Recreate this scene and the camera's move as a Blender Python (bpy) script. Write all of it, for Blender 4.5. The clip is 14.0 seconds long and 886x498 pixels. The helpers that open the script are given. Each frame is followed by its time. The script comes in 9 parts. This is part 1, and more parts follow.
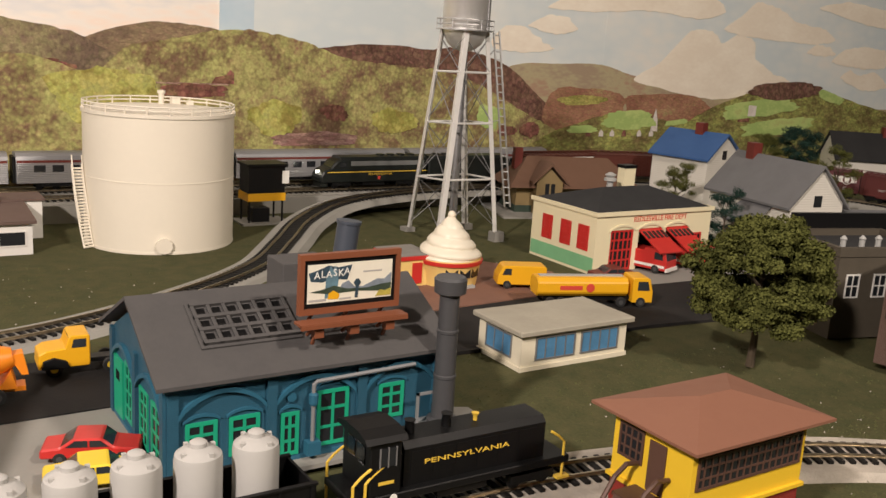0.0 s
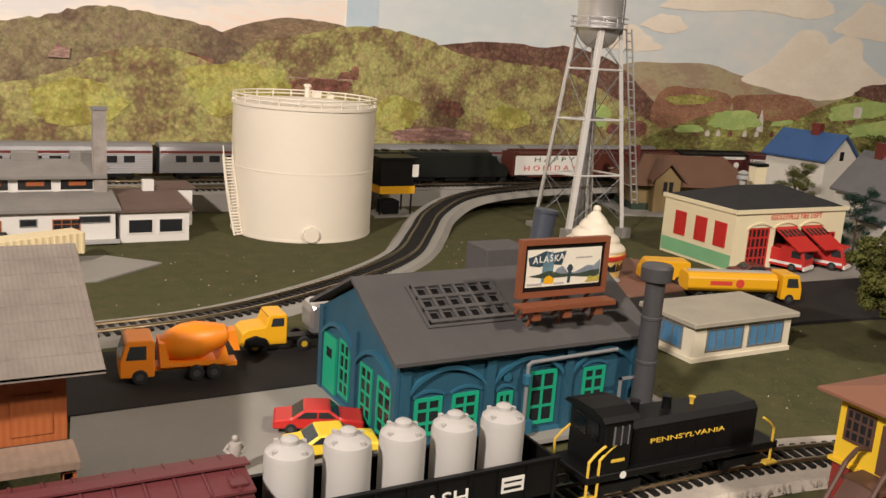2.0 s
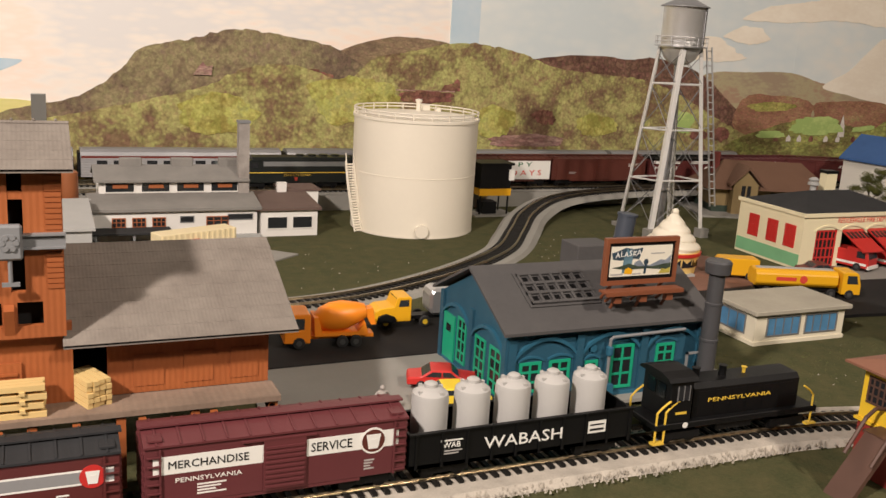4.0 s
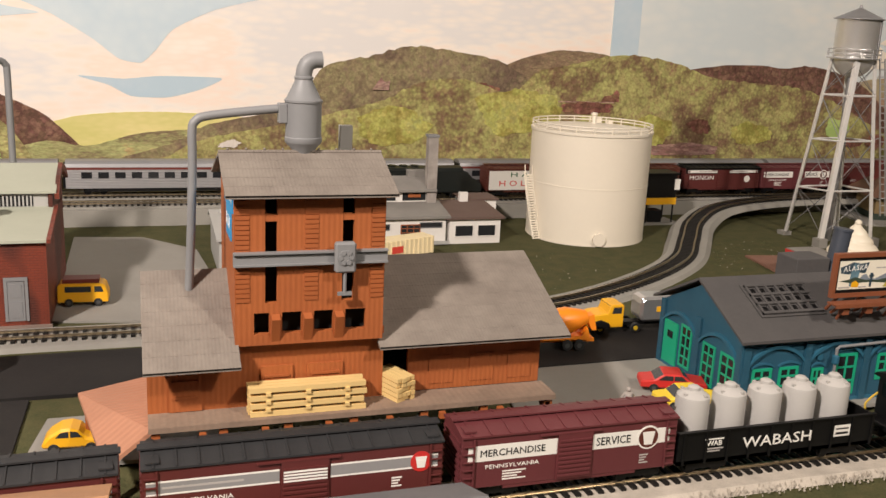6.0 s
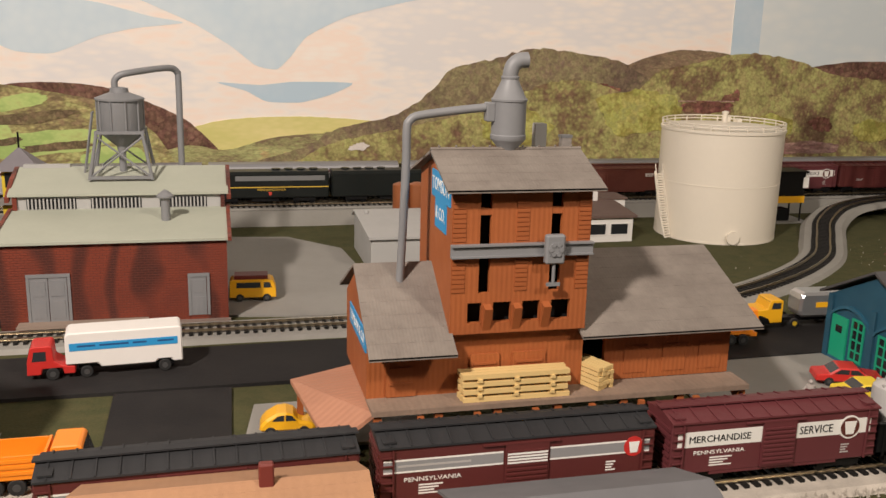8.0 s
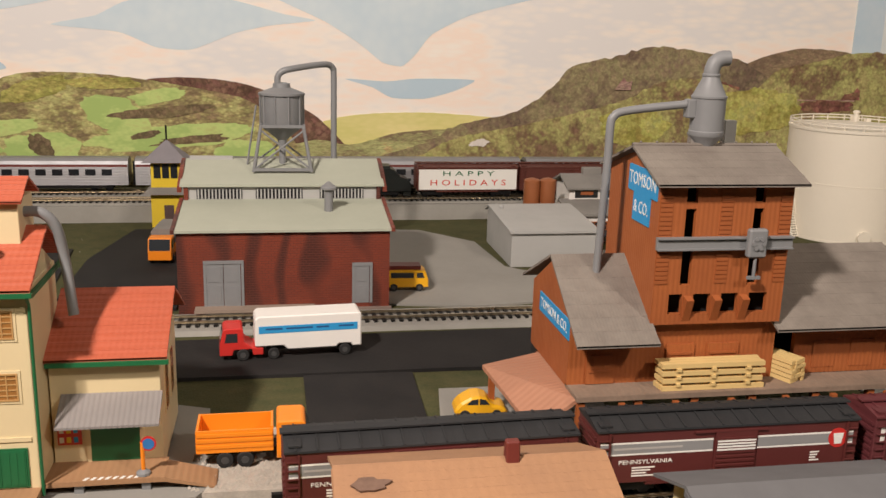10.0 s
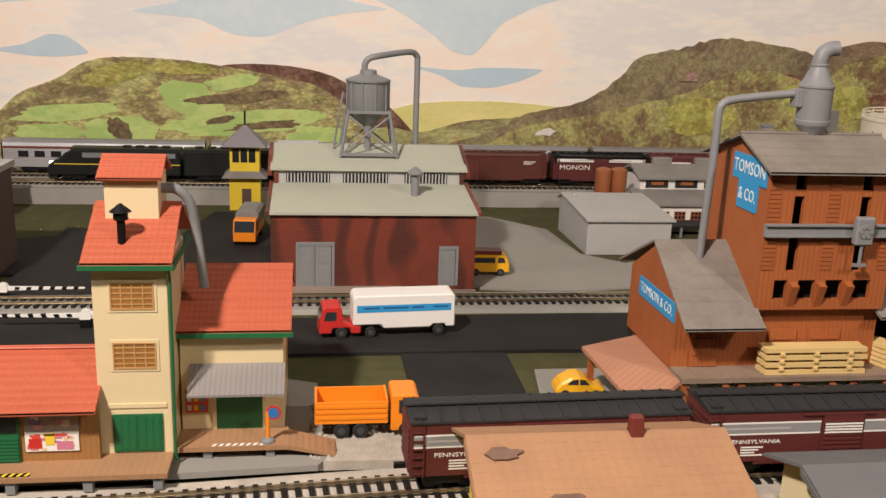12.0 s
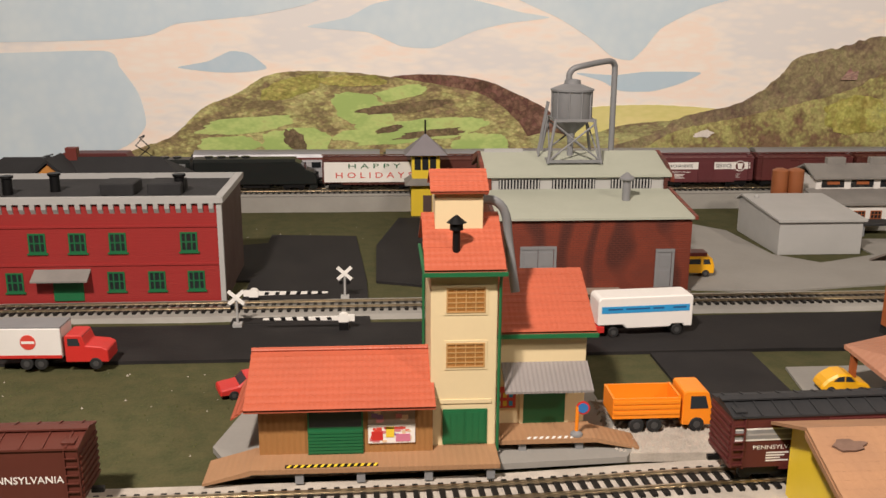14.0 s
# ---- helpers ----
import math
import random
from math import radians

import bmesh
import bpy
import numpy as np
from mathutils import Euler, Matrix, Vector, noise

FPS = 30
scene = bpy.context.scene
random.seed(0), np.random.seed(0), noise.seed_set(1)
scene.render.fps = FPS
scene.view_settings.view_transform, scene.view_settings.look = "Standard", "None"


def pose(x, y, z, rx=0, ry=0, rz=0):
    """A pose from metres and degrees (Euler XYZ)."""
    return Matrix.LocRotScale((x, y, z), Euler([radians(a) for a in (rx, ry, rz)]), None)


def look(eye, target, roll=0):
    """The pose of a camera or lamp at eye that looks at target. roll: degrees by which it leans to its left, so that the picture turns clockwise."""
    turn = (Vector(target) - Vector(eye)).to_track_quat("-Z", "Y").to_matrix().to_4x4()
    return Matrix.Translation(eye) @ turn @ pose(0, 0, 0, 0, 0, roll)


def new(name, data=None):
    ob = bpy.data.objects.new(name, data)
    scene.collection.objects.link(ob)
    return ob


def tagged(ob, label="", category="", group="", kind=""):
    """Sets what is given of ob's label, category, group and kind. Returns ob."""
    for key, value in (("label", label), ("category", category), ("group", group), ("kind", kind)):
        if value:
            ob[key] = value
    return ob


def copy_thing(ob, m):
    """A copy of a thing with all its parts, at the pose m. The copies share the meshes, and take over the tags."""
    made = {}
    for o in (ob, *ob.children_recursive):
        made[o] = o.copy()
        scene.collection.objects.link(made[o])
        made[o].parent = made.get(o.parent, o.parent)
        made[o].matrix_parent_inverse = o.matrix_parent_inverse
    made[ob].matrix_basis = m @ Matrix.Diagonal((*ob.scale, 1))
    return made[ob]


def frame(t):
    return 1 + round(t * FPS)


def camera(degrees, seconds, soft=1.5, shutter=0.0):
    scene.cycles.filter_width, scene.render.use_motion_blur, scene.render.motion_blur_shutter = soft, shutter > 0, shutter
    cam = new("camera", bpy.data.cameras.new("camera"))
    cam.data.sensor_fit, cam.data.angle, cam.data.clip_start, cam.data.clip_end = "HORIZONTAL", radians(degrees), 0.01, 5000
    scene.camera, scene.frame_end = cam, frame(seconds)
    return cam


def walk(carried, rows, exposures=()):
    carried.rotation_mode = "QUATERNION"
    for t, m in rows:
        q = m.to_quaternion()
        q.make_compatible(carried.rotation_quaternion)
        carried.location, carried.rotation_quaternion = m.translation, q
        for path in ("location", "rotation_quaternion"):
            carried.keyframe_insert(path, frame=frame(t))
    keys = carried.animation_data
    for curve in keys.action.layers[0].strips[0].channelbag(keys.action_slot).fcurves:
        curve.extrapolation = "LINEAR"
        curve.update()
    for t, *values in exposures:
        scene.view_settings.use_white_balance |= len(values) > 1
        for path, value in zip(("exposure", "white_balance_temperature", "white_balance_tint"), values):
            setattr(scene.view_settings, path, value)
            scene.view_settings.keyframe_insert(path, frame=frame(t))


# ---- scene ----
cam = camera(51.3, 14.0)
METRES, EYE, TILT, LEAN, TURN = 8.0, 1.5, 0.0, 0.0, 0.0
PATH = [
    (0, (0.023, 0.037, 0.239), (1.091, 1.671, -0.198), 3.7),
    (0.5, (0.005, 0.042, 0.239), (1.05, 1.69, -0.201), 3.8),
    (1, (-0.02, 0.048, 0.236), (0.996, 1.716, -0.195), 4.1),
    (1.5, (-0.043, 0.056, 0.234), (0.951, 1.735, -0.204), 4.2),
    (2, (-0.067, 0.067, 0.229), (0.901, 1.759, -0.215), 4.1),
    (2.2, (-0.072, 0.069, 0.229), (0.889, 1.766, -0.214), 4.2),
    (4.3, (-0.158, -0.052, 0.263), (0.612, 1.735, -0.203), 3.3),
    (4.5, (-0.168, -0.052, 0.266), (0.581, 1.744, -0.199), 3.1),
    (5, (-0.201, -0.057, 0.275), (0.504, 1.76, -0.175), 3.0),
    (5.5, (-0.242, -0.058, 0.275), (0.407, 1.775, -0.19), 2.4),
    (6, (-0.269, -0.058, 0.275), (0.347, 1.785, -0.199), 2.7),
    (6.5, (-0.297, -0.064, 0.274), (0.269, 1.795, -0.197), 2.5),
    (7, (-0.318, -0.059, 0.272), (0.215, 1.809, -0.201), 2.2),
    (7.5, (-0.339, -0.056, 0.269), (0.163, 1.822, -0.201), 1.9),
    (8, (-0.356, -0.057, 0.27), (0.116, 1.829, -0.2), 1.5),
    (8.5, (-0.389, -0.057, 0.269), (0.048, 1.838, -0.2), 1.4),
    (9, (-0.409, -0.055, 0.27), (0.006, 1.844, -0.201), 1.2),
    (9.2, (-0.416, -0.054, 0.269), (-0.015, 1.848, -0.202), 1.2),
    (11.3, (-0.49, -0.071, 0.268), (-0.196, 1.845, -0.224), 1.9),
    (11.5, (-0.491, -0.069, 0.27), (-0.201, 1.847, -0.223), 1.8),
    (12, (-0.503, -0.07, 0.265), (-0.224, 1.847, -0.234), 2.1),
    (12.5, (-0.524, -0.074, 0.27), (-0.273, 1.848, -0.221), 1.8),
    (13, (-0.564, -0.077, 0.268), (-0.343, 1.849, -0.225), 1.3),
    (13.5, (-0.604, -0.08, 0.274), (-0.411, 1.848, -0.225), 0.5),
    (14, (-0.655, -0.091, 0.275), (-0.52, 1.84, -0.226), 0.3),
]
walk(cam, [(t, look(eye, target, roll)) for t, eye, target, roll in PATH], [(0.0, 0.02), (5.0, -0.08), (7.0, -0.18), (8.5, -0.42), (11.5, -0.42), (14.0, -0.41)])

# ---- light ----
world = bpy.data.worlds.new("room_air")
scene.world = world
world.use_nodes = True
world.node_tree.nodes["Background"].inputs[0].default_value = (0.9, 0.72, 0.5, 1)
world.node_tree.nodes["Background"].inputs[1].default_value = 0.003


def lamp(name, at, target, size, watts, colour):
    data = bpy.data.lights.new(name, "AREA")
    data.shape, data.size, data.energy, data.color = "DISK", size, watts, colour
    ob = new(name, data)
    ob.matrix_world = look(at, target)
    return ob


WARM, WARM_LEFT = (1.0, 0.86, 0.74), (1.0, 0.87, 0.785)
lamp("ceiling_lamp_left", (-1.00, -0.26, 1.06), (-0.1, 0.9, 0.05), 0.10, 38, WARM_LEFT)
# added fill that lifts the right side and the mural, no real fitting
lamp("fill_lamp_right", (0.70, -0.90, 1.34), (0.7, 0.9, 0.0), 0.14, 25, WARM)
scene.view_settings.exposure = 0.0

# ---- building helpers (lengths in centimetres) ----
U = 0.01


class Shape:
    """A mesh under construction, in centimetres."""

    def __init__(self):
        self.v, self.f = [], []

    def add(self, verts, faces):
        n = len(self.v)
        self.v += [tuple(p) for p in verts]
        self.f += [tuple(i + n for i in q) for q in faces]
        return self

    def box(self, x0, x1, y0, y1, z0, z1):
        c = [(x, y, z) for z in (z0, z1) for y in (y0, y1) for x in (x0, x1)]
        return self.add(c, [(0, 2, 3, 1), (4, 5, 7, 6), (0, 1, 5, 4), (2, 6, 7, 3), (0, 4, 6, 2), (1, 3, 7, 5)])

    def prism(self, poly, axis, a, b):
        """A polygon drawn in the two other axes (in x, y, z order), pushed from a to b along the axis."""
        def put(p, d):
            return {"x": (d, p[0], p[1]), "y": (p[0], d, p[1]), "z": (p[0], p[1], d)}[axis]
        n = len(poly)
        v = [put(p, a) for p in poly] + [put(p, b) for p in poly]
        f = [tuple(range(n))[::-1], tuple(range(n, 2 * n))]
        f += [(i, (i + 1) % n, n + (i + 1) % n, n + i) for i in range(n)]
        return self.add(v, f)

    def lathe(self, x, y, profile, seg=20, turn=0.0):
        """Rings of (radius, z) round an upright axis."""
        v = []
        for r, z in profile:
            for k in range(seg):
                a = 2 * math.pi * k / seg + turn
                v.append((x + r * math.cos(a), y + r * math.sin(a), z))
        f = []
        for i in range(len(profile) - 1):
            for k in range(seg):
                a, b = i * seg + k, i * seg + (k + 1) % seg
                f.append((a, b, b + seg, a + seg))
        f.append(tuple(range(seg))[::-1])
        f.append(tuple(range((len(profile) - 1) * seg, len(profile) * seg)))
        return self.add(v, f)

    def cyl(self, p, q, r, seg=12, r2=None):
        """A round bar from p to q."""
        return self.tube([p, q], r, seg, r2)

    def tube(self, pts, r, seg=10, r2=None):
        pts = [Vector(p) for p in pts]
        v, f, side = [], [], None
        for i, p in enumerate(pts):
            d = (pts[min(i + 1, len(pts) - 1)] - pts[max(i - 1, 0)]).normalized()
            if side is None:
                side = d.orthogonal().normalized()
            side = (side - d * side.dot(d)).normalized()
            up = d.cross(side)
            rad = r if r2 is None else r + (r2 - r) * i / (len(pts) - 1)
            for k in range(seg):
                a = 2 * math.pi * k / seg
                v.append(p + (side * math.cos(a) + up * math.sin(a)) * rad)
        n = len(pts)
        for i in range(n - 1):
            for k in range(seg):
                a, b = i * seg + k, i * seg + (k + 1) % seg
                f.append((a, b, b + seg, a + seg))
        f.append(tuple(range(seg))[::-1])
        f.append(tuple(range((n - 1) * seg, n * seg)))
        return self.add(v, f)

    def wheel(self, x, y, z, r, w, seg=16):
        """A disc on an axle along y, from y to y + w."""
        prof = [(r * 0.9, 0), (r, w * 0.15), (r, w * 0.85), (r * 0.9, w)]
        v, f = [], []
        for rad, d in prof:
            for k in range(seg):
                a = 2 * math.pi * k / seg
                v.append((x + rad * math.cos(a), y + d, z + rad * math.sin(a)))
        for i in range(3):
            for k in range(seg):
                a, b = i * seg + k, i * seg + (k + 1) % seg
                f.append((a, a + seg, b + seg, b))
        f.append(tuple(range(seg)))
        f.append(tuple(range(3 * seg, 4 * seg))[::-1])
        return self.add(v, f)

    def ball(self, c, r, seg=10, rings=6):
        prof = [(max(r * math.sin(math.pi * i / rings), 0.01 * r), c[2] - r * math.cos(math.pi * i / rings)) for i in range(rings + 1)]
        return self.lathe(c[0], c[1], prof, seg)

    def moved(self, m):
        """All that was built so far, turned and shifted by a matrix in centimetres."""
        self.v = [tuple(m @ Vector(p)) for p in self.v]
        return self

    def mesh(self, name, bevel=0.0, smooth=None):
        me = bpy.data.meshes.new(name)
        me.from_pydata([(x * U, y * U, z * U) for x, y, z in self.v], [], self.f)
        bm = bmesh.new()
        bm.from_mesh(me)
        bmesh.ops.recalc_face_normals(bm, faces=bm.faces)
        if bevel:
            edges = [e for e in bm.edges if e.is_manifold and e.calc_face_angle(0) > 0.5]
            bmesh.ops.bevel(bm, geom=edges, offset=bevel * U, segments=1, affect="EDGES", clamp_overlap=True)
        if smooth:
            for face in bm.faces:
                face.smooth = True
            for e in bm.edges:
                if e.is_manifold and e.calc_face_angle(0) > radians(smooth):
                    e.smooth = False
        bm.to_mesh(me)
        bm.free()
        return me


def thing(name, label, category, x=0.0, y=0.0, z=0.0, turn=0.0, group="", kind=""):
    ob = new(name)
    ob.empty_display_size = 0.01
    ob.matrix_basis = pose(x * U, y * U, z * U, 0, 0, turn)
    return tagged(ob, label, category, group, kind)


def part(name, shape, material, parent, label="", bevel=0.0, smooth=None):
    me = shape.mesh(name, bevel, smooth)
    me.materials.append(material)
    ob = new(name, me)
    ob.parent = parent
    return tagged(ob, label) if label else ob


def solid(name, shape, material, label, category="", kind="", bevel=0.0, smooth=None, group=""):
    """A top-level thing of one mesh, in world centimetres."""
    me = shape.mesh(name, bevel, smooth)
    me.materials.append(material)
    return tagged(new(name, me), label, category, group, kind)


def words(name, text, size, material, parent, at, rx=90, rz=0, depth=0.02, stretch=1.0, label=""):
    """Raised lettering of the built-in font, centred at a place in centimetres."""
    data = bpy.data.curves.new(name, "FONT")
    data.body, data.size, data.extrude = text, size * U, depth * U
    data.align_x, data.align_y = "CENTER", "CENTER"
    data.resolution_u = 2
    tmp = bpy.data.objects.new(name, data)
    me = bpy.data.meshes.new_from_object(tmp)
    me.name = name
    me.transform(pose(at[0] * U, at[1] * U, at[2] * U, rx, 0, rz) @ Matrix.Diagonal((stretch, 1, 1, 1)))
    me.materials.clear()
    me.materials.append(material)
    bpy.data.objects.remove(tmp)
    ob = new(name, me)
    ob.parent = parent
    return tagged(ob, label) if label else ob


# ---- materials ----
def mat(name, colour, rough=0.6, metal=0.0, vary=0.15, fine=400.0, coarse=25.0, bump=0.15, stain=None, spec=0.5):
    """Paint, plastic or ground: colour that varies at a fine and a coarse scale, with fine relief."""
    m = bpy.data.materials.new(name)
    m.use_nodes = True
    t = m.node_tree
    b = t.nodes["Principled BSDF"]
    co = t.nodes.new("ShaderNodeTexCoord")
    n1, n2 = t.nodes.new("ShaderNodeTexNoise"), t.nodes.new("ShaderNodeTexNoise")
    n1.inputs["Scale"].default_value, n2.inputs["Scale"].default_value = fine, coarse
    n1.inputs["Detail"].default_value, n2.inputs["Detail"].default_value = 4, 5
    n2.inputs["Roughness"].default_value = 0.65
    for n in (n1, n2):
        t.links.new(co.outputs["Object"], n.inputs["Vector"])
    lo, hi = [c * (1 - vary) for c in colour], [min(c * (1 + vary), 1) for c in colour]
    mix1, mix2 = t.nodes.new("ShaderNodeMix"), t.nodes.new("ShaderNodeMix")
    for mx in (mix1, mix2):
        mx.data_type = "RGBA"
    mix1.inputs[6].default_value, mix1.inputs[7].default_value = (*lo, 1), (*hi, 1)
    ramp = t.nodes.new("ShaderNodeValToRGB")
    ramp.color_ramp.elements[0].position, ramp.color_ramp.elements[1].position = 0.35, 0.7
    add = t.nodes.new("ShaderNodeMath")
    add.operation = "MULTIPLY_ADD"
    add.inputs[1].default_value, add.inputs[2].default_value = 0.5, 0.25
    t.links.new(n1.outputs[0], add.inputs[0])
    t.links.new(add.outputs[0], mix1.inputs[0])
    t.links.new(mix1.outputs[2], mix2.inputs[6])
    mix2.inputs[7].default_value = (*(stain or [c * (1 - 1.6 * vary) for c in colour]), 1)
    t.links.new(n2.outputs[0], ramp.inputs[0])
    half = t.nodes.new("ShaderNodeMath")
    half.operation = "MULTIPLY"
    half.inputs[1].default_value = 0.6
    t.links.new(ramp.outputs[0], half.inputs[0])
    t.links.new(half.outputs[0], mix2.inputs[0])
    t.links.new(mix2.outputs[2], b.inputs["Base Color"])
    rr = t.nodes.new("ShaderNodeMapRange")
    rr.inputs[3].default_value, rr.inputs[4].default_value = max(rough - 0.1, 0.03), min(rough + 0.12, 1)
    t.links.new(n2.outputs[0], rr.inputs[0])
    t.links.new(rr.outputs[0], b.inputs["Roughness"])
    b.inputs["Metallic"].default_value = metal
    b.inputs["Specular IOR Level"].default_value = spec
    if bump:
        bp = t.nodes.new("ShaderNodeBump")
        bp.inputs["Strength"].default_value, bp.inputs["Distance"].default_value = bump, 0.0006
        t.links.new(n1.outputs[0], bp.inputs["Height"])
        t.links.new(bp.outputs[0], b.inputs["Normal"])
    return m


def ribbed(m, axis, pitch, depth=0.0003, profile="SIN", mortar=None):
    """Adds fine ribs along an axis (in metres) to a material's relief, and darker joints if a colour is given."""
    t = m.node_tree
    b = t.nodes["Principled BSDF"]
    co = t.nodes.new("ShaderNodeTexCoord")
    w = t.nodes.new("ShaderNodeTexWave")
    w.wave_type, w.bands_direction, w.wave_profile = "BANDS", axis, profile
    w.inputs["Scale"].default_value = 2 * math.pi / 20 / pitch
    w.inputs["Distortion"].default_value = 0.15
    t.links.new(co.outputs["Object"], w.inputs["Vector"])
    bp = t.nodes.new("ShaderNodeBump")
    bp.inputs["Strength"].default_value, bp.inputs["Distance"].default_value = 0.9, depth
    t.links.new(w.outputs[1], bp.inputs["Height"])
    if b.inputs["Normal"].is_linked:
        t.links.new(b.inputs["Normal"].links[0].from_socket, bp.inputs["Normal"])
    t.links.new(bp.outputs[0], b.inputs["Normal"])
    if mortar:
        old = b.inputs["Base Color"].links[0].from_socket
        mx = t.nodes.new("ShaderNodeMix")
        mx.data_type = "RGBA"
        r = t.nodes.new("ShaderNodeValToRGB")
        r.color_ramp.elements[0].position, r.color_ramp.elements[1].position = 0.0, 0.35
        t.links.new(w.outputs[1], r.inputs[0])
        t.links.new(r.outputs[0], mx.inputs[0])
        mx.inputs[6].default_value = (*mortar, 1)
        t.links.new(old, mx.inputs[7])
        t.links.new(mx.outputs[2], b.inputs["Base Color"])
    return m


def bricked(m, length, height, mortar, swap=False):
    """Brick courses as relief and joints, for moulded brick walls; swap lays them on walls that face x."""
    t = m.node_tree
    b = t.nodes["Principled BSDF"]
    co = t.nodes.new("ShaderNodeTexCoord")
    sep, com = t.nodes.new("ShaderNodeSeparateXYZ"), t.nodes.new("ShaderNodeCombineXYZ")
    t.links.new(co.outputs["Object"], sep.inputs[0])
    sm = t.nodes.new("ShaderNodeMath")
    t.links.new(sep.outputs[0], sm.inputs[0])
    t.links.new(sep.outputs[1], sm.inputs[1])
    t.links.new(sm.outputs[0], com.inputs[0])
    t.links.new(sep.outputs[2], com.inputs[1])
    br = t.nodes.new("ShaderNodeTexBrick")
    br.inputs["Scale"].default_value = 1.0
    br.inputs["Brick Width"].default_value, br.inputs["Row Height"].default_value = length, height
    br.inputs["Mortar Size"].default_value = height * 0.13
    br.inputs["Mortar Smooth"].default_value = 0.4
    t.links.new(com.outputs[0], br.inputs["Vector"])
    mx = t.nodes.new("ShaderNodeMix")
    mx.data_type = "RGBA"
    old = b.inputs["Base Color"].links[0].from_socket
    t.links.new(br.outputs["Fac"], mx.inputs[0])
    t.links.new(old, mx.inputs[6])
    mx.inputs[7].default_value = (*mortar, 1)
    t.links.new(mx.outputs[2], b.inputs["Base Color"])
    bp = t.nodes.new("ShaderNodeBump")
    bp.invert = True
    bp.inputs["Strength"].default_value, bp.inputs["Distance"].default_value = 0.8, 0.0003
    t.links.new(br.outputs["Fac"], bp.inputs["Height"])
    if b.inputs["Normal"].is_linked:
        t.links.new(b.inputs["Normal"].links[0].from_socket, bp.inputs["Normal"])
    t.links.new(bp.outputs[0], b.inputs["Normal"])
    return m


def glass(name, tint=(0.9, 0.95, 1.0), rough=0.05):
    m = bpy.data.materials.new(name)
    m.use_nodes = True
    b = m.node_tree.nodes["Principled BSDF"]
    b.inputs["Base Color"].default_value = (*tint, 1)
    b.inputs["Roughness"].default_value = rough
    b.inputs["Transmission Weight"].default_value = 1.0
    b.inputs["IOR"].default_value = 1.2
    return m


def glow(name, colour, power):
    m = bpy.data.materials.new(name)
    m.use_nodes = True
    b = m.node_tree.nodes["Principled BSDF"]
    b.inputs["Base Color"].default_value = (*colour, 1)
    b.inputs["Emission Color"].default_value = (*colour, 1)
    b.inputs["Emission Strength"].default_value = power
    return m


GRASS = mat("static_grass", (0.062, 0.066, 0.030), 0.95, 0, 0.8, 480, 55, 1.0, (0.115, 0.10, 0.048), 0.1)
ROADBED = mat("grey_roadbed", (0.30, 0.29, 0.26), 0.9, 0, 0.15, 700, 20, 0.4)
GRAVEL = mat("pale_gravel", (0.52, 0.47, 0.40), 0.9, 0, 0.35, 900, 40, 0.9)
ASPHALT = mat("black_road_sheet", (0.015, 0.014, 0.014), 0.8, 0, 0.4, 500, 22, 0.4, (0.034, 0.031, 0.029), 0.2)
CONCRETE = mat("grey_painted_ground", (0.27, 0.26, 0.235), 0.85, 0, 0.12, 400, 10, 0.2)
TIE = mat("black_plastic_ties", (0.010, 0.009, 0.008), 0.6, spec=0.3)
RAIL = mat("nickel_rail", (0.52, 0.45, 0.34), 0.3, 1.0, 0.1)
WHITE_TANK = mat("ivory_plastic", (0.80, 0.74, 0.62), 0.42, 0, 0.04, 200, 12, 0.03)
SILVER = mat("silver_paint", (0.62, 0.62, 0.62), 0.32, 0.85, 0.1, 300, 30, 0.05)
DULL_SILVER = mat("dull_silver", (0.33, 0.33, 0.34), 0.45, 0.6, 0.15)
CREAM = mat("cream_plastic", (0.80, 0.68, 0.42), 0.5, 0, 0.05, 300, 15, 0.05)
STATION_CREAM = mat("station_cream", (0.70, 0.575, 0.345), 0.5, 0, 0.05, 300, 15, 0.05)
WHITE = mat("white_plastic", (0.74, 0.72, 0.68), 0.5, 0, 0.06, 300, 20, 0.05)
RED = mat("red_plastic", (0.55, 0.03, 0.025), 0.4, 0, 0.1)
DARK_RED = mat("oxide_red", (0.16, 0.028, 0.02), 0.5, 0, 0.15)
BLACK = mat("black_paint", (0.0055, 0.0055, 0.006), 0.45, 0, 0.3, spec=0.3)
# near-black for painted shade in openings, and for black lettering
DARK = mat("shade_and_lettering_black", (0.006, 0.006, 0.006), 0.9, 0, 0.2)
CHARCOAL = mat("charcoal_roof", (0.022, 0.022, 0.023), 0.9, 0, 0.25, 500, 20, 0.4)
YELLOW = mat("yellow_plastic", (0.78, 0.40, 0.012), 0.4, 0, 0.06)
LEMON = mat("lemon_paint", (0.80, 0.58, 0.04), 0.45, 0, 0.06)
ORANGE = mat("orange_plastic", (0.85, 0.25, 0.012), 0.4, 0, 0.06)
BLUE = mat("blue_paint", (0.03, 0.16, 0.42), 0.5, 0, 0.08)
SIGN_BLUE = mat("sign_blue", (0.03, 0.30, 0.62), 0.5, 0, 0.08)
SIGN_WHITE = mat("lettering_white", (0.80, 0.79, 0.74), 0.5, 0, 0.05, bump=0)
LETTER_YELLOW = mat("lettering_yellow", (0.75, 0.5, 0.06), 0.5, 0, 0.05, bump=0)
LETTER_RED = mat("lettering_red", (0.62, 0.06, 0.04), 0.5, 0, 0.05, bump=0)
LETTER_GREY = mat("lettering_grey", (0.42, 0.40, 0.38), 0.6, 0, 0.05, bump=0)
GREY = mat("grey_plastic", (0.22, 0.225, 0.23), 0.5, 0, 0.12)
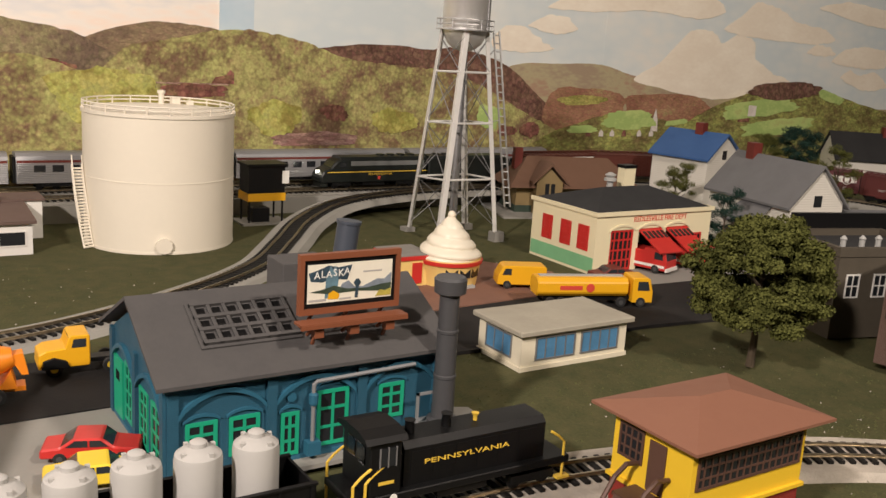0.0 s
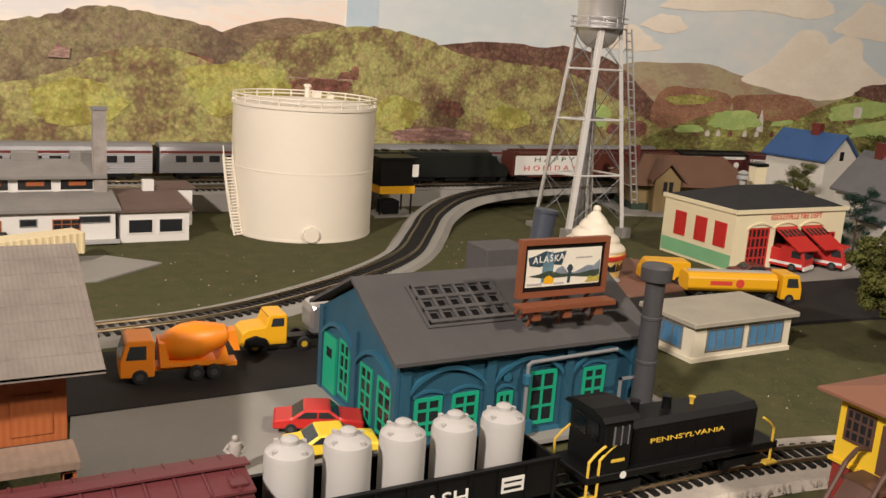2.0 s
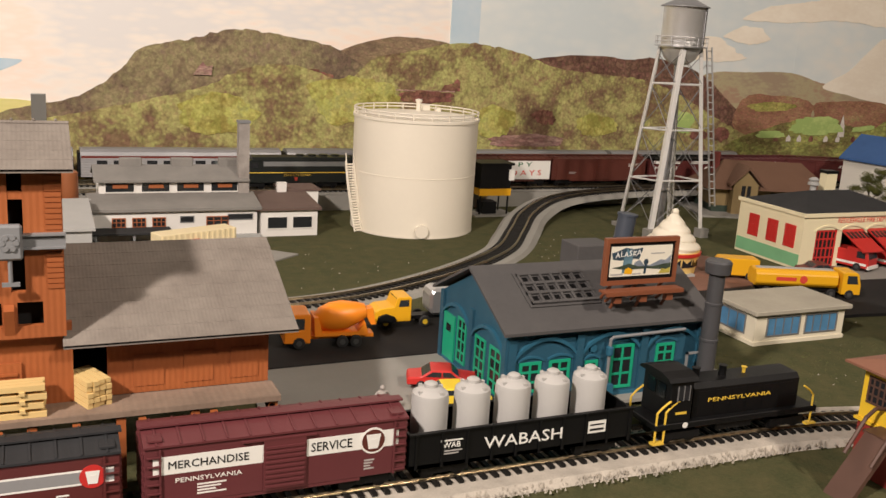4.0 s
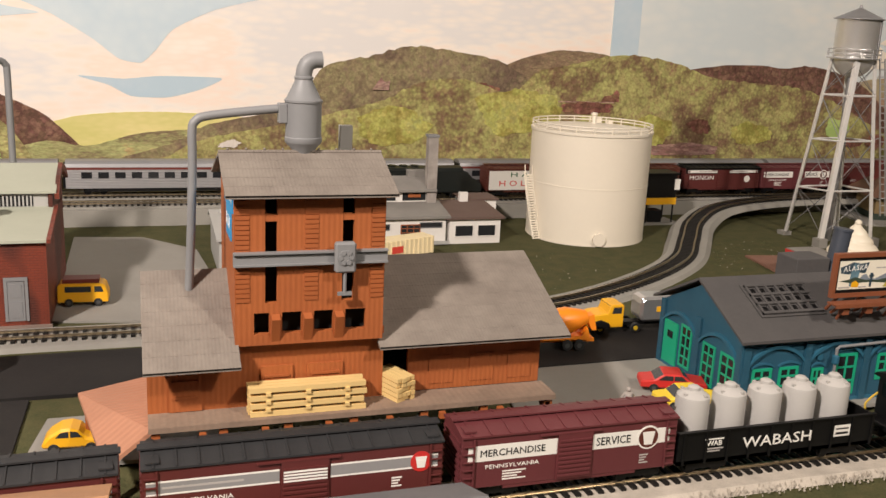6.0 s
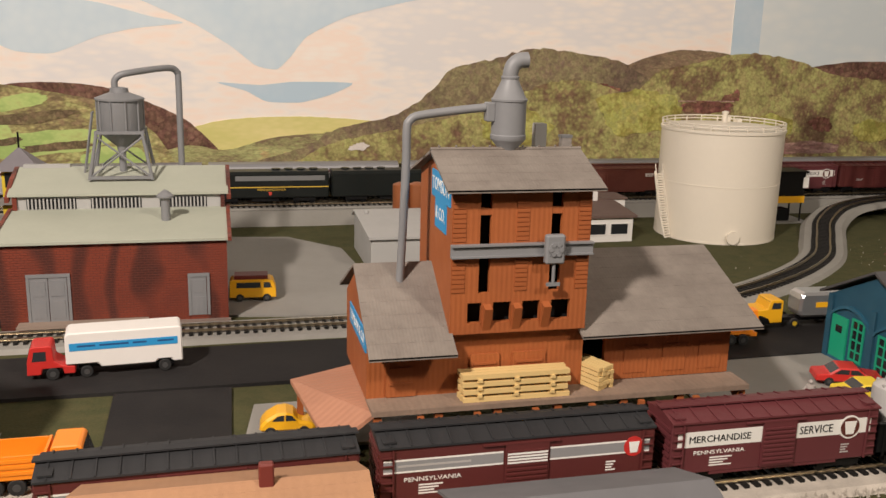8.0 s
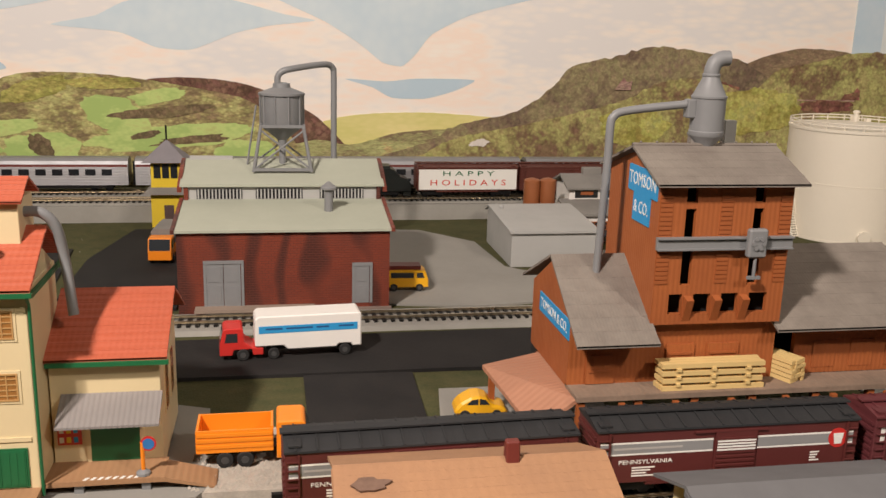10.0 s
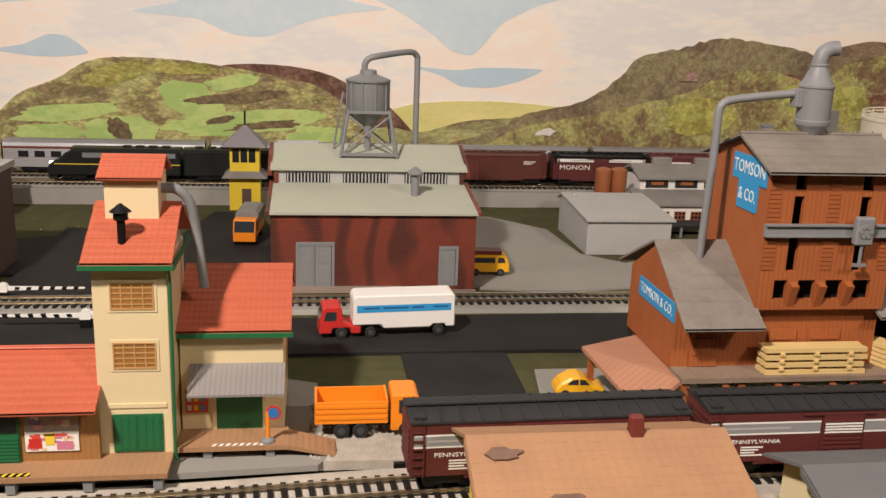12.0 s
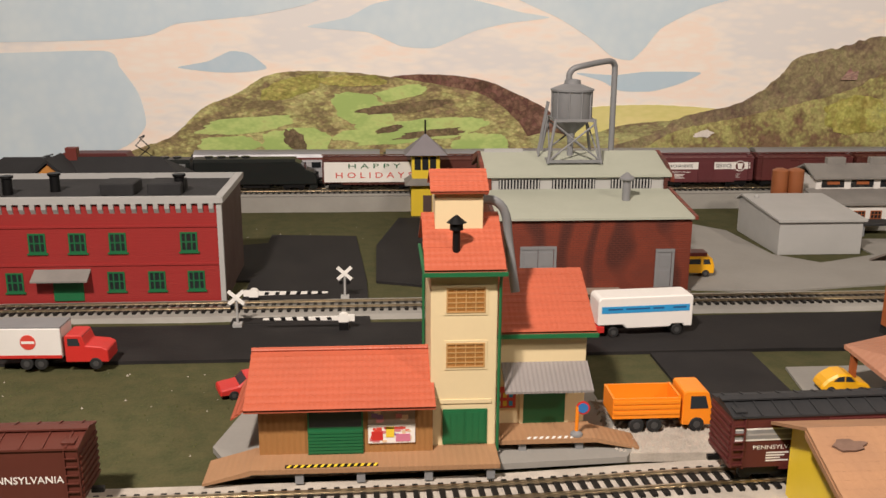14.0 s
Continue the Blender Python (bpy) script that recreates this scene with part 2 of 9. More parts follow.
LIGHT_GREY = mat("light_grey_plastic", (0.40, 0.40, 0.385), 0.55, 0, 0.08)
ROOF_GREY = mat("weathered_grey_roof", (0.20, 0.19, 0.175), 0.8, 0, 0.22, 600, 30, 0.4, (0.28, 0.265, 0.24))
GLASS = glass("window_glass")
DARK_GLASS = mat("dark_window", (0.02, 0.022, 0.025), 0.12, 0, 0.2, bump=0)


def painted(name, stops, scale, detail=6.0, stretch=(1, 1, 1), rough=0.85, rich=0.62, dab=0.0, dab_scale=75.0):
    """Mottled brushwork: a ramp of colours over noise, for the painted backdrop."""
    m = bpy.data.materials.new(name)
    m.use_nodes = True
    t = m.node_tree
    b = t.nodes["Principled BSDF"]
    b.inputs["Roughness"].default_value = rough
    b.inputs["Specular IOR Level"].default_value = 0.15
    co, mp = t.nodes.new("ShaderNodeTexCoord"), t.nodes.new("ShaderNodeMapping")
    mp.inputs["Scale"].default_value = stretch
    n1, n2, v = t.nodes.new("ShaderNodeTexNoise"), t.nodes.new("ShaderNodeTexNoise"), t.nodes.new("ShaderNodeTexVoronoi")
    n1.inputs["Scale"].default_value, n1.inputs["Detail"].default_value, n1.inputs["Roughness"].default_value = scale, detail, rich
    v.inputs["Scale"].default_value = scale * 9
    t.links.new(co.outputs["Object"], mp.inputs[0])
    for n in (n1, v):
        t.links.new(mp.outputs[0], n.inputs["Vector"])
    t.nodes.remove(n2)
    sub = t.nodes.new("ShaderNodeMath")
    sub.operation = "MULTIPLY_ADD"
    sub.inputs[1].default_value = -0.16
    t.links.new(v.outputs["Distance"], sub.inputs[0])
    t.links.new(n1.outputs[0], sub.inputs[2])
    ramp = t.nodes.new("ShaderNodeValToRGB")
    e = ramp.color_ramp.elements
    while len(e) < len(stops):
        e.new(0.5)
    for el, (p, c) in zip(e, stops):
        el.position, el.color = p, (*c, 1)
    t.links.new(sub.outputs[0], ramp.inputs[0])
    if not dab:
        t.links.new(ramp.outputs[0], b.inputs["Base Color"])
        return m
    # leafy brush dabs: each cell a little lighter or darker, with dark gaps between
    wob, cell = t.nodes.new("ShaderNodeTexNoise"), t.nodes.new("ShaderNodeTexVoronoi")
    wob.inputs["Scale"].default_value, wob.inputs["Detail"].default_value = dab_scale * 1.6, 3
    addv = t.nodes.new("ShaderNodeVectorMath")
    addv.operation = "MULTIPLY_ADD"
    addv.inputs[1].default_value = (0.9 / dab_scale,) * 3
    t.links.new(wob.outputs["Color"], addv.inputs[0])
    t.links.new(mp.outputs[0], wob.inputs["Vector"])
    t.links.new(mp.outputs[0], addv.inputs[2])
    cell.inputs["Scale"].default_value = dab_scale
    t.links.new(addv.outputs[0], cell.inputs["Vector"])
    sep = t.nodes.new("ShaderNodeSeparateColor")
    t.links.new(cell.outputs["Color"], sep.inputs[0])
    far = t.nodes.new("ShaderNodeMath")
    far.operation = "MULTIPLY_ADD"
    far.inputs[1].default_value = -1.1
    t.links.new(cell.outputs["Distance"], far.inputs[0])
    t.links.new(sep.outputs[0], far.inputs[2])
    val = t.nodes.new("ShaderNodeMapRange")
    val.inputs[1].default_value, val.inputs[2].default_value = -0.5, 0.8
    val.inputs[3].default_value, val.inputs[4].default_value = 1 - dab, 1 + dab
    t.links.new(far.outputs[0], val.inputs[0])
    hue = t.nodes.new("ShaderNodeMapRange")
    hue.inputs[3].default_value, hue.inputs[4].default_value = 0.485, 0.515
    t.links.new(sep.outputs[1], hue.inputs[0])
    hs = t.nodes.new("ShaderNodeHueSaturation")
    t.links.new(hue.outputs[0], hs.inputs["Hue"])
    grain, fine, both = t.nodes.new("ShaderNodeTexNoise"), t.nodes.new("ShaderNodeMapRange"), t.nodes.new("ShaderNodeMath")
    grain.inputs["Scale"].default_value, grain.inputs["Detail"].default_value, grain.inputs["Roughness"].default_value = dab_scale * 2.2, 6, 0.75
    t.links.new(mp.outputs[0], grain.inputs["Vector"])
    fine.inputs[1].default_value, fine.inputs[2].default_value = 0.3, 0.7
    fine.inputs[3].default_value, fine.inputs[4].default_value = 0.68, 1.3
    t.links.new(grain.outputs[0], fine.inputs[0])
    both.operation = "MULTIPLY"
    t.links.new(val.outputs[0], both.inputs[0])
    t.links.new(fine.outputs[0], both.inputs[1])
    t.links.new(both.outputs[0], hs.inputs["Value"])
    t.links.new(ramp.outputs[0], hs.inputs["Color"])
    t.links.new(hs.outputs[0], b.inputs["Base Color"])
    return m


WALL_Y = 134.0
SKY = painted("painted_sky", [(0.30, (0.806, 0.784, 0.762)), (0.42, (0.918, 0.851, 0.773)), (0.52, (0.950, 0.806, 0.694)), (0.64, (0.941, 0.874, 0.784))], 4.2, 3.0, (1.0, 1, 3.0), rich=0.45)
SKY_BLUE = painted("painted_blue", [(0.3, (0.588, 0.701, 0.768)), (0.6, (0.678, 0.768, 0.802))], 7, 3)
SKY_DEEP = painted("painted_deep_blue", [(0.3, (0.506, 0.638, 0.726)), (0.6, (0.583, 0.682, 0.748))], 9, 3)
SKY_GREY = painted("painted_grey_blue", [(0.3, (0.650, 0.719, 0.731)), (0.5, (0.742, 0.777, 0.754)), (0.65, (0.812, 0.800, 0.742))], 3.5, 3, (1, 1, 2))
CLOUD = painted("painted_cloud", [(0.3, (0.874, 0.784, 0.650)), (0.6, (0.950, 0.874, 0.739))], 9, 4, (1, 1, 2))
H_GREEN = painted("painted_meadow_hill", [(0.34, (0.260, 0.201, 0.106)), (0.43, (0.378, 0.330, 0.142)), (0.50, (0.519, 0.496, 0.212)), (0.58, (0.425, 0.378, 0.165)), (0.66, (0.271, 0.212, 0.118))], 15, 6, (1, 1, 1.8), dab=0.24, dab_scale=100)
MEADOW = painted("painted_meadow_green", [(0.34, (0.381, 0.515, 0.168)), (0.5, (0.515, 0.627, 0.224)), (0.62, (0.470, 0.515, 0.190))], 14, 4, (1, 1, 2))
MEADOW_GOLD = painted("painted_meadow_gold", [(0.34, (0.30, 0.28, 0.08)), (0.5, (0.46, 0.42, 0.13)), (0.62, (0.36, 0.28, 0.09))], 14, 5, (1, 1, 2), dab=0.25, dab_scale=130)
HEDGE = painted("painted_hedge", [(0.34, (0.172, 0.127, 0.075)), (0.5, (0.241, 0.184, 0.098)), (0.62, (0.196, 0.138, 0.081))], 26, 6, dab=0.3, dab_scale=170)
RUST = painted("painted_rust_trees", [(0.34, (0.20, 0.09, 0.065)), (0.5, (0.30, 0.14, 0.10)), (0.62, (0.24, 0.15, 0.08))], 26, 6, dab=0.4, dab_scale=110)
PINK_EARTH = painted("painted_pink_earth", [(0.34, (0.30, 0.17, 0.14)), (0.5, (0.46, 0.30, 0.25)), (0.62, (0.30, 0.22, 0.12))], 26, 6, (1, 1, 3), dab=0.3)
H_BROWN = painted("painted_brown_hill", [(0.3, (0.143, 0.077, 0.055)), (0.5, (0.220, 0.121, 0.088)), (0.65, (0.176, 0.105, 0.072))], 22, 8, dab=0.35, dab_scale=140)
H_UMBER = painted("painted_umber_hill", [(0.3, (0.204, 0.144, 0.096)), (0.5, (0.300, 0.216, 0.132)), (0.65, (0.192, 0.132, 0.096))], 16, 8, (1, 1, 2), dab=0.2, dab_scale=140)
H_OLIVE = painted("painted_olive_hill", [(0.30, (0.18, 0.13, 0.09)), (0.40, (0.25, 0.195, 0.115)), (0.48, (0.31, 0.265, 0.14)), (0.56, (0.27, 0.21, 0.125)), (0.64, (0.23, 0.165, 0.12))], 17, 7, dab=0.17, dab_scale=125)
H_YELLOW = painted("painted_yellow_hill", [(0.30, (0.213, 0.138, 0.081)), (0.39, (0.312, 0.263, 0.112)), (0.48, (0.450, 0.425, 0.163)), (0.56, (0.375, 0.312, 0.138)), (0.64, (0.288, 0.175, 0.106))], 19, 7, dab=0.17, dab_scale=115)
H_TUFT = painted("painted_bright_trees", [(0.32, (0.317, 0.281, 0.073)), (0.46, (0.512, 0.488, 0.146)), (0.58, (0.403, 0.403, 0.146)), (0.66, (0.293, 0.183, 0.073))], 17, 7, dab=0.17, dab_scale=105)
H_FAR = painted("painted_far_hill", [(0.3, (0.375, 0.288, 0.200)), (0.45, (0.450, 0.388, 0.237)), (0.6, (0.413, 0.275, 0.188))], 9, 6, (1, 1, 2.4))
H_RUSSET = painted("painted_russet_slope", [(0.3, (0.288, 0.144, 0.090)), (0.5, (0.396, 0.216, 0.132)), (0.62, (0.384, 0.312, 0.144))], 12, 6, (1, 1, 2), dab=0.15, dab_scale=140)
H_PALE = painted("painted_pale_field", [(0.3, (0.667, 0.621, 0.230)), (0.6, (0.782, 0.690, 0.310))], 8, 3, (1, 1, 3))
H_DISTANT = painted("painted_distance", [(0.3, (0.240, 0.180, 0.108)), (0.45, (0.384, 0.372, 0.168)), (0.55, (0.456, 0.456, 0.204)), (0.65, (0.504, 0.384, 0.180))], 13, 6, (1, 1, 3.2), dab=0.2, dab_scale=120)
H_VIVID = painted("painted_village_green", [(0.32, (0.188, 0.150, 0.062)), (0.42, (0.275, 0.263, 0.088)), (0.52, (0.400, 0.425, 0.125)), (0.64, (0.275, 0.188, 0.088))], 15, 7, (1, 1, 1.8), dab=0.26, dab_scale=95)
SMOKE_WHITE = painted("painted_smoke", [(0.3, (0.66, 0.60, 0.54)), (0.6, (0.78, 0.72, 0.66))], 60, 3)
# grey of the unseen walls and ceiling, set low to limit bounced light
ROOM_BOUNCE = mat("room_bounce_grey", (0.17, 0.155, 0.14), 0.9, 0, 0.04, 60, 2, 0.1)
CARPET = mat("room_floor", (0.16, 0.13, 0.10), 0.95, 0, 0.2, 200, 3, 0.3)
WOOD = mat("table_wood", (0.30, 0.18, 0.09), 0.6, 0, 0.2, 90, 6, 0.2)

# ---- the room ----
solid("wall_north", Shape().box(-260, 300, WALL_Y, WALL_Y + 8, -95, 150), SKY, "painted sky and cloud mural on the wall behind the layout", "wall", "structure")
# the other three walls and the ceiling are unseen, added to bounce light
solid("wall_south", Shape().box(-260, 300, -268, -260, -95, 150), ROOM_BOUNCE, "unseen grey room wall added to bounce a little light", "wall", "structure")
solid("wall_east", Shape().box(300, 308, -268, WALL_Y + 8, -95, 150), ROOM_BOUNCE, "unseen grey room wall added to bounce a little light", "wall", "structure")
solid("wall_west", Shape().box(-268, -260, -268, WALL_Y + 8, -95, 150), ROOM_BOUNCE, "unseen grey room wall added to bounce a little light", "wall", "structure")
solid("ceiling", Shape().box(-268, 308, -268, WALL_Y + 8, 150, 158), ROOM_BOUNCE, "unseen grey room ceiling added to bounce a little light", "ceiling", "structure")
solid("floor", Shape().box(-268, 308, -268, WALL_Y + 8, -103, -95), CARPET, "dark carpeted room floor", "floor", "structure")


def spline(points, step=12):
    """A smooth line through a few control points."""
    p = [Vector(q) for q in points]
    p = [2 * p[0] - p[1], *p, 2 * p[-1] - p[-2]]
    out = []
    for i in range(1, len(p) - 2):
        a, b, c, d = p[i - 1 : i + 3]
        for k in range(step):
            t = k / step
            out.append(0.5 * ((2 * b) + (c - a) * t + (2 * a - 5 * b + 4 * c - d) * t * t + (3 * b - a - 3 * c + d) * t**3))
    return out + [p[-2]]


def hill(label, profile, material, layer, rough=0.25, foot=0.0, seed=1):
    """A painted hill: a thin raised layer on the mural with a soft, tree-lined crest."""
    crest = [(q.x, q.y) for q in spline([(x, z, 0) for x, z in profile])]
    crest = [(x, z + rough * (noise.noise((x * 0.9, seed, 0)) + 0.6 * noise.noise((x * 2.7, seed, 3)))) for x, z in crest]
    d = WALL_Y - 0.12 * layer
    v, f = [], []
    for x, z in crest:
        v += [(x, d, foot), (x, d, z), (x, WALL_Y - 0.02, z), (x, WALL_Y - 0.02, foot)]
    for i in range(len(crest) - 1):
        a, b = 4 * i, 4 * i + 4
        f += [(a, b, b + 1, a + 1), (a + 1, b + 1, b + 2, a + 2)]
    return solid("mural_hill", Shape().add(v, f), material, label, "mural", "structure")


hill("far brown ridge painted on the mural", [(88, 12), (98, 20.3), (111, 21.5), (120, 21.6), (129, 19.9), (143, 20.4), (160, 18.1), (180, 15), (230, 15)], H_FAR, 1.6, 0.15)
hill("pale yellow far field painted on the mural", [(-46, 9), (-38, 11.9), (-33, 12.9), (-25, 13.3), (-18, 13.1), (-10, 12.4), (0, 11)], H_PALE, 1.3, 0.08)
hill("brown wooded ridge painted on the mural", [(-72, 15), (-63, 17.7), (-55, 17.9), (-49, 17), (-45, 15.4), (-40, 13), (-37, 10.4), (-33, 6), (-30, 3)], H_BROWN, 2, 0.1, 0, 2)
hill("dark brown hilltop painted on the mural", [(22, 18), (30, 22), (36, 23.8), (40, 24.2), (48, 23.4), (56, 20)], H_UMBER, 2.3, 0.1, 0, 3)
hill("dark wooded ridge painted on the mural", [(53, 18), (63, 21.6), (71, 22.5), (81, 22.4), (88, 23.0), (98, 20.6), (106, 15.2), (114, 10.3), (122, 7), (130, 4)], H_BROWN, 2.4, 0.2, 0, 4)
hill("low green distance painted on the mural", [(-50, 6), (-40, 9), (-34, 8.4), (-27, 10.2), (-18, 10.8), (-8, 10), (4, 9)], H_DISTANT, 2.6, 0.1, 0, 5)
hill("meadow hill with hedges painted on the mural", [(-112, 3), (-102, 6.9), (-97, 8.7), (-92, 13), (-87, 15.1), (-82, 17.9), (-75, 18.5), (-66, 17.9), (-56, 16.4), (-49, 14.7), (-44, 10.8), (-41, 6), (-39, 3)], H_GREEN, 4, 0.15, 0, 6)
hill("wooded olive hill painted on the mural", [(-36, 5), (-23, 8.7), (-18, 11.4), (-9, 13.5), (-3, 17.4), (0, 20.6), (7, 22.3), (13, 23.9), (20, 23.4), (28, 22), (35, 18.5), (45, 15)], H_OLIVE, 3.3, 0.3, 0, 7)
hill("yellow-green wooded hill painted on the mural", [(28, 14), (34, 20.3), (40, 21.9), (50, 23.8), (60, 22.7), (67, 20.6), (77, 19.8), (85, 19.2), (93, 17), (103, 12.5), (112, 9), (122, 6)], H_YELLOW, 4.4, 0.35, 0, 8)
hill("sunlit front slope painted on the mural", [(-30, 4), (-23, 7.1), (-18, 9.5), (-9, 11.3), (0, 13.3), (9, 15.7), (14, 18.2), (21, 19.2), (28, 17.4), (37, 14), (48, 9)], H_YELLOW, 5, 0.35, 0, 9)
hill("green village valley painted on the mural", [(100, 5), (108, 9), (114, 10.7), (120, 12.3), (129, 13.3), (138, 11.6), (151, 12.1), (162, 14.2), (180, 13), (230, 12)], H_VIVID, 5.5, 0.2, 0, 10)
hill("near green hill painted on the mural", [(138, 8), (147, 13.2), (160, 17.3), (170, 19.6), (182, 19), (211, 14.1), (235, 12)], H_VIVID, 6, 0.2, 0, 11)


def sky_shape(label, outline, material, layer=1.0, seed=0, wobble=0.0):
    """A smooth painted area of the mural, drawn through a few control points."""
    pts = [Vector((x, z, 0)) for x, z in outline]
    n, poly = len(pts), []
    for i in range(n):
        a, b, c, d = pts[i - 1], pts[i], pts[(i + 1) % n], pts[(i + 2) % n]
        for k in range(8):
            t = k / 8
            q = 0.5 * ((2 * b) + (c - a) * t * 0.6 + (6 * c - 6 * b - 1.2 * (c - a) - 0.6 * (d - b)) * t * t + (-4 * c + 4 * b + 0.6 * (c - a) + 0.6 * (d - b)) * t**3)
            w = wobble * noise.noise((q.x * 0.8, q.y * 0.8, seed))
            poly.append((q.x + w, q.y + 0.7 * w))
    y = WALL_Y - 0.03 * layer - 0.002 * seed
    v, f = [(x, y, z) for x, z in poly], [tuple(range(len(poly)))]
    return solid("mural_sky", Shape().add(v, f), material, label, "mural", "structure")


def daub(label, x0, x1, z0, z1, material, layer, seed, lean=0.0, wobble=0.3, power=0.8):
    """An uneven painted field or clump of trees lying on a painted hill."""
    n, poly = 44, []
    cx, cz, w, h = (x0 + x1) / 2, (z0 + z1) / 2, (x1 - x0) / 2, (z1 - z0) / 2
    for k in range(n):
        a = 2 * math.pi * k / n
        c, s = math.cos(a), math.sin(a)
        g = 1 + wobble * (noise.noise((c * 1.4, s * 1.4, seed)) + 0.6 * noise.noise((c * 4.5, s * 4.5, seed + 5)))
        px = math.copysign(abs(c) ** power, c) * w * g
        poly.append((cx + px, cz + math.copysign(abs(s) ** power, s) * h * g + lean * px))
    y = WALL_Y - 0.12 * layer - 0.02 - 0.0015 * seed
    return solid("mural_field", Shape().add([(x, y, z) for x, z in poly], [tuple(range(n))]), material, label, "mural", "structure")


# blue gaps between the cream clouds
sky_shape("long blue sky gap painted between clouds", [(-76, 25.0), (-70, 26.4), (-66, 28.4), (-59, 29.6), (-51, 29), (-44, 27.3), (-39.5, 26.5), (-46, 25.6), (-51, 24.4), (-57, 22), (-62, 22.2), (-67, 24.2)], SKY_BLUE, 1, 1)
sky_shape("small blue sky gap painted over the meadow hill", [(-95.5, 19), (-91, 19.9), (-87.6, 21.4), (-84.8, 21), (-82.3, 18.9), (-86, 18.3), (-90, 18.3)], SKY_DEEP, 1, 2)
sky_shape("blue sky gap painted over the pale field", [(-35, 18.2), (-29, 17.9), (-24, 18.4), (-15.4, 18.3), (-18.5, 16.6), (-23, 15.4), (-28, 15.5), (-31, 17)], SKY_DEEP, 1, 3)
sky_shape("blue sky wedge painted between two cream clouds", [(-52, 33), (-44, 29), (-38, 26.4), (-33, 23.4), (-29.5, 20.7), (-26.5, 20.2), (-24.5, 22), (-22, 25), (-16, 28), (-6, 30.6), (12, 34), (0, 48), (-50, 48)], SKY_BLUE, 1, 4)
sky_shape("blue upper sky painted over the clouds", [(-150, 24), (-125, 22.6), (-106, 23.0), (-99, 23.8), (-95, 25.4), (-84, 26.6), (-75, 28.6), (-66, 34), (-90, 46), (-150, 46)], SKY_BLUE, 1, 5)
sky_shape("pale blue sky painted beside the meadow hill", [(-150, 4), (-108, 6), (-101, 10), (-101.5, 15), (-104, 19), (-106, 21.4), (-125, 21), (-150, 22)], SKY_BLUE, 1, 6)
# second sheet of the mural, hung from the seam
solid("mural_sheet", Shape().box(47.3, 299, WALL_Y - 0.12, WALL_Y - 0.02, 2, 100), SKY_GREY, "grey-blue sky sheet of the mural beyond the seam", "mural", "structure")
solid("mural_seam", Shape().box(47.3, 52.4, WALL_Y - 0.15, WALL_Y - 0.12, 2, 100), SKY_DEEP, "bluer overlap strip where the mural sheets meet", "mural", "structure")
solid("mural_seam", Shape().box(119.8, 120.2, WALL_Y - 0.15, WALL_Y - 0.12, 2, 100), SKY_GREY, "upright crease in the mural paper", "mural", "structure")
CREAM_CLOUD = "cream cloud painted on the mural"
for outline, seed in (
    ([(128, 19), (134, 22.5), (138, 26), (142, 29.2), (148, 29.4), (151, 27.2), (155, 29), (160, 28.4), (162, 24.5), (168, 21.5), (171, 18.5), (150, 16)], 7),
    ([(151, 30), (156, 33), (160, 35.8), (167, 35), (174, 32.6), (183, 31.8), (187, 29.6), (180, 28.4), (165, 28.6), (156, 29)], 8),
    ([(187, 25), (191, 27.8), (198, 28.8), (206, 28.2), (207, 24.4), (197, 24)], 9),
    ([(178, 26.6), (181, 28.4), (186, 27.8), (188, 26.6), (183, 26)], 10),
    ([(94, 24.4), (97, 27.2), (101, 27.4), (105, 25.2), (108, 24), (103, 23), (96, 23.2)], 11),
    ([(102, 27.6), (106, 29.6), (110, 29.6), (113, 27.6), (108, 26.4)], 12),
    ([(106, 31), (112, 33.6), (120, 34.8), (130, 36.4), (145, 36.6), (151, 33.4), (144, 31.4), (130, 32), (118, 31)], 13),
    ([(191, 21.6), (194, 23.4), (198, 22.4), (204, 23.4), (209, 20), (200, 19)], 14),
    ([(160, 20), (166, 21.6), (172, 21), (174, 19), (165, 18)], 15),
    ([(180, 36), (190, 38), (206, 37), (215, 33), (200, 33.4)], 16),
):
    sky_shape(CREAM_CLOUD, outline, CLOUD, 6, seed, 0.5)

# fields, hedges and clumps of trees on the painted hills
FIELD, TREES = "light green meadow painted on the hill", "rust and maroon trees painted on the hill"
for x0, x1, z0, z1, lean, seed in ((-93, -78.5, 9.3, 11.6, 0.10, 21), (-93.6, -84, 6.2, 8.6, 0.02, 22), (-83.5, -72.5, 5.6, 9.7, -0.06, 23), (-71.5, -49.8, 7.6, 11.2, 0.08, 24), (-72.5, -64, 10.2, 15.0, -0.25, 25), (-54, -45.3, 5.6, 9.0, 0.05, 26), (-66, -58, 14.4, 16.2, 0.15, 27)):
    daub(FIELD, x0, x1, z0, z1, MEADOW, 4, seed, lean, 0.28)
for x0, x1, z0, z1, lean, seed in ((-83, -74, 14.6, 17.6, 0.25, 28), (-74, -64.5, 16.2, 17.9, 0.0, 29)):
    daub("yellow-green hilltop meadow painted on the hill", x0, x1, z0, z1, MEADOW_GOLD, 4, seed, lean, 0.25)
for x0, x1, z0, z1, lean, seed in ((-63, -52, 8.4, 9.6, 0.1, 31), (-68, -55, 12.3, 13.9, 0.1, 32), (-66, -62, 9.2, 10.2, 0.2, 33), (-80, -76.5, 6.4, 9.5, -0.5, 34)):
    daub("brown hedge painted across the meadow", x0, x1, z0, z1, HEDGE, 4.3, seed, lean, 0.4)
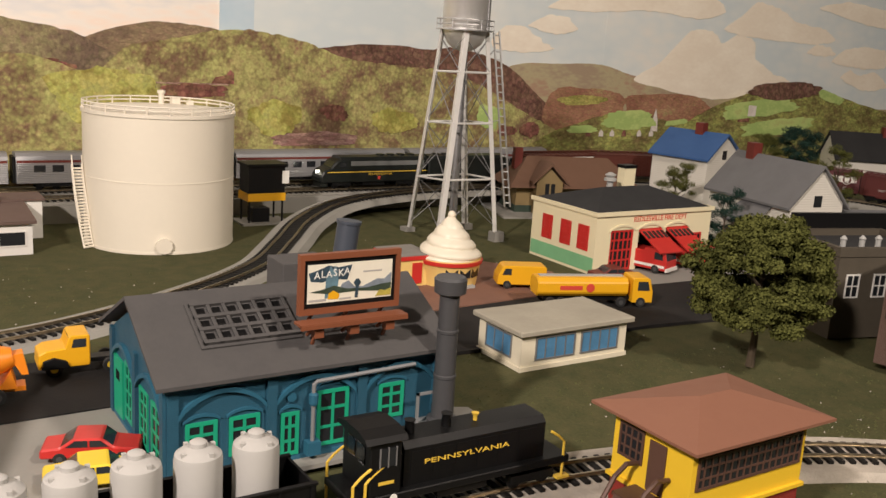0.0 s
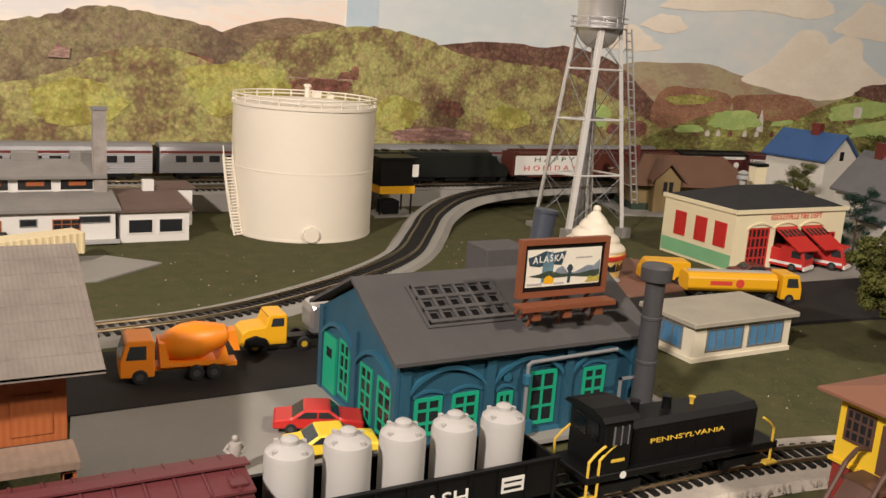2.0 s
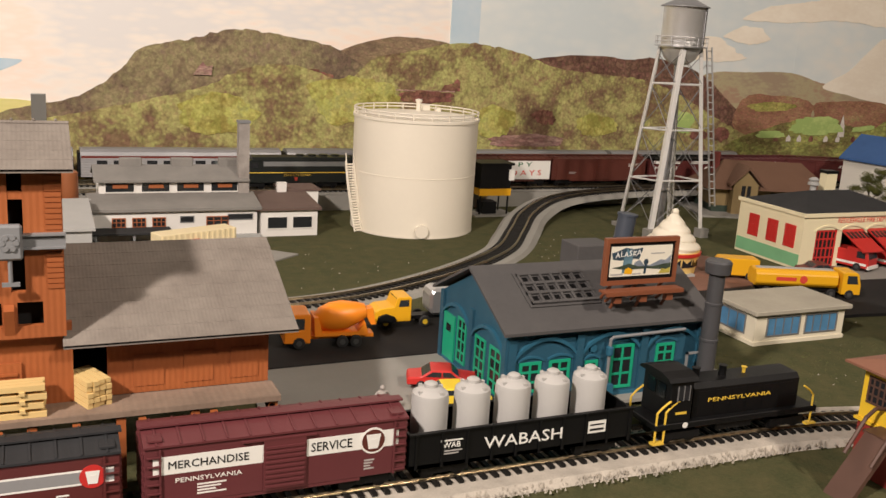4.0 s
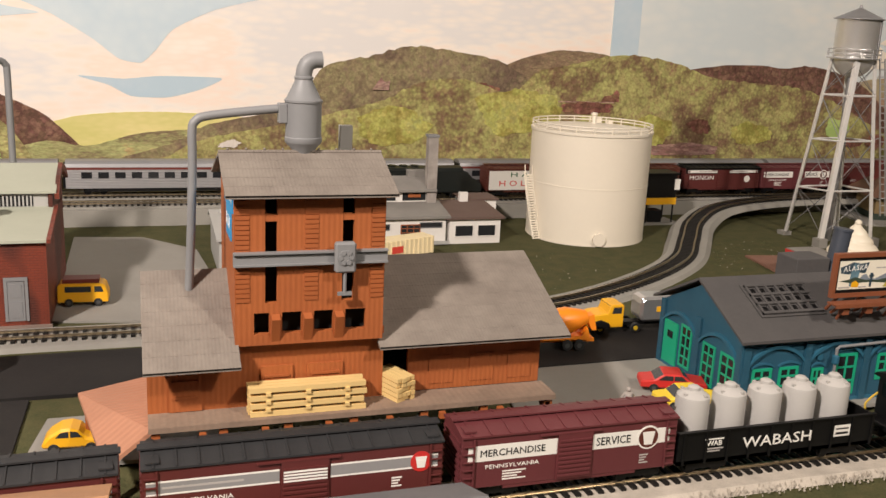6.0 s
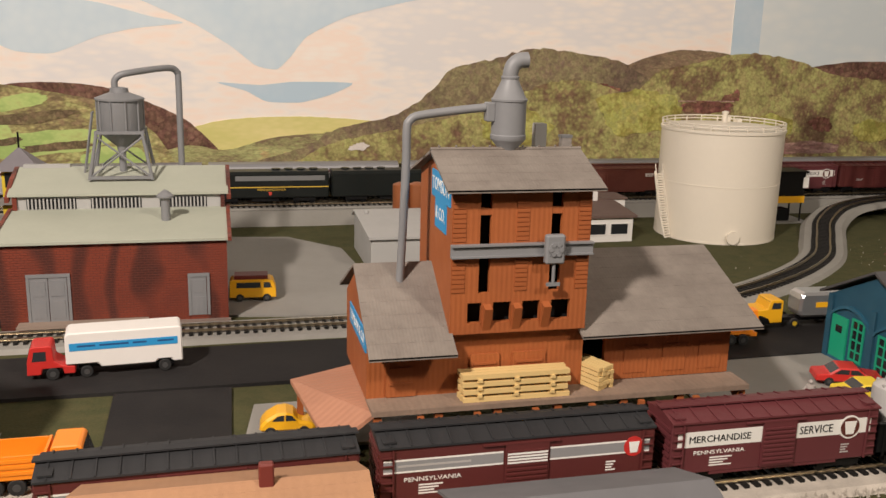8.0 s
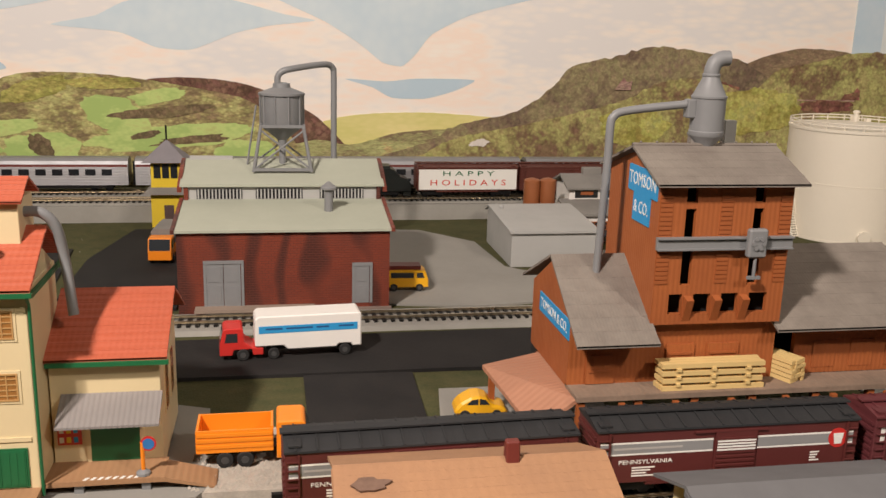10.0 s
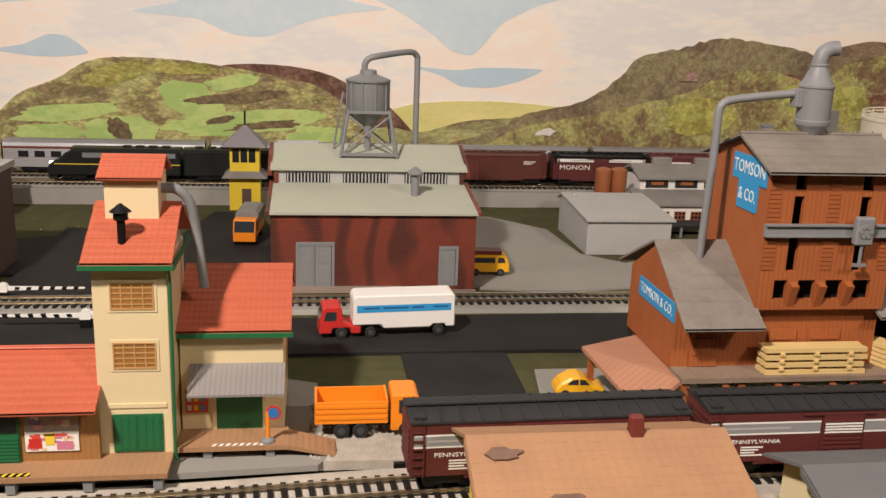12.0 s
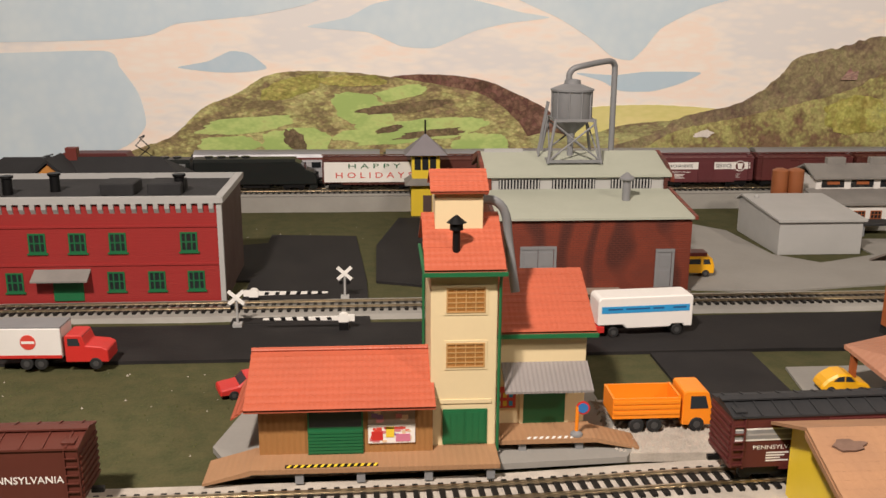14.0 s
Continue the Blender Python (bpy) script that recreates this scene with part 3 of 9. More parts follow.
for x0, x1, z0, z1, lean, seed, m, lay in ((15, 27.3, 15.8, 18.6, 0.05, 41, RUST, 3.4), (39, 48.2, 14, 16.1, 0.0, 42, RUST, 4.5), (63.3, 68, 11, 13.4, -0.1, 45, RUST, 4.5), (101.5, 105.8, 8.5, 11.1, 0, 46, RUST, 5.6), (96.5, 100.5, 8.6, 10.6, 0, 47, RUST, 4.6)):
    daub(TREES, x0, x1, z0, z1, m, lay, seed, lean, 0.35, 1.0)
daub("pink bare earth painted at the foot of the hill", 55, 70, 7.0, 9.2, PINK_EARTH, 4.6, 48, 0, 0.3)
for x0, x1, z0, z1, seed in ((24, 39, 10.5, 18.2, 51), (5, 16, 8.5, 14.5, 52), (52, 60, 9, 14, 53), (72, 80, 9, 13, 54)):
    daub("bright yellow-green trees painted on the hill", x0, x1, z0, z1, H_TUFT, 5.1 if x0 < 40 else 4.6, seed, 0.0, 0.3, 1.0)
daub("dark maroon ridge painted behind the hill", 62, 86, 18, 22.9, H_BROWN, 1.8, 55, 0.02, 0.15)
daub("russet slope painted on the far ridge", 106, 126, 9, 17.6, H_RUSSET, 2.0, 56, 0.0, 0.15)
daub("olive strip painted on the far ridge", 110, 121, 14.3, 16.0, MEADOW_GOLD, 2.2, 57, 0.03, 0.25)
daub("russet slope painted on the far ridge", 126, 150, 11.5, 16.8, H_RUSSET, 2.0, 58, -0.03, 0.15)
for x0, x1, z0, z1, lean, seed, lay in ((120.5, 134, 9.9, 13.5, 0, 61, 5.6), (136.5, 143, 10.8, 11.9, 0.1, 62, 5.6), (152, 176, 12.6, 16.4, 0.1, 63, 6.1), (159, 181.5, 9.0, 12.4, 0.08, 64, 6.1), (183, 192.5, 16.2, 18.4, -0.2, 65, 6.1), (112, 119, 9.2, 10.6, 0, 66, 5.6), (92, 97, 10, 14, -0.2, 67, 4.6)):
    daub(FIELD, x0, x1, z0, z1, MEADOW, lay, seed, lean, 0.3)
daub("brown wooded hilltop painted on the near hill", 161, 183, 16.6, 20.2, H_BROWN, 6.05, 68, 0.03, 0.2)
VILLAGE = WALL_Y - 0.12 * 6.4
solid("mural_church", Shape().prism([(133.1, 9.6), (134.9, 9.6), (134.7, 11.8), (134.0, 14.0), (133.4, 11.8)], "y", VILLAGE, VILLAGE + 0.05), SMOKE_WHITE, "pale church steeple painted in the village", "mural", "structure")
solid("mural_house", Shape().prism([(157.8, 11.6), (161.3, 11.6), (161.3, 13.0), (160.6, 13.6), (158.5, 13.6), (157.8, 13.0)], "y", VILLAGE - 0.05, VILLAGE), RUST, "red roofed house painted in the village", "mural", "structure")
solid("mural_house", Shape().prism([(160.6, 12.8), (163, 12.8), (163, 15.0), (160.6, 15.1)], "y", VILLAGE - 0.12, VILLAGE - 0.07), SMOKE_WHITE, "white house painted on the hill", "mural", "structure")
for k in range(9):
    x = 116 + 3.4 * k + random.uniform(-1, 1)
    solid("mural_house", Shape().prism([(x, 8.6), (x + 1.1, 8.6), (x + 1.1, 9.3), (x + 0.55, 9.9), (x, 9.3)], "y", VILLAGE, VILLAGE + 0.03), SMOKE_WHITE if k % 3 else RUST, "tiny village house painted in the valley", "mural", "structure")
solid("mural_bridge", Shape().box(37.8, 48.5, WALL_Y - 0.6, WALL_Y - 0.57, 15.9, 16.12), PINK_EARTH, "red bridge painted across the valley", "mural", "structure")
solid("mural_ruin", Shape().prism([(7.0, 17.2), (9.6, 17.2), (9.8, 18.6), (8.9, 18.4), (8.4, 19.1), (7.8, 18.4)], "y", WALL_Y - 0.70, WALL_Y - 0.66), PINK_EARTH, "pink ruined tower painted on the hill", "mural", "structure")
solid("mural_castle", Shape().prism([(46.0, 16.1), (49.4, 16.1), (49.4, 17.6), (48.8, 18.1), (48.2, 17.3), (46.6, 17.0)], "y", WALL_Y - 0.62, WALL_Y - 0.59), RUST, "red castle painted by the bridge", "mural", "structure")
daub("white smoke painted over the valley", -16, -12.8, 8.2, 9.3, SMOKE_WHITE, 5.2, 69, 0.1, 0.4, 1.0)


# ---- the layout's ground ----
def ground_z(x, y):
    z = -0.75 * (1 - min(max((y - 46.5) / 6, 0), 1))
    return z + 0.05 * noise.noise((x * 0.15, y * 0.15, 0))


v, f = [], []
NX, NY = 180, 76
for j in range(NY + 1):
    for i in range(NX + 1):
        x, y = -180 + 420 * i / NX, 4 + (WALL_Y - 4.02) * j / NY
        v.append((x, y, ground_z(x, y)))
for j in range(NY):
    for i in range(NX):
        a = j * (NX + 1) + i
        f.append((a, a + 1, a + NX + 2, a + NX + 1))
solid("ground", Shape().add(v, f), GRASS, "dark olive flocked grass of the model layout", "ground", "structure", smooth=60)
solid("layout_table", Shape().box(-180, 240, 4, WALL_Y - 0.1, -6, -0.9), WOOD, "wooden table top under the layout", "table", "structure")


def sheet(name, poly, z, material, label, thick=0.25):
    return solid(name, Shape().prism(poly, "z", z - thick, z), material, label, "road" if "road" in name else "ground", "structure")


# roads and lots
sheet("road_main", [(-180, 61.6), (-60, 61.3), (-31, 61.4), (0, 59.8), (40, 60.5), (62, 60), (86, 57), (120, 52), (140, 50), (140, 60), (110, 64), (88, 70), (62, 71.5), (40, 70.3), (16, 69.8), (-25, 70.4), (-60, 69.8), (-180, 70.2)], 0.3, ASPHALT, "black sheet road laid over the grass", 0.35)
sheet("road_drive", [(-43.3, 50.5), (-35.2, 50.5), (-35.0, 61.0), (-43.4, 61.1)], 0.24, ASPHALT, "black driveway joining the main road", 0.3)
sheet("road_crossing", [(-79, 70.2), (-66.5, 69.9), (-67, 84), (-68.5, 103), (-79, 104)], 0.26, ASPHALT, "black road over the level crossing", 0.3)
sheet("road_side", [(-79, 84), (-92, 84), (-92, 96), (-79, 100)], 0.22, ASPHALT, "black side road", 0.28)
sheet("road_back", [(-66, 83), (-54.6, 79), (-54.6, 98), (-57, 113), (-63, 113), (-66, 98)], 0.27, ASPHALT, "black yard road beside the brick building", 0.3)
sheet("lot_grey", [(-35, 79), (-26, 77.6), (-10, 80), (0, 84), (-6, 92), (-16, 88), (-20, 92), (-21, 104), (-27, 111), (-35, 112)], 0.2, CONCRETE, "pale grey yard beside the brick building", 0.25)
sheet("lot_beetle", [(-34.6, 50), (-22, 50), (-22, 57.5), (-33.5, 57.5)], 0.2, CONCRETE, "pale grey parking patch", 0.25)
sheet("lot_engine_house", [(-2, 47.5), (36, 47.5), (36, 51), (16, 60), (0, 61)], 0.2, CONCRETE, "grey yard round the engine house", 0.26)
sheet("lot_station", [(-76.5, 46.4), (-74.5, 42.7), (-60, 42.9), (-50, 43.5), (-48.8, 45.4), (-49.6, 48), (-50, 56), (-55, 58), (-70, 57), (-75, 53)], 0.05, CONCRETE, "grey station yard", 0.4)
PLAZA = ribbed(mat("brown_paving", (0.22, 0.11, 0.075), 0.8, 0, 0.2), "X", 0.004, 0.0002)
sheet("lot_plaza", [(44, 71), (56, 71.6), (62, 72), (66, 79), (58, 90), (47, 92)], 0.25, PLAZA, "reddish-brown paved plaza", 0.3)
sheet("lot_fire", [(69, 69.5), (92, 66), (94, 76.5), (69.5, 77.4)], 0.26, CONCRETE, "grey forecourt of the fire station", 0.3)


# ---- track ----
def sweep(path, profile):
    """A cross-section of (side, height) pushed along a line."""
    s, n, m = Shape(), len(path), len(profile)
    v, f = [], []
    for i, p in enumerate(path):
        d = (path[min(i + 1, n - 1)] - path[max(i - 1, 0)]).normalized()
        side = Vector((d.y, -d.x, 0)).normalized()
        v += [tuple(p + side * a + Vector((0, 0, b))) for a, b in profile]
    for i in range(n - 1):
        for k in range(m):
            a, b = i * m + k, i * m + (k + 1) % m
            f.append((a, b, b + m, a + m))
    f += [tuple(range(m))[::-1], tuple(range((n - 1) * m, n * m))]
    return s.add(v, f)


def even(path, step):
    """Places and headings every step along a line."""
    out, left = [], 0.0
    for a, b in zip(path, path[1:]):
        length = (b - a).length
        while left < length:
            out.append((a.lerp(b, left / length), math.atan2(b.y - a.y, b.x - a.x)))
            left += step
        left -= length
    return out


TIE_MESH = Shape().box(-0.16, 0.16, -1.5, 1.5, 0, 0.2).mesh("tie")
TIE_MESH.materials.append(TIE)


def track(label, pts, wide, bed, bed_drop, single_from=None, single_to=None):
    path = spline([(x, y, z) for x, y, z in pts], 14)
    root = thing("railway_track", label, "track", kind="structure")
    part("roadbed", sweep(path, [(-wide, -bed_drop), (-wide + 0.6, 0), (wide - 0.6, 0), (wide, -bed_drop)]), bed, root)
    joined = Shape()
    for p, a in even(path, 0.78):
        if single_from is not None and single_from < p.x < single_to:
            ob = new("tie", TIE_MESH)
            ob.parent = root
            ob.matrix_basis = Matrix.Translation(Vector((p.x, p.y, p.z)) * U) @ Matrix.Rotation(a, 4, "Z")
        else:
            c, s = math.cos(a), math.sin(a)
            q = [(p.x + c * u - s * w, p.y + s * u + c * w) for u, w in ((-0.16, -1.5), (0.16, -1.5), (0.16, 1.5), (-0.16, 1.5))]
            joined.prism(q, "z", p.z, p.z + 0.2)
    tagged(part("ties", joined, TIE, root), kind="stuff")
    for side in (-0.83, 0.83):
        part("rail", sweep(path, [(side - 0.12, 0.2), (side - 0.12, 0.26), (side - 0.04, 0.28), (side - 0.06, 0.42), (side + 0.06, 0.42), (side + 0.04, 0.28), (side + 0.12, 0.26), (side + 0.12, 0.2)]), RAIL, root)
    return path


FRONT_Z, FRONT_Y = -0.32, 41.7
track("front siding with black ties on pale gravel", [(-140, 39.0, FRONT_Z), (-90, 39.3, FRONT_Z), (-62, 39.7, FRONT_Z), (-40, 41.1, FRONT_Z), (0, FRONT_Y, FRONT_Z), (26, FRONT_Y, FRONT_Z), (36, 41.2, FRONT_Z), (46, 39.0, FRONT_Z), (56, 35.0, FRONT_Z), (64, 28.5, FRONT_Z), (70, 18, FRONT_Z)], 3.2, GRAVEL, 0.5, -84, 44)
track("middle track that climbs in a curve to the main line", [(-170, 74.3, 0.4), (-80, 74.3, 0.4), (-10, 74.3, 0.4), (4, 74.4, 0.4), (14.5, 76.4, 0.4), (26.5, 82.6, 0.4), (36.5, 90.5, 0.4), (43, 99, 0.7), (49, 107, 1.3), (57, 113.5, 2.0), (68, 117, 2.3), (84, 118.4, 2.35), (110, 117, 2.35)], 3.0, ROADBED, 0.6)
REAR_Z = 2.3
ARC = (104.0, 80.5, 41.0)


def rear(s):
    """Place and heading at a length along the main line: straight, then round the end curve."""
    cx, cy, r = ARC
    if s < cx:
        return Vector((s, cy + r, REAR_Z)), 0.0
    a = (s - cx) / r
    return Vector((cx + r * math.sin(a), cy + r * math.cos(a), REAR_Z)), -math.degrees(a)


def rear_points(offset):
    out = [(-178, ARC[1] + ARC[2] + offset, REAR_Z), (-60, ARC[1] + ARC[2] + offset, REAR_Z), (60, ARC[1] + ARC[2] + offset, REAR_Z)]
    for a in (0, 12, 24, 36, 48, 60, 72, 84, 96):
        r = ARC[2] + offset
        out.append((ARC[0] + r * math.sin(radians(a)), ARC[1] + r * math.cos(radians(a)), REAR_Z))
    return out


track("main line with the moving freight train", rear_points(0), 2.6, ROADBED, 2.4)
track("passenger line along the mural", [(-178, 127.4, REAR_Z), (-60, 127.4, REAR_Z), (60, 127.4, REAR_Z), (110, 127.4, REAR_Z), (190, 127.4, REAR_Z)], 2.6, ROADBED, 2.4)
solid("embankment", Shape().prism([(118.2, -0.2), (118.5, 2.1), (133.8, 2.1), (133.8, -0.2)], "x", -178, 104), ROADBED, "grey board embankment under the main line", "embankment", "structure")


def window(parent, at, w, h, nx, nz, frame_mat, pane_mat=None, face="y", bar=0.1, deep=0.25, name="window", sill=0.0):
    """A framed window proud of a wall: at is its lower left corner on the wall, facing -y or -x."""
    m = Matrix.Translation(at) @ (Matrix.Rotation(radians(-90), 4, "Z") if face == "x" else Matrix.Identity(4))
    s = Shape()
    s.box(0, w, -0.09, 0.02, 0, bar).box(0, w, -0.09, 0.02, h - bar, h).box(0, bar, -0.09, 0.02, bar, h - bar).box(w - bar, w, -0.09, 0.02, bar, h - bar)
    for i in range(1, nx):
        u = w * i / nx
        s.box(u - bar * 0.4, u + bar * 0.4, -0.07, 0.02, bar, h - bar)
    for i in range(1, nz):
        z = h * i / nz
        s.box(bar, w - bar, -0.06, 0.02, z - bar * 0.4, z + bar * 0.4)
    if sill:
        s.box(-0.15, w + 0.15, -0.16, 0.0, -sill, 0)
    ob = part(name, s.moved(m), frame_mat, parent)
    part("pane", Shape().box(bar * 0.5, w - bar * 0.5, -0.025, 0.01, bar * 0.5, h - bar * 0.5).moved(m), pane_mat or DARK_GLASS, ob)
    return ob


def arch(x0, x1, z0, rise, band, seg=14):
    """A flat arched band in x and z, as a polygon."""
    out, inn = [], []
    for k in range(seg + 1):
        u = k / seg
        x, z = x0 + (x1 - x0) * u, z0 + rise * math.sin(math.pi * u) ** 0.75
        out.append((x, z + band))
        inn.append((x, z))
    return out + inn[::-1]


def slab_roof(y0, z0, y1, z1, thick, x0, x1):
    """One roof slope, pushed along x."""
    return Shape().prism([(y0, z0), (y1, z1), (y1, z1 + thick), (y0, z0 + thick)], "x", x0, x1)


# ---- lumber mill ----
MILL = ribbed(mat("orange_brown_boards", (0.36, 0.105, 0.028), 0.6, 0, 0.14, 200, 30, 0.1, (0.27, 0.07, 0.018)), "X", 0.0032, 0.00015)
MILL_SIDE = ribbed(mat("orange_brown_side_boards", (0.36, 0.105, 0.028), 0.6, 0, 0.12, 200, 30, 0.1, (0.27, 0.07, 0.018)), "Y", 0.0032, 0.0001)
MILL_TRIM = mat("orange_brown_trim", (0.35, 0.10, 0.028), 0.55)
SHINGLE = ribbed(mat("grey_shingle", (0.175, 0.15, 0.128), 0.8, 0, 0.3, 300, 45, 0.5, (0.27, 0.24, 0.205)), "X", 0.0022, 0.00009)
DECK = ribbed(mat("deck_boards", (0.26, 0.185, 0.135), 0.8, 0, 0.3, 300, 40, 0.3), "X", 0.004, 0.0001)
RAMP = ribbed(mat("pinkish_ramp_boards", (0.42, 0.20, 0.12), 0.7, 0, 0.1), "Y", 0.0045, 0.0003)
LUMBER = mat("pale_pine", (0.72, 0.52, 0.22), 0.6, 0, 0.12)


def shingle_rows(parent, y0, z0, y1, z1, x0, x1, rows, material, name="shingle_course"):
    """Courses of shingles lapped up one roof slope."""
    for i in range(rows):
        a, b = i / rows, (i + 1.12) / rows
        ya, za, yb, zb = y0 + (y1 - y0) * a, z0 + (z1 - z0) * a, y0 + (y1 - y0) * min(b, 1), z0 + (z1 - z0) * min(b, 1)
        s = Shape().prism([(ya, za + 0.08), (yb, zb + 0.02), (yb, zb + 0.09), (ya, za + 0.2)], "x", x0 + random.uniform(-0.03, 0.03), x1 + random.uniform(-0.03, 0.03))
        part(name, s, material, parent)


def mill():
    m = thing("lumber_mill", "orange-brown plastic lumber mill with grey shingled roofs and blue signs", "mill", -27, 46, 0)
    part("deck", Shape().box(0, 25.4, -0.7, 1.6, 4.1, 4.35), DECK, m, "weathered loading deck")
    part("deck_edge", Shape().box(0, 25.4, -0.78, -0.7, 4.0, 4.33), DECK, m)
    for x in (0.4, 4.2, 8.0, 12.0, 16.5, 20.5, 25.0):
        part("post", Shape().box(x - 0.25, x + 0.25, -0.6, -0.2, -0.4, 3.85), MILL_TRIM, m)
        part("post", Shape().box(x - 0.25, x + 0.25, 8.6, 9.0, -0.3, 3.85), MILL_TRIM, m)
    part("brace", Shape().prism([(-0.6, 3.8), (-0.6, 2.6), (0.6, 3.8)], "x", 24.7, 25.1), MILL_TRIM, m)
    for x in (3.0, 6.6, 10.4, 14.2, 17.6, 21.5):
        part("joist_end", Shape().box(x - 0.2, x + 0.2, -1.0, -0.7, 3.45, 3.85), MILL_TRIM, m)
    # near-black box paints in the shade of the open space under the deck
    part("underdeck_shade", Shape().box(0.2, 25, 1.6, 10.4, 3.4, 4.3), DARK, m, "near-black box standing for the shade below the deck")
    # low part under the tower and the left wing
    part("front_wall", Shape().box(0, 14.2, 1.3, 1.7, 4.3, 9.0), MILL, m)
    part("left_wall", Shape().prism([(1.72, 4.2), (10.0, 4.2), (10.0, 9.0), (5.6, 11.6), (1.72, 9.1)], "x", 0, 0.35), MILL_SIDE, m)
    part("rear_wall", Shape().box(0.3, 25, 10.0, 10.4, 4.3, 8.4), MILL, m)
    for x, w in ((1.2, 1.9), (6.6, 1.9), (9.4, 2.2)):
        d = part("door", Shape().box(x, x + w, 1.14, 1.3, 4.4, 6.9), MILL, m)
        part("hinge", Shape().box(x + 0.2, x + w - 0.2, 1.06, 1.14, 5.2, 5.35), MILL_TRIM, d)
        part("hinge", Shape().box(x + 0.2, x + w - 0.2, 1.06, 1.14, 6.2, 6.35), MILL_TRIM, d)
    left = part("left_roof", slab_roof(-0.9, 7.55, 5.7, 11.75, 0.18, -0.2, 5.2), SHINGLE, m)
    shingle_rows(left, -0.9, 7.55, 5.7, 11.75, -0.2, 5.2, 7, SHINGLE)
    part("left_roof_back", slab_roof(12.4, 8.6, 5.7, 11.75, 0.18, -0.2, 5.2), SHINGLE, m)
    # right wing
    part("right_front_wall", Shape().box(16.0, 25.2, 1.8, 2.2, 4.3, 8.6), MILL, m)
    part("right_side_wall", Shape().prism([(2.22, 4.3), (9.98, 4.3), (9.98, 10.8), (8.4, 11.1), (2.22, 8.6)], "x", 24.85, 25.2), MILL_SIDE, m)
    for x in (17.4, 20.2, 22.9):
        part("panel", Shape().box(x, x + 1.7, 1.75, 1.8, 4.7, 6.6), MILL, m)
    right = part("right_roof", slab_roof(0.1, 7.85, 8.8, 11.45, 0.18, 13.7, 26.6), SHINGLE, m)
    shingle_rows(right, 0.1, 7.85, 8.8, 11.45, 13.7, 26.6, 8, SHINGLE)
    part("right_roof_back", slab_roof(15.0, 8.6, 8.8, 11.45, 0.18, 13.7, 26.6), SHINGLE, m)
    # tower: boards between the dark slots
    x0, x1, y0, y1, z0, z1 = 5.0, 13.9, 0.5, 9.3, 8.5, 17.7
    # near-black core paints in the tower's inner shade behind the slots
    part("tower_shade_box", Shape().box(x0 + 0.5, x1 - 0.5, y0 + 1.0, y1 - 0.5, z0 - 3.8, z1 - 0.4), DARK, m, "near-black box standing for the shade inside the tower")
    s = Shape()
    slots = ((1.75, 2.45), (6.3, 7.0))
    cuts = [0.0, slots[0][0], slots[0][1], slots[1][0], slots[1][1], x1 - x0]
    for a, b in ((0, 1), (2, 3), (4, 5)):
        s.box(x0 + cuts[a], x0 + cuts[b], y0, y0 + 0.35, 10.5, z1)
    for a, b in ((1, 2), (3, 4)):
        s.box(x0 + cuts[a], x0 + cuts[b], y0, y0 + 0.35, 10.5, 11.1).box(x0 + cuts[a], x0 + cuts[b], y0 + 0.04, y0 + 0.3, 16.0, 16.4)
    part("tower_front", s, MILL, m)
    s = Shape().box(x0, x1, y0, y0 + 0.35, z0, 9.2)
    for x in (0, 2.0, 3.9, 5.8, 7.8):
        s.box(x0 + x, x0 + x + 0.75 + (0.35 if x in (0, 7.8) else 0), y0, y0 + 0.35, 9.2, 10.5)
    part("tower_window_band", s, MILL, m)
    for x in (2.35, 4.25, 6.15):
        part("corbel", Shape().prism([(y0, 10.4), (y0 - 0.55, 10.2), (y0, 8.7)], "x", x0 + x - 0.25, x0 + x + 0.25), MILL_TRIM, m)
    ym = (y0 + y1) / 2 - 0.6
    part("tower_left_side", Shape().prism([(y0 + 0.36, z0), (y1 - 0.36, z0), (y1 - 0.36, z1), (ym, 19.2), (y0 + 0.36, z1)], "x", x0, x0 + 0.35), MILL_SIDE, m)
    part("tower_right_side", Shape().prism([(y0 + 0.36, z0), (y1 - 0.36, z0), (y1 - 0.36, z1), (ym, 19.2), (y0 + 0.36, z1)], "x", x1 - 0.35, x1), MILL_SIDE, m)
    part("tower_back", Shape().box(x0, x1, y1 - 0.35, y1, z0, z1), MILL, m)
    for cx in (0.45, 4.45, x1 - x0 - 0.45):
        for i in range(22):
            z = 11.2 + i * 0.29
            part("trim_block", Shape().box(x0 + cx - 0.4, x0 + cx + 0.4, y0 - 0.055, y0, z, z + 0.23), MILL_TRIM, m)
    front = part("tower_roof_front", slab_roof(y0 - 0.9, 17.5, ym, 19.3, 0.18, x0 - 0.55, x1 + 0.55), SHINGLE, m)
    shingle_rows(front, y0 - 0.9, 17.5, ym, 19.3, x0 - 0.55, x1 + 0.55, 5, SHINGLE)
    part("tower_roof_back", slab_roof(y1 + 0.9, 17.3, ym, 19.3, 0.18, x0 - 0.55, x1 + 0.55), SHINGLE, m)
    part("ridge_cap", Shape().cyl((x0 - 0.55, ym, 19.5), (x1 + 0.55, ym, 19.5), 0.12, 8), SHINGLE, m)
    for i in range(9):
        part("ridge_nail", Shape().ball((x0 + i * 1.1, ym, 19.66), 0.09, 6, 4), SHINGLE, m)
    # hoist beam
    part("hoist_beam", Shape().box(x0 - 0.1, x1 + 0.1, y0 - 0.32, y0 - 0.05, 13.55, 14.15), GREY, m, "grey hoist beam")
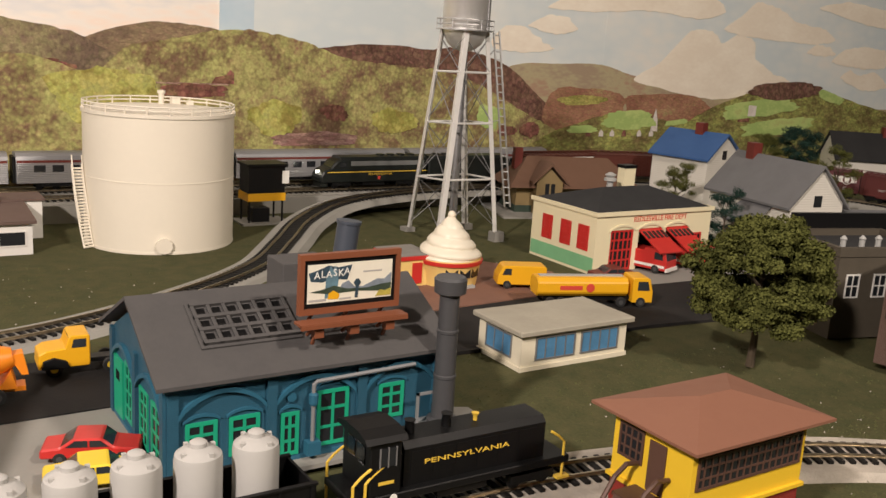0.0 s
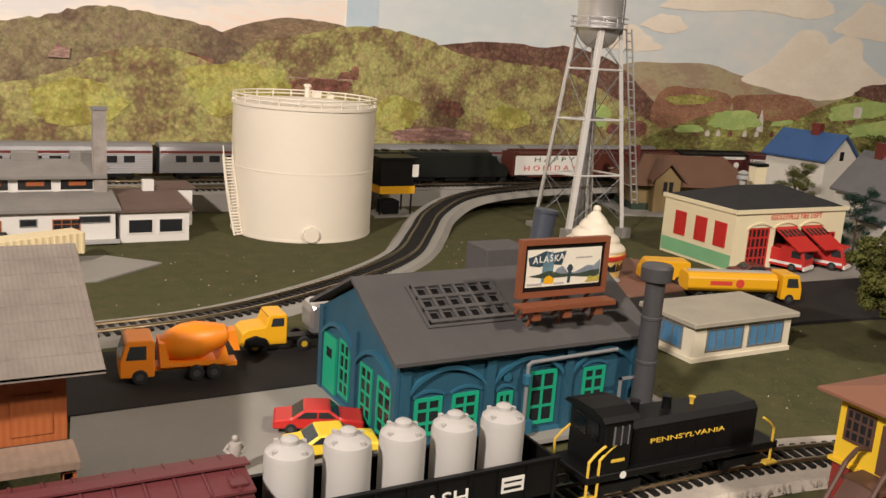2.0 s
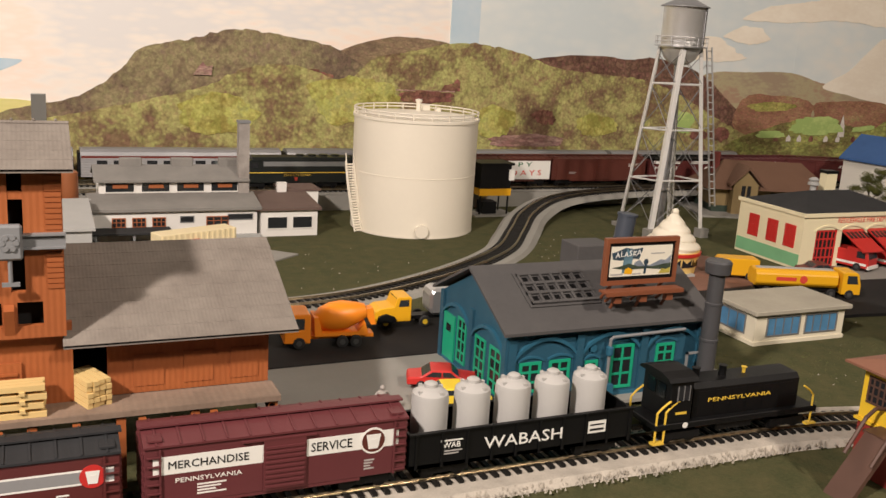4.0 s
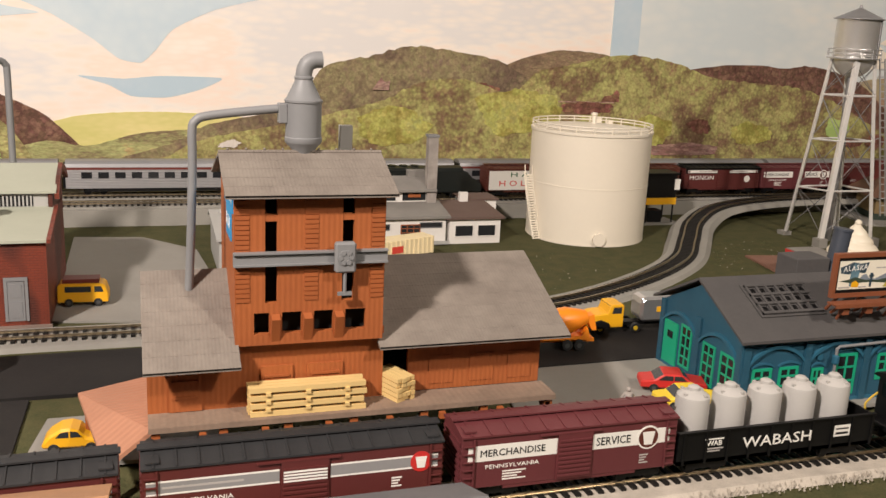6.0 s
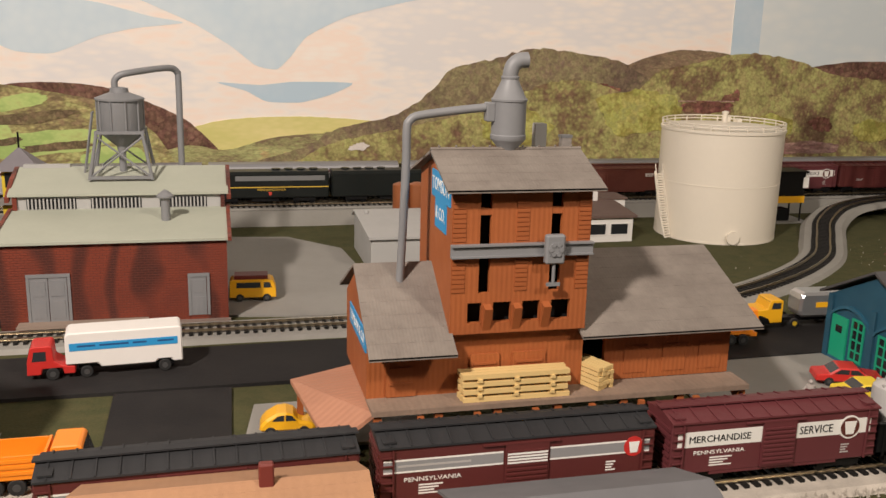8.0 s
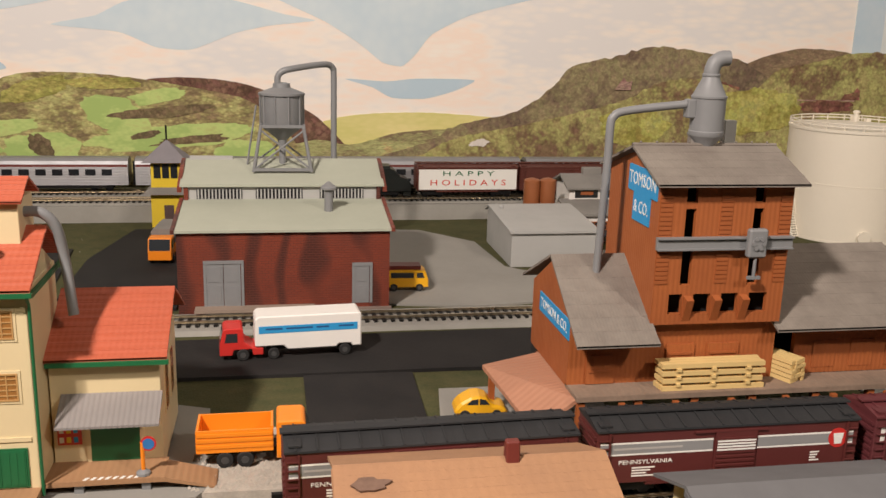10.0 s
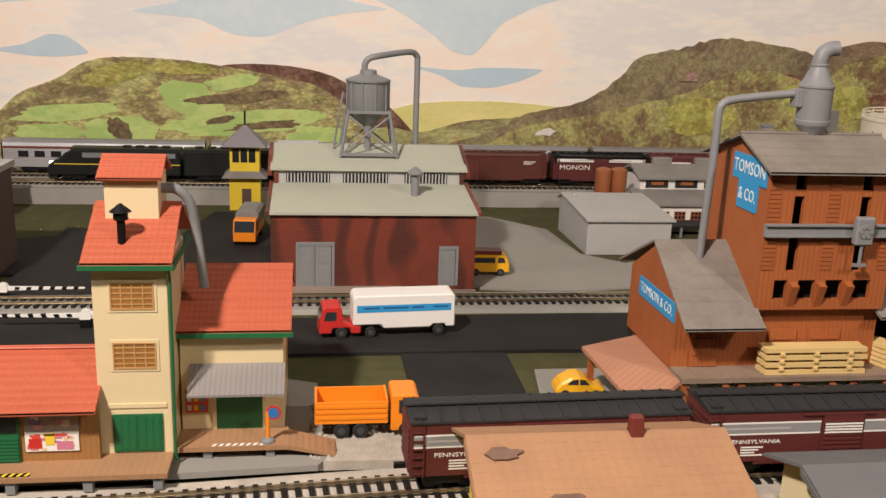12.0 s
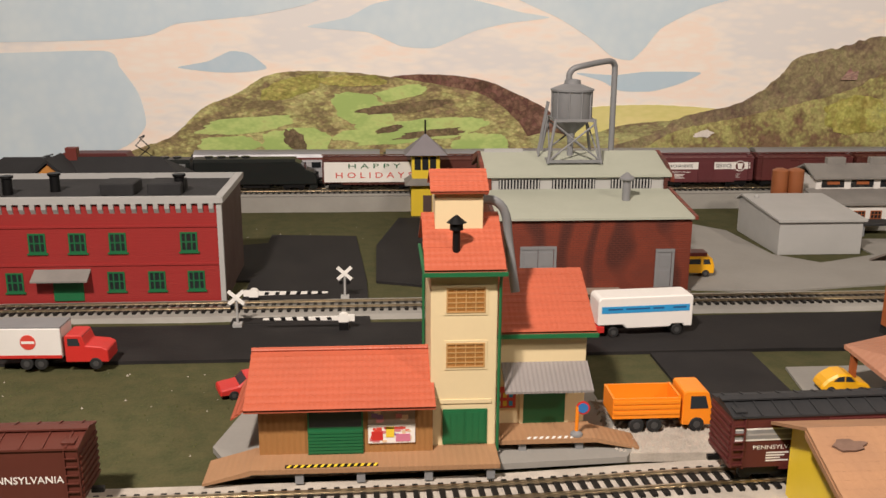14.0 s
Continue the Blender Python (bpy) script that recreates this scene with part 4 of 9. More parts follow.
    part("hoist_beam_lip", Shape().box(x0 - 0.1, x1 + 0.1, y0 - 0.5, y0 - 0.05, 14.15, 14.25).box(x0 - 0.1, x1 + 0.1, y0 - 0.5, y0 - 0.05, 13.45, 13.55), GREY, m)
    hoist = part("hoist", Shape().box(x0 + 5.7, x0 + 6.95, y0 - 0.95, y0 - 0.4, 13.0, 14.85), GREY, m, "grey trolley hoist", 0.12)
    gear = Shape().cyl((x0 + 6.32, y0 - 1.0, 13.95), (x0 + 6.32, y0 - 0.9, 13.95), 0.45, 16)
    for k in range(6):
        a = k * math.pi / 3
        gear.cyl((x0 + 6.32 + 0.33 * math.cos(a), y0 - 1.05, 13.95 + 0.33 * math.sin(a)), (x0 + 6.32 + 0.33 * math.cos(a), y0 - 0.9, 13.95 + 0.33 * math.sin(a)), 0.15, 8)
    part("gear", gear, GREY, hoist)
    part("hook", Shape().cyl((x0 + 6.32, y0 - 0.7, 13.0), (x0 + 6.32, y0 - 0.7, 11.8), 0.11, 8).box(x0 + 5.9, x0 + 6.75, y0 - 0.8, y0 - 0.6, 11.6, 11.8), GREY, hoist)
    # cyclone and pipe
    cx, cy = 9.6, 4.7
    cyc = part("cyclone", Shape().lathe(cx, cy, [(0.5, 18.9), (0.62, 19.5), (1.08, 20.0), (1.14, 20.1), (1.14, 20.35), (1.10, 20.4), (1.10, 22.45), (1.16, 22.5), (1.16, 22.62), (1.06, 22.7), (0.58, 23.7), (0.54, 23.85), (0.58, 23.9), (0.58, 24.0), (0.52, 24.05)], 24), GREY, m, "grey plastic dust cyclone", smooth=35)
    part("vent_elbow", Shape().tube(spline([(cx, cy, 23.9), (cx + 0.02, cy, 24.3), (cx + 0.2, cy, 24.75), (cx + 0.6, cy, 25.0), (cx + 1.1, cy, 25.05)], 4), 0.50, 14), GREY, cyc, smooth=50)
    part("inlet", Shape().box(cx - 1.55, cx - 1.0, cy - 0.4, cy + 0.4, 21.2, 22.4), GREY, cyc, bevel=0.06)
    part("dust_pipe", Shape().tube(spline([(cx - 1.2, cy, 22.1), (cx - 3.6, cy, 21.85), (cx - 5.8, cy, 21.55), (cx - 6.4, cy, 21.25), (cx - 6.6, cy, 20.7), (cx - 6.62, cy, 18.6), (cx - 6.8, cy - 0.1, 14), (cx - 7.0, cy - 0.3, 10.5)], 6), 0.27, 12), GREY, m, "grey dust pipe", smooth=50)
    part("rear_chimney", Shape().box(12.6, 13.4, 7.9, 8.6, 17.5, 20.7), LIGHT_GREY, m)
    # ramp on the left
    part("ramp", Shape().add([(0.2, -0.4, 4.1), (0.2, 8.2, 4.1), (-4.2, 7.3, 3.6), (-2.4, -0.2, 2.0), (0.2, -0.4, 3.8), (0.2, 8.2, 3.8), (-4.2, 7.3, 3.3), (-2.4, -0.2, 1.7)], [(0, 1, 2, 3), (7, 6, 5, 4), (0, 3, 7, 4), (3, 2, 6, 7), (2, 1, 5, 6), (1, 0, 4, 5)]), RAMP, m, "pinkish-brown boarded awning")
    part("ramp_post", Shape().box(-3.8, -3.4, 6.6, 7.0, 0, 3.3), MILL_TRIM, m)
    part("ramp_post", Shape().box(-2.4, -2.0, 0.1, 0.5, -0.2, 2.0), MILL_TRIM, m)
    # signs
    sg = part("sign", Shape().box(-0.08, 0, 1.3, 8.0, 7.35, 8.7), SIGN_BLUE, m, "blue sign with white lettering")
    words("lettering", "TOMSON & CO.", 0.95, SIGN_WHITE, sg, (-0.09, 4.65, 8.02), 90, -90, 0.01, 0.88)
    sg = part("sign", Shape().box(x0 - 0.08, x0, 0.9, 5.7, 16.4, 18.1).box(x0 - 0.08, x0, 1.9, 4.7, 14.55, 16.4), SIGN_BLUE, m, "blue sign with white lettering")
    words("lettering", "TOMSON", 1.2, SIGN_WHITE, sg, (x0 - 0.09, 3.3, 17.25), 90, -90, 0.01, 0.88)
    words("lettering", "& CO.", 1.15, SIGN_WHITE, sg, (x0 - 0.09, 3.3, 15.5), 90, -90, 0.01, 0.8)


mill()


def lumber(x, y, z, turn, length, rows, cols):
    """A bundle of pale boards with cross battens between the layers."""
    p = thing("lumber_stack", "stack of pale pine boards on the loading deck", "lumber", x, y, z, turn, "lumber on the deck")
    h = 0.0
    for r in range(rows):
        for c in range(cols):
            part("board", Shape().box(random.uniform(-0.08, 0.08), length + random.uniform(-0.1, 0.1), c * 0.42, c * 0.42 + 0.37, h, h + 0.3), LUMBER, p)
        h += 0.3
        if r < rows - 1:
            for u in (0.16, 0.5, 0.84):
                part("batten", Shape().box(length * u - 0.14, length * u + 0.14, -0.12, cols * 0.42 + 0.08, h, h + 0.2), LUMBER, p)
            h += 0.2
    return p


lumber(-21.3, 45.55, 4.36, 0, 7.0, 4, 3)


def bundle(x, y, z, turn):
    """A small tight bundle of boards, ends towards the deck's edge."""
    p = thing("lumber_stack", "small tight bundle of pale boards on the loading deck", "lumber", x, y, z, turn, "lumber on the deck")
    for r in range(5):
        for c in range(4):
            d = random.uniform(-0.12, 0.12)
            part("board", Shape().box(d, 2.5 + d, c * 0.36, c * 0.36 + 0.31, r * 0.32, r * 0.32 + 0.26), LUMBER, p)
    return p


bundle(-13.2, 48.2, 4.36, -66)

# ---- brick factory with roof tank ----
def streaked(m, dark):
    """Wavy dark streaks like wood grain in a moulded wall."""
    t = m.node_tree
    b = t.nodes["Principled BSDF"]
    co, mp, w = t.nodes.new("ShaderNodeTexCoord"), t.nodes.new("ShaderNodeMapping"), t.nodes.new("ShaderNodeTexWave")
    mp.inputs["Scale"].default_value = (1.0, 1.0, 0.45)
    t.links.new(co.outputs["Object"], mp.inputs[0])
    w.wave_type, w.bands_direction, w.wave_profile = "BANDS", "X", "SIN"
    w.inputs["Scale"].default_value, w.inputs["Distortion"].default_value = 9, 8.0
    w.inputs["Detail"].default_value, w.inputs["Detail Scale"].default_value = 1.5, 1.6
    t.links.new(mp.outputs[0], w.inputs["Vector"])
    r = t.nodes.new("ShaderNodeMapRange")
    r.inputs[1].default_value, r.inputs[2].default_value = 0.05, 0.55
    # the streaks fade in and out across the wall
    n, fade, top = t.nodes.new("ShaderNodeTexNoise"), t.nodes.new("ShaderNodeMapRange"), t.nodes.new("ShaderNodeMath")
    n.inputs["Scale"].default_value, n.inputs["Detail"].default_value = 11, 2
    t.links.new(co.outputs["Object"], n.inputs["Vector"])
    fade.inputs[1].default_value, fade.inputs[2].default_value = 0.56, 0.80
    t.links.new(n.outputs[0], fade.inputs[0])
    top.operation, top.use_clamp = "ADD", True
    t.links.new(fade.outputs[0], top.inputs[0])
    t.links.new(w.outputs[1], top.inputs[1])
    t.links.new(top.outputs[0], r.inputs[0])
    old = b.inputs["Base Color"].links[0].from_socket
    mx = t.nodes.new("ShaderNodeMix")
    mx.data_type = "RGBA"
    t.links.new(r.outputs[0], mx.inputs[0])
    mx.inputs[6].default_value = (*dark, 1)
    t.links.new(old, mx.inputs[7])
    t.links.new(mx.outputs[2], b.inputs["Base Color"])
    return m


BRICK_DARK = bricked(streaked(mat("dark_red_brick", (0.215, 0.04, 0.018), 0.55, 0, 0.2, 120, 22, 0.1, (0.10, 0.022, 0.013)), (0.065, 0.017, 0.011)), 0.0058, 0.0023, (0.12, 0.028, 0.016))
SAGE = mat("sage_grey_roof", (0.40, 0.42, 0.34), 0.75, 0, 0.08, 400, 18, 0.25)


def factory():
    b = thing("brick_factory", "dark red brick factory with a sage roof and a louvred clerestory", "factory", -54.2, 77.4, 0)
    w = 19.3
    part("front_wall", Shape().box(0, w, 0, 0.5, 0, 7.9), BRICK_DARK, b)
    side = [(0.5, 0), (19.5, 0), (19.5, 8.2), (8.6, 8.9), (0.5, 7.9)]
    part("side_wall", Shape().prism(side, "x", 0, 0.4), BRICK_DARK, b)
    part("side_wall", Shape().prism(side, "x", w - 0.4, w), BRICK_DARK, b)
    part("rear_wall", Shape().box(0.4, w - 0.4, 19.1, 19.5, 0, 8.2), BRICK_DARK, b)
    gable = [(8.5, 8.9), (19.5, 8.0), (19.5, 10.2), (14.2, 12.2), (8.5, 10.5)]
    part("upper_side_wall", Shape().prism(gable, "x", 0.0, 0.4), BRICK_DARK, b)
    part("upper_side_wall", Shape().prism(gable, "x", w - 0.4, w), BRICK_DARK, b)
    part("lower_roof", slab_roof(-0.4, 7.85, 8.9, 9.0, 0.22, -0.35, w + 0.35), SAGE, b, "sage-grey lower roof")
    part("coping", Shape().prism([(-0.45, 7.8), (8.9, 8.95), (8.9, 9.35), (-0.45, 8.15)], "x", w + 0.1, w + 0.45), BRICK_DARK, b)
    part("coping", Shape().prism([(-0.45, 7.8), (8.9, 8.95), (8.9, 9.35), (-0.45, 8.15)], "x", -0.45, -0.1), BRICK_DARK, b)
    part("clerestory_wall", Shape().box(0.4, w - 0.4, 8.75, 9.0, 8.9, 10.55), LIGHT_GREY, b)
    for x0, x1 in ((1.2, 5.6), (6.9, 11.5), (13.2, 17.6)):
        # near-black plate paints in the shade behind the slats
        lv = part("louvre", Shape().box(x0, x1, 8.7, 8.76, 9.25, 10.25), DARK, b, "near-black plate standing for shade in the louvre opening")
        n = 13
        for i in range(n):
            u = x0 + (x1 - x0) * (i + 0.5) / n
            part("slat", Shape().box(u - 0.07, u + 0.07, 8.6, 8.72, 9.2, 10.3), LIGHT_GREY, lv)
    part("upper_roof", slab_roof(8.3, 10.5, 14.2, 12.25, 0.22, -0.35, w + 0.35), SAGE, b, "sage-grey upper roof")
    part("upper_roof_back", slab_roof(20.0, 10.2, 14.2, 12.25, 0.22, -0.35, w + 0.35), SAGE, b)
    part("ridge_box", Shape().box(0.2, 4.5, 13.9, 14.6, 12.3, 12.7), LIGHT_GREY, b)
    for x in (-0.6, w + 0.2):
        part("upper_coping", Shape().prism([(8.2, 10.45), (11.0, 11.75), (14.2, 12.5), (17.2, 11.8), (20.1, 10.4), (20.1, 10.0), (14.2, 11.9), (8.2, 10.0)], "x", x, x + 0.4), BRICK_DARK, b, "brick-red coping along the arched gable")
    # doors and loading dock
    for x, ww, h, leaves in ((2.3, 3.6, 4.2, 2), (15.8, 1.9, 3.8, 1)):
        fr = part("door", Shape().box(x, x + 0.25, -0.14, 0, 0.9, 0.9 + h).box(x + ww - 0.25, x + ww, -0.14, 0, 0.9, 0.9 + h).box(x, x + ww, -0.16, 0, 0.7 + h, 1.0 + h), GREY, b, "grey double door" if leaves == 2 else "grey door")
        for k in range(leaves):
            a0 = x + 0.25 + (ww - 0.5) * k / leaves
            a1 = x + 0.25 + (ww - 0.5) * (k + 1) / leaves - 0.06
            leaf = part("leaf", Shape().box(a0, a1, -0.08, 0.01, 0.9, 0.7 + h), GREY, fr)
            part("panel", Shape().box(a0 + 0.2, a1 - 0.2, -0.12, -0.08, 1.2, 0.9 + h * 0.45).box(a0 + 0.2, a1 - 0.2, -0.12, -0.08, 1.1 + h * 0.5, 0.4 + h), GREY, fr)
    part("dock", Shape().box(1.5, 12.3, -1.5, -0.02, 0.65, 0.9), mat("dock_boards", (0.30, 0.23, 0.18), 0.8, 0, 0.15), b, "grey-brown loading dock")
    for x in (2.0, 5.2, 8.6, 11.6):
        part("dock_post", Shape().box(x, x + 0.5, -1.4, -0.3, 0, 0.65), TIE, b)
    part("plinth", Shape().box(12.3, w + 0.2, -0.4, -0.01, 0, 0.5), mat("plinth_grey", (0.24, 0.18, 0.15), 0.8), b)
    # small roof vent
    v = part("roof_vent", Shape().lathe(13.9, 5.0, [(0.42, 8.3), (0.42, 10.7), (0.8, 10.9), (0.8, 11.05), (0.1, 11.6)], 14), GREY, b, "grey mushroom vent", smooth=40)
    # roof tank on its stand
    cx, cy = 9.6, 13.2
    t = part("tank", Shape().lathe(cx, cy, [(0.4, 14.0), (0.5, 14.6), (2.1, 16.0), (2.15, 16.1), (2.15, 19.1), (2.35, 19.15), (2.35, 19.35), (0.9, 19.9), (0.85, 20.3), (0.4, 20.4)], 24), GREY, b, "grey hopper tank", smooth=35)
    for k in range(10):
        a = 2 * math.pi * k / 10
        part("rib", Shape().cyl((cx + 2.2 * math.cos(a), cy + 2.2 * math.sin(a), 16.0), (cx + 2.2 * math.cos(a), cy + 2.2 * math.sin(a), 19.2), 0.09, 6), GREY, t)
    for sx in (-1, 1):
        for sy in (-1, 1):
            part("leg", Shape().cyl((cx + sx * 2.9, cy + sy * 2.6, 11.6), (cx + sx * 2.1, cy + sy * 2.1, 16.2), 0.17, 8), GREY, b)
    for sy in (-1, 1):
        for a, c in (((-2.8, 11.9), (2.2, 15.8)), ((2.8, 11.9), (-2.2, 15.8))):
            part("brace", Shape().cyl((cx + a[0], cy + sy * 2.5, a[1]), (cx + c[0], cy + sy * 2.1, c[1]), 0.11, 6), GREY, b)
        part("girder", Shape().box(cx - 2.3, cx + 2.3, cy + sy * 2.1 - 0.12, cy + sy * 2.1 + 0.12, 16.0, 16.3), GREY, b)
        part("foot_beam", Shape().box(cx - 3.0, cx + 3.0, cy + sy * 2.6 - 0.12, cy + sy * 2.6 + 0.12, 11.7, 12.0), GREY, b)
    for sx in (-1, 1):
        part("girder", Shape().box(cx + sx * 2.1 - 0.12, cx + sx * 2.1 + 0.12, cy - 2.1, cy + 2.1, 16.0, 16.3), GREY, b)
        part("foot_beam", Shape().box(cx + sx * 2.8 - 0.12, cx + sx * 2.8 + 0.12, cy - 2.6, cy + 2.6, 11.7, 12.0), GREY, b)
        part("brace", Shape().cyl((cx + sx * 2.7, cy - 2.5, 12), (cx + sx * 2.15, cy + 2.1, 15.8), 0.1, 6), GREY, b)
    part("ladder", Shape().cyl((cx - 3.6, cy - 0.4, 12.0), (cx - 2.6, cy - 0.4, 18), 0.1, 6).cyl((cx - 3.6, cy + 0.4, 12.0), (cx - 2.6, cy + 0.4, 18), 0.1, 6), GREY, b)
    part("outlet", Shape().cyl((cx, cy, 11.8), (cx, cy, 14.2), 0.35, 10), GREY, b)
    part("pipe", Shape().tube(spline([(cx - 0.4, cy, 20.3), (cx - 0.35, cy, 21.0), (cx + 0.1, cy, 21.5), (cx + 1, cy + 0.2, 21.75), (cx + 3.6, cy + 2, 22.1), (cx + 4.9, cy + 3.2, 22.1), (cx + 5.4, cy + 3.6, 21.7), (cx + 5.5, cy + 3.7, 21.0), (cx + 5.5, cy + 3.7, 16), (cx + 5.5, cy + 3.7, 11.2)], 6), 0.33, 12), GREY, b, "grey bent pipe", smooth=50)


factory()

# ---- storage tank ----
def storage_tank():
    t = thing("storage_tank", "large ivory plastic oil storage tank with a roof railing and stair", "tank", 31.4, 107.3, 0)
    r = 8.1
    part("shell", Shape().lathe(0, 0, [(r, -0.1), (r, 0.25), (r - 0.03, 0.3), (r - 0.02, 14.3), (r + 0.12, 14.35), (r + 0.12, 14.7), (r - 0.3, 14.75), (0.5, 15.3)], 72), WHITE_TANK, t, smooth=30)
    part("seam_ring", Shape().lathe(0, 0, [(r - 0.1, 7.45), (r + 0.012, 7.5), (r + 0.012, 7.6), (r - 0.1, 7.65)], 72), WHITE_TANK, t, smooth=30)
    part("roof_vent", Shape().lathe(0.2, 0, [(0.32, 15.1), (0.32, 16.4), (0.45, 16.45), (0.45, 16.7), (0.2, 16.8)], 12), WHITE_TANK, t, smooth=40)
    n = 22
    for k in range(n):
        a = 2 * math.pi * k / n
        part("rail_post", Shape().cyl(((r - 0.05) * math.cos(a), (r - 0.05) * math.sin(a), 14.7), ((r - 0.05) * math.cos(a), (r - 0.05) * math.sin(a), 15.5), 0.09, 6), WHITE_TANK, t)
    for z in (15.1, 15.5):
        part("railing", Shape().tube([((r - 0.05) * math.cos(2 * math.pi * k / 60), (r - 0.05) * math.sin(2 * math.pi * k / 60), z) for k in range(61)], 0.09, 6), WHITE_TANK, t)
    part("roof_plate", Shape().box(2.6, 3.6, 4.2, 4.9, 14.9, 15.6).box(4.2, 4.9, 3.4, 4.1, 14.9, 15.4), WHITE_TANK, t)
    part("manhole", Shape().tube([(-1.75, -7.7, 1.0), (-1.85, -8.25, 1.0)], 0.85, 18), WHITE_TANK, t, "round manhole cover", smooth=40)
    steps = 26
    for k in range(steps):
        a = radians(186 - 22 * k / steps + 12)
        z = 0.2 + 8.3 * k / steps
        p, q = Vector((math.cos(a), math.sin(a), 0)) * (r + 0.1), Vector((math.cos(a), math.sin(a), 0)) * (r + 1.15)
        part("stair_tread", Shape().cyl((p.x, p.y, z), (q.x, q.y, z), 0.11, 5), WHITE_TANK, t)
    for rad in (r + 0.12, r + 1.15):
        pts = [(rad * math.cos(radians(198 - 22 * k / 14)), rad * math.sin(radians(198 - 22 * k / 14)), 0.1 + 8.5 * k / 14) for k in range(15)]
        part("stair_stringer", Shape().tube(pts, 0.1, 6), WHITE_TANK, t)
        pts = [(x, y, z + 1.0) for x, y, z in pts[3:]]
        part("stair_handrail", Shape().tube(pts, 0.07, 6), WHITE_TANK, t)


storage_tank()


# ---- water tower ----
def water_tower():
    t = thing("water_tower", "silver steel water tower on four braced legs with a conical roof", "water tower", 65.8, 99.1, 0)
    feet = [(-3.9, 4.4, 0.5), (-4.3, -3.6, 1.2), (3.9, -4.2, 1.2), (4.5, 3.6, 0.7)]
    tops = [(-2.5, 1.5, 25.4), (-1.5, -2.4, 25.4), (2.5, -1.5, 25.4), (1.5, 2.4, 25.4)]
    bright = mat("bright_silver", (0.86, 0.85, 0.83), 0.38, 0.75, 0.06, 300, 40, 0.04)
    girder = mat("silver_plastic", (0.78, 0.77, 0.74), 0.3, 0.2, 0.12, 300, 40, 0.04)
    at = lambda i, u: tuple(a + (b - a) * u for a, b in zip(feet[i], tops[i]))
    for i in range(4):
        x, y, z = feet[i]
        part("footing", Shape().box(x - 0.7, x + 0.7, y - 0.7, y + 0.7, -0.2, z + 0.05), CONCRETE, t)
        # each leg is an angle iron: two thin flanges meeting at the outer edge
        p, q = Vector(at(i, 0)), Vector(at(i, 1))
        out = Vector((p.x, p.y, 0)).normalized()
        for turn in (-1, 1):
            d = (out * -0.36 + Vector((-out.y, out.x, 0)) * 0.40 * turn)
            n = Vector((-d.y, d.x, 0)).normalized() * 0.07
            v = [e + o for e in (p, q) for o in (-n, d - n, d + n, n)]
            part("leg_flange", Shape().add(v, [(0, 1, 2, 3), (7, 6, 5, 4), (0, 4, 5, 1), (1, 5, 6, 2), (2, 6, 7, 3), (3, 7, 4, 0)]), girder, t)
    for u in (0.27, 0.55, 0.80):
        for i in range(4):
            part("strut", Shape().cyl(at(i, u), at((i + 1) % 4, u), 0.13, 6), girder, t)
    for u0, u1 in ((0.02, 0.27), (0.27, 0.55), (0.55, 0.80), (0.80, 0.97)):
        for i in range(4):
            j = (i + 1) % 4
            part("tie_rod", Shape().cyl(at(i, u0), at(j, u1), 0.05, 5), DULL_SILVER, t)
            part("tie_rod", Shape().cyl(at(j, u0), at(i, u1), 0.05, 5), DULL_SILVER, t)
    part("riser", Shape().cyl((0, 0, -0.1), (0, 0, 23.8), 0.5, 14), DULL_SILVER, t, smooth=50)
    for z in (7.0, 14.0, 19.0):
        part("riser_collar", Shape().lathe(0, 0, [(0.5, z), (0.62, z + 0.05), (0.62, z + 0.3), (0.5, z + 0.35)], 14), DULL_SILVER, t, smooth=40)
    tank = part("tank", Shape().lathe(0, 0, [(0.6, 23.0), (1.3, 23.2), (2.1, 23.9), (2.6, 24.9), (2.8, 25.6), (2.8, 30.7), (2.85, 30.8)], 40), bright, t, "polished silver tank", smooth=35)
    part("tank_roof", Shape().lathe(0, 0, [(3.25, 30.6), (3.25, 30.7), (0.25, 32.1), (0.12, 32.5)], 30), DULL_SILVER, tank, smooth=30)
    part("walkway", Shape().lathe(0, 0, [(2.75, 25.4), (3.5, 25.4), (3.5, 25.55), (2.75, 25.55)], 30), SILVER, tank)
    for z in (26.1, 26.7):
        part("walkway_rail", Shape().tube([(3.45 * math.cos(2 * math.pi * k / 30), 3.45 * math.sin(2 * math.pi * k / 30), z) for k in range(31)], 0.06, 5), SILVER, tank)
    for k in range(12):
        a = 2 * math.pi * k / 12
        part("walkway_post", Shape().cyl((3.45 * math.cos(a), 3.45 * math.sin(a), 25.5), (3.45 * math.cos(a), 3.45 * math.sin(a), 26.7), 0.05, 5), SILVER, tank)
    p0, p1, side = Vector((5.3, -3.6, 4.2)), Vector((3.6, -0.9, 25.6)), Vector((0.75, -0.15, 0))
    lad = part("ladder", Shape().cyl(p0, p1, 0.13, 6).cyl(p0 + side, p1 + side, 0.13, 6), SILVER, t)
    for k in range(22):
        a = p0.lerp(p1, (k + 0.5) / 22)
        part("rung", Shape().cyl(a, a + side, 0.08, 5), SILVER, lad)
    for k in (0.1, 0.5, 0.9):
        a = p0.lerp(p1, k)
        part("ladder_stay", Shape().cyl(a, Vector(at(2, 0.15 + 0.82 * k)), 0.06, 5), SILVER, lad)
    lad = part("tank_ladder", Shape().cyl((1.6, -2.4, 25.6), (1.6, -2.4, 30.8), 0.07, 5).cyl((2.1, -2.0, 25.6), (2.1, -2.0, 30.8), 0.07, 5), DULL_SILVER, tank)
    for k in range(12):
        z = 25.9 + 0.4 * k
